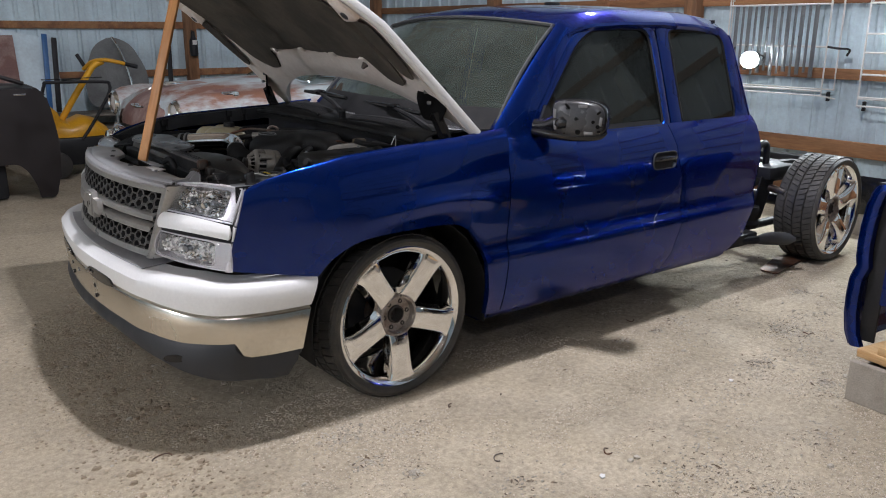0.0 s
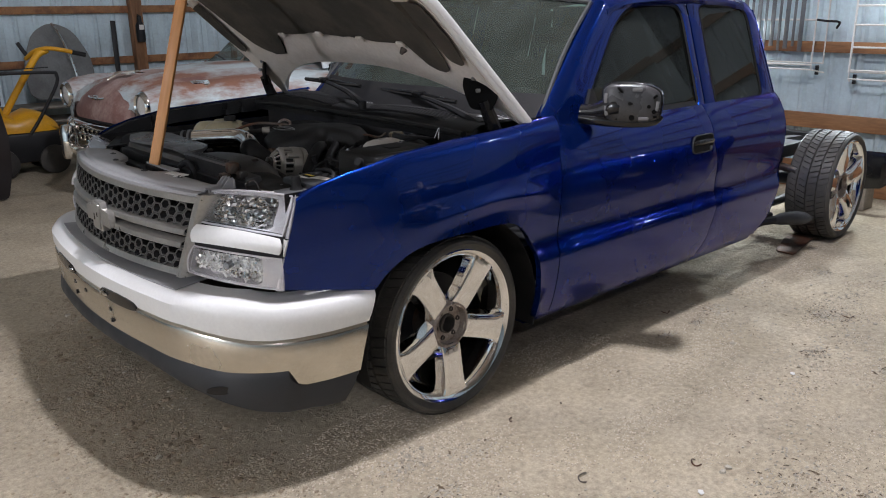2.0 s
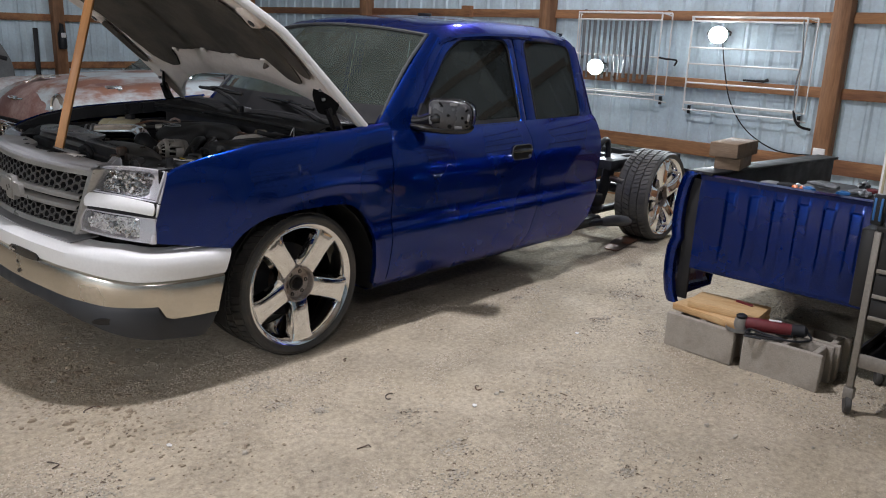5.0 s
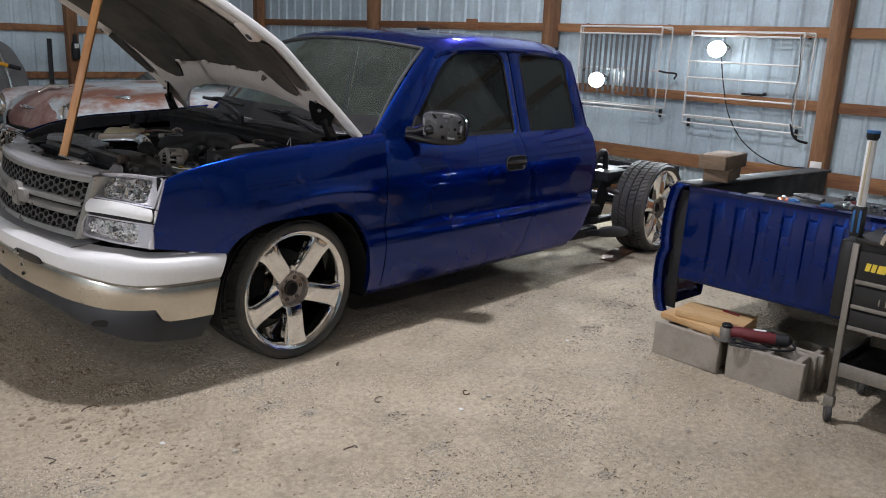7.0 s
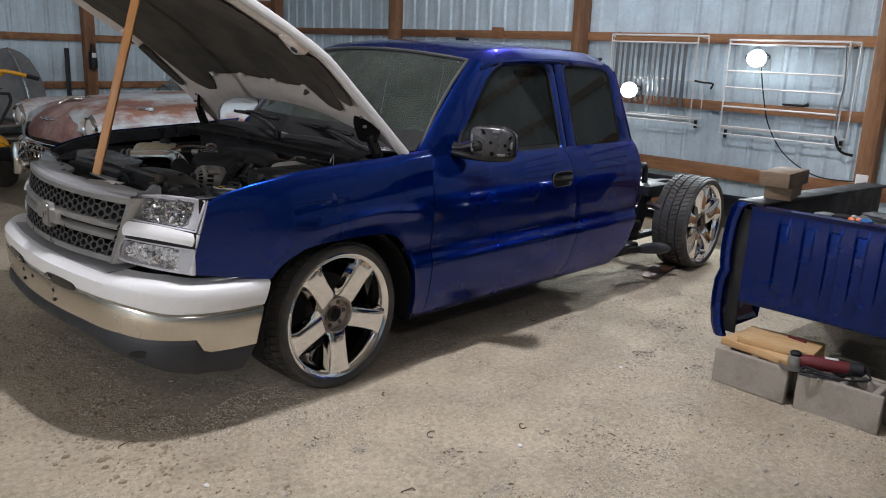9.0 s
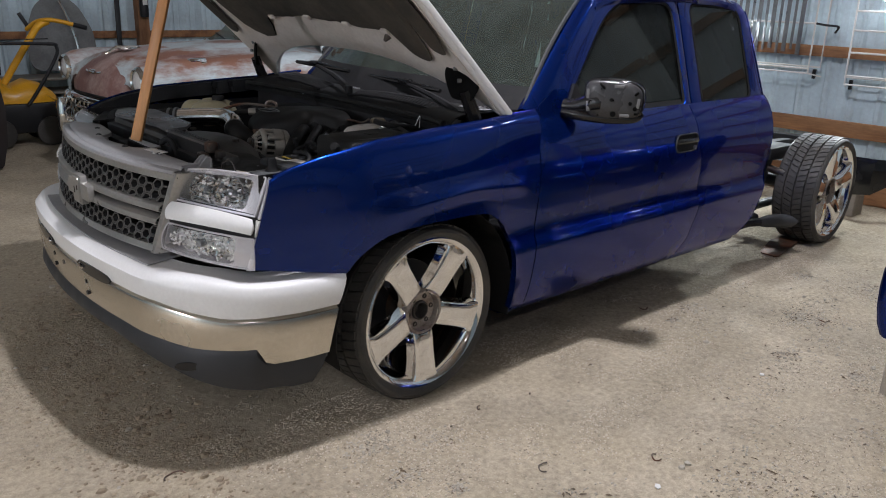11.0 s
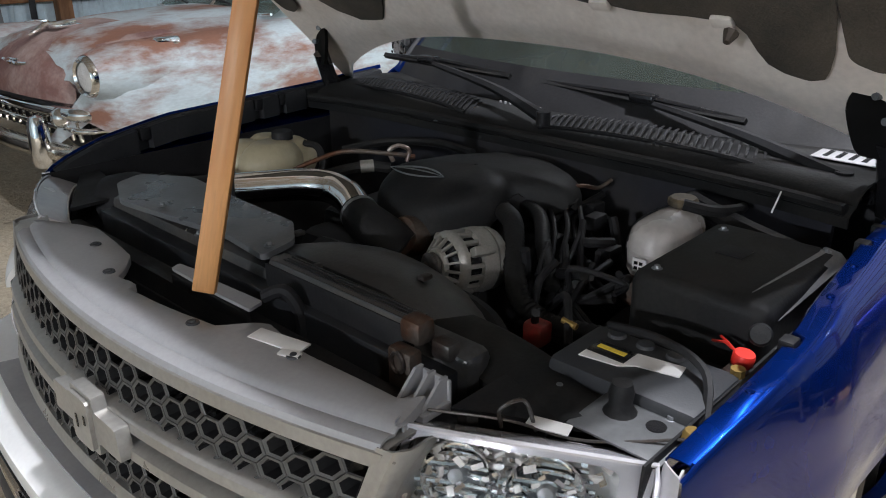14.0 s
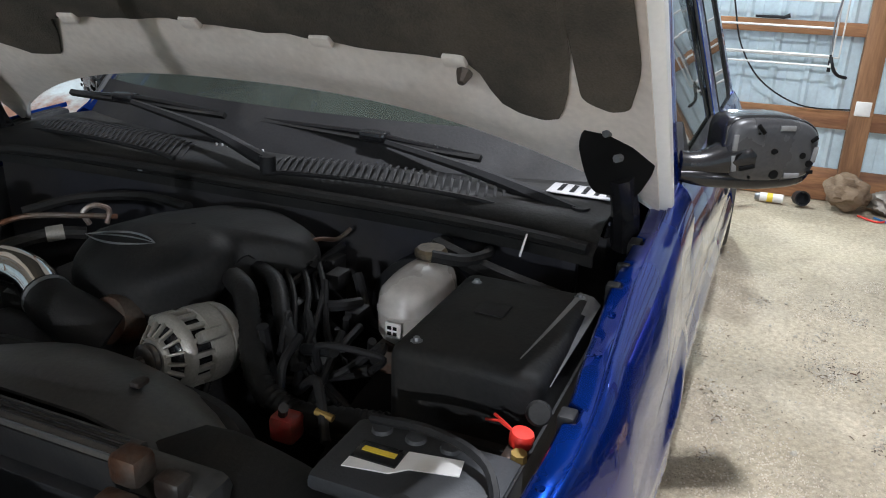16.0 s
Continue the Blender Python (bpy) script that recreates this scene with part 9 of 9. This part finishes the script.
stones("gravel", "pale limestone chips scattered over the floor", 6000, open_floor, (0.002, 0.005), PALE_STONE, 3)
stones("gravel_drift", "loose pale gravel lying in drifts on the floor", 42000, drifts, (0.0025, 0.0068), GRAVEL, 8)
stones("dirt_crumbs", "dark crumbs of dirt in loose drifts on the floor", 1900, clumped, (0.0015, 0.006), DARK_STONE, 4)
stones("limestone_chips", "pale chips lying in loose drifts on the floor", 7000, clumped, (0.002, 0.008), PALE_STONE, 14)
LITTER = material("dry_leaf_litter", (0.15, 0.11, 0.07), 0.9, 0, 0.4, 30, 200, 0.2, second=(0.08, 0.06, 0.045), mix_scale=9)


def litter(count, seed):
    """Thin dark flakes lying at many angles."""
    rg = random.Random(seed)
    verts, faces = [], []
    for _ in range(count):
        x, y = clumped(rg) if rg.random() < 0.85 else (rg.uniform(-2.2, 3.4), rg.uniform(-3.6, 1.2))
        a, w, h, z = rg.uniform(0, 6.28), rg.uniform(0.004, 0.017), rg.uniform(0.0015, 0.005), ground_height(x, y) + 0.0015
        c, s_ = math.cos(a), math.sin(a)
        o = len(verts)
        for u, v, q in ((-w, 0, 0), (-w * 0.3, -h, 0.002), (w * 0.5, -h * 0.8, 0.003), (w, 0, 0.0), (w * 0.3, h, 0.002), (-w * 0.4, h * 0.9, 0.003)):
            verts.append((x + u * c - v * s_, y + u * s_ + v * c, z + q * rg.uniform(0.3, 1.6)))
        faces.append(tuple(range(o, o + 6)))
    me = bpy.data.meshes.new("leaf_litter")
    me.from_pydata(verts, [], faces)
    me.materials.append(LITTER)
    return tagged(new("leaf_litter", me), "dry dark flakes of leaf and dirt scattered on the floor", "litter", kind="stuff")


litter(650, 33)


def before_bumper(rg):
    a = rg.gauss(0.0, 0.62)
    return -1.04 + 0.14 * a * a + rg.gauss(0.0, 0.15), -0.15 + a * 1.25


# brown lumps, darker than the floor, strewn along the bumper's front
BROWN_LUMPS = material("loose_brown_lumps", (0.27, 0.215, 0.15), 0.95, 0, 0.3, 20, 200, 0.4, second=(0.36, 0.30, 0.215), mix_scale=5)
stones("brown_crumbs", "loose brown crumbs lying before the bumper", 2600, before_bumper, (0.002, 0.009), BROWN_LUMPS, 21)
stones("brown_clods", "brown clods lying before the bumper", 110, before_bumper, (0.008, 0.022), BROWN_LUMPS, 22)
stones("pebbles", "larger pale stones lying on the floor", 170, open_floor, (0.008, 0.020), PALE_STONE, 5)
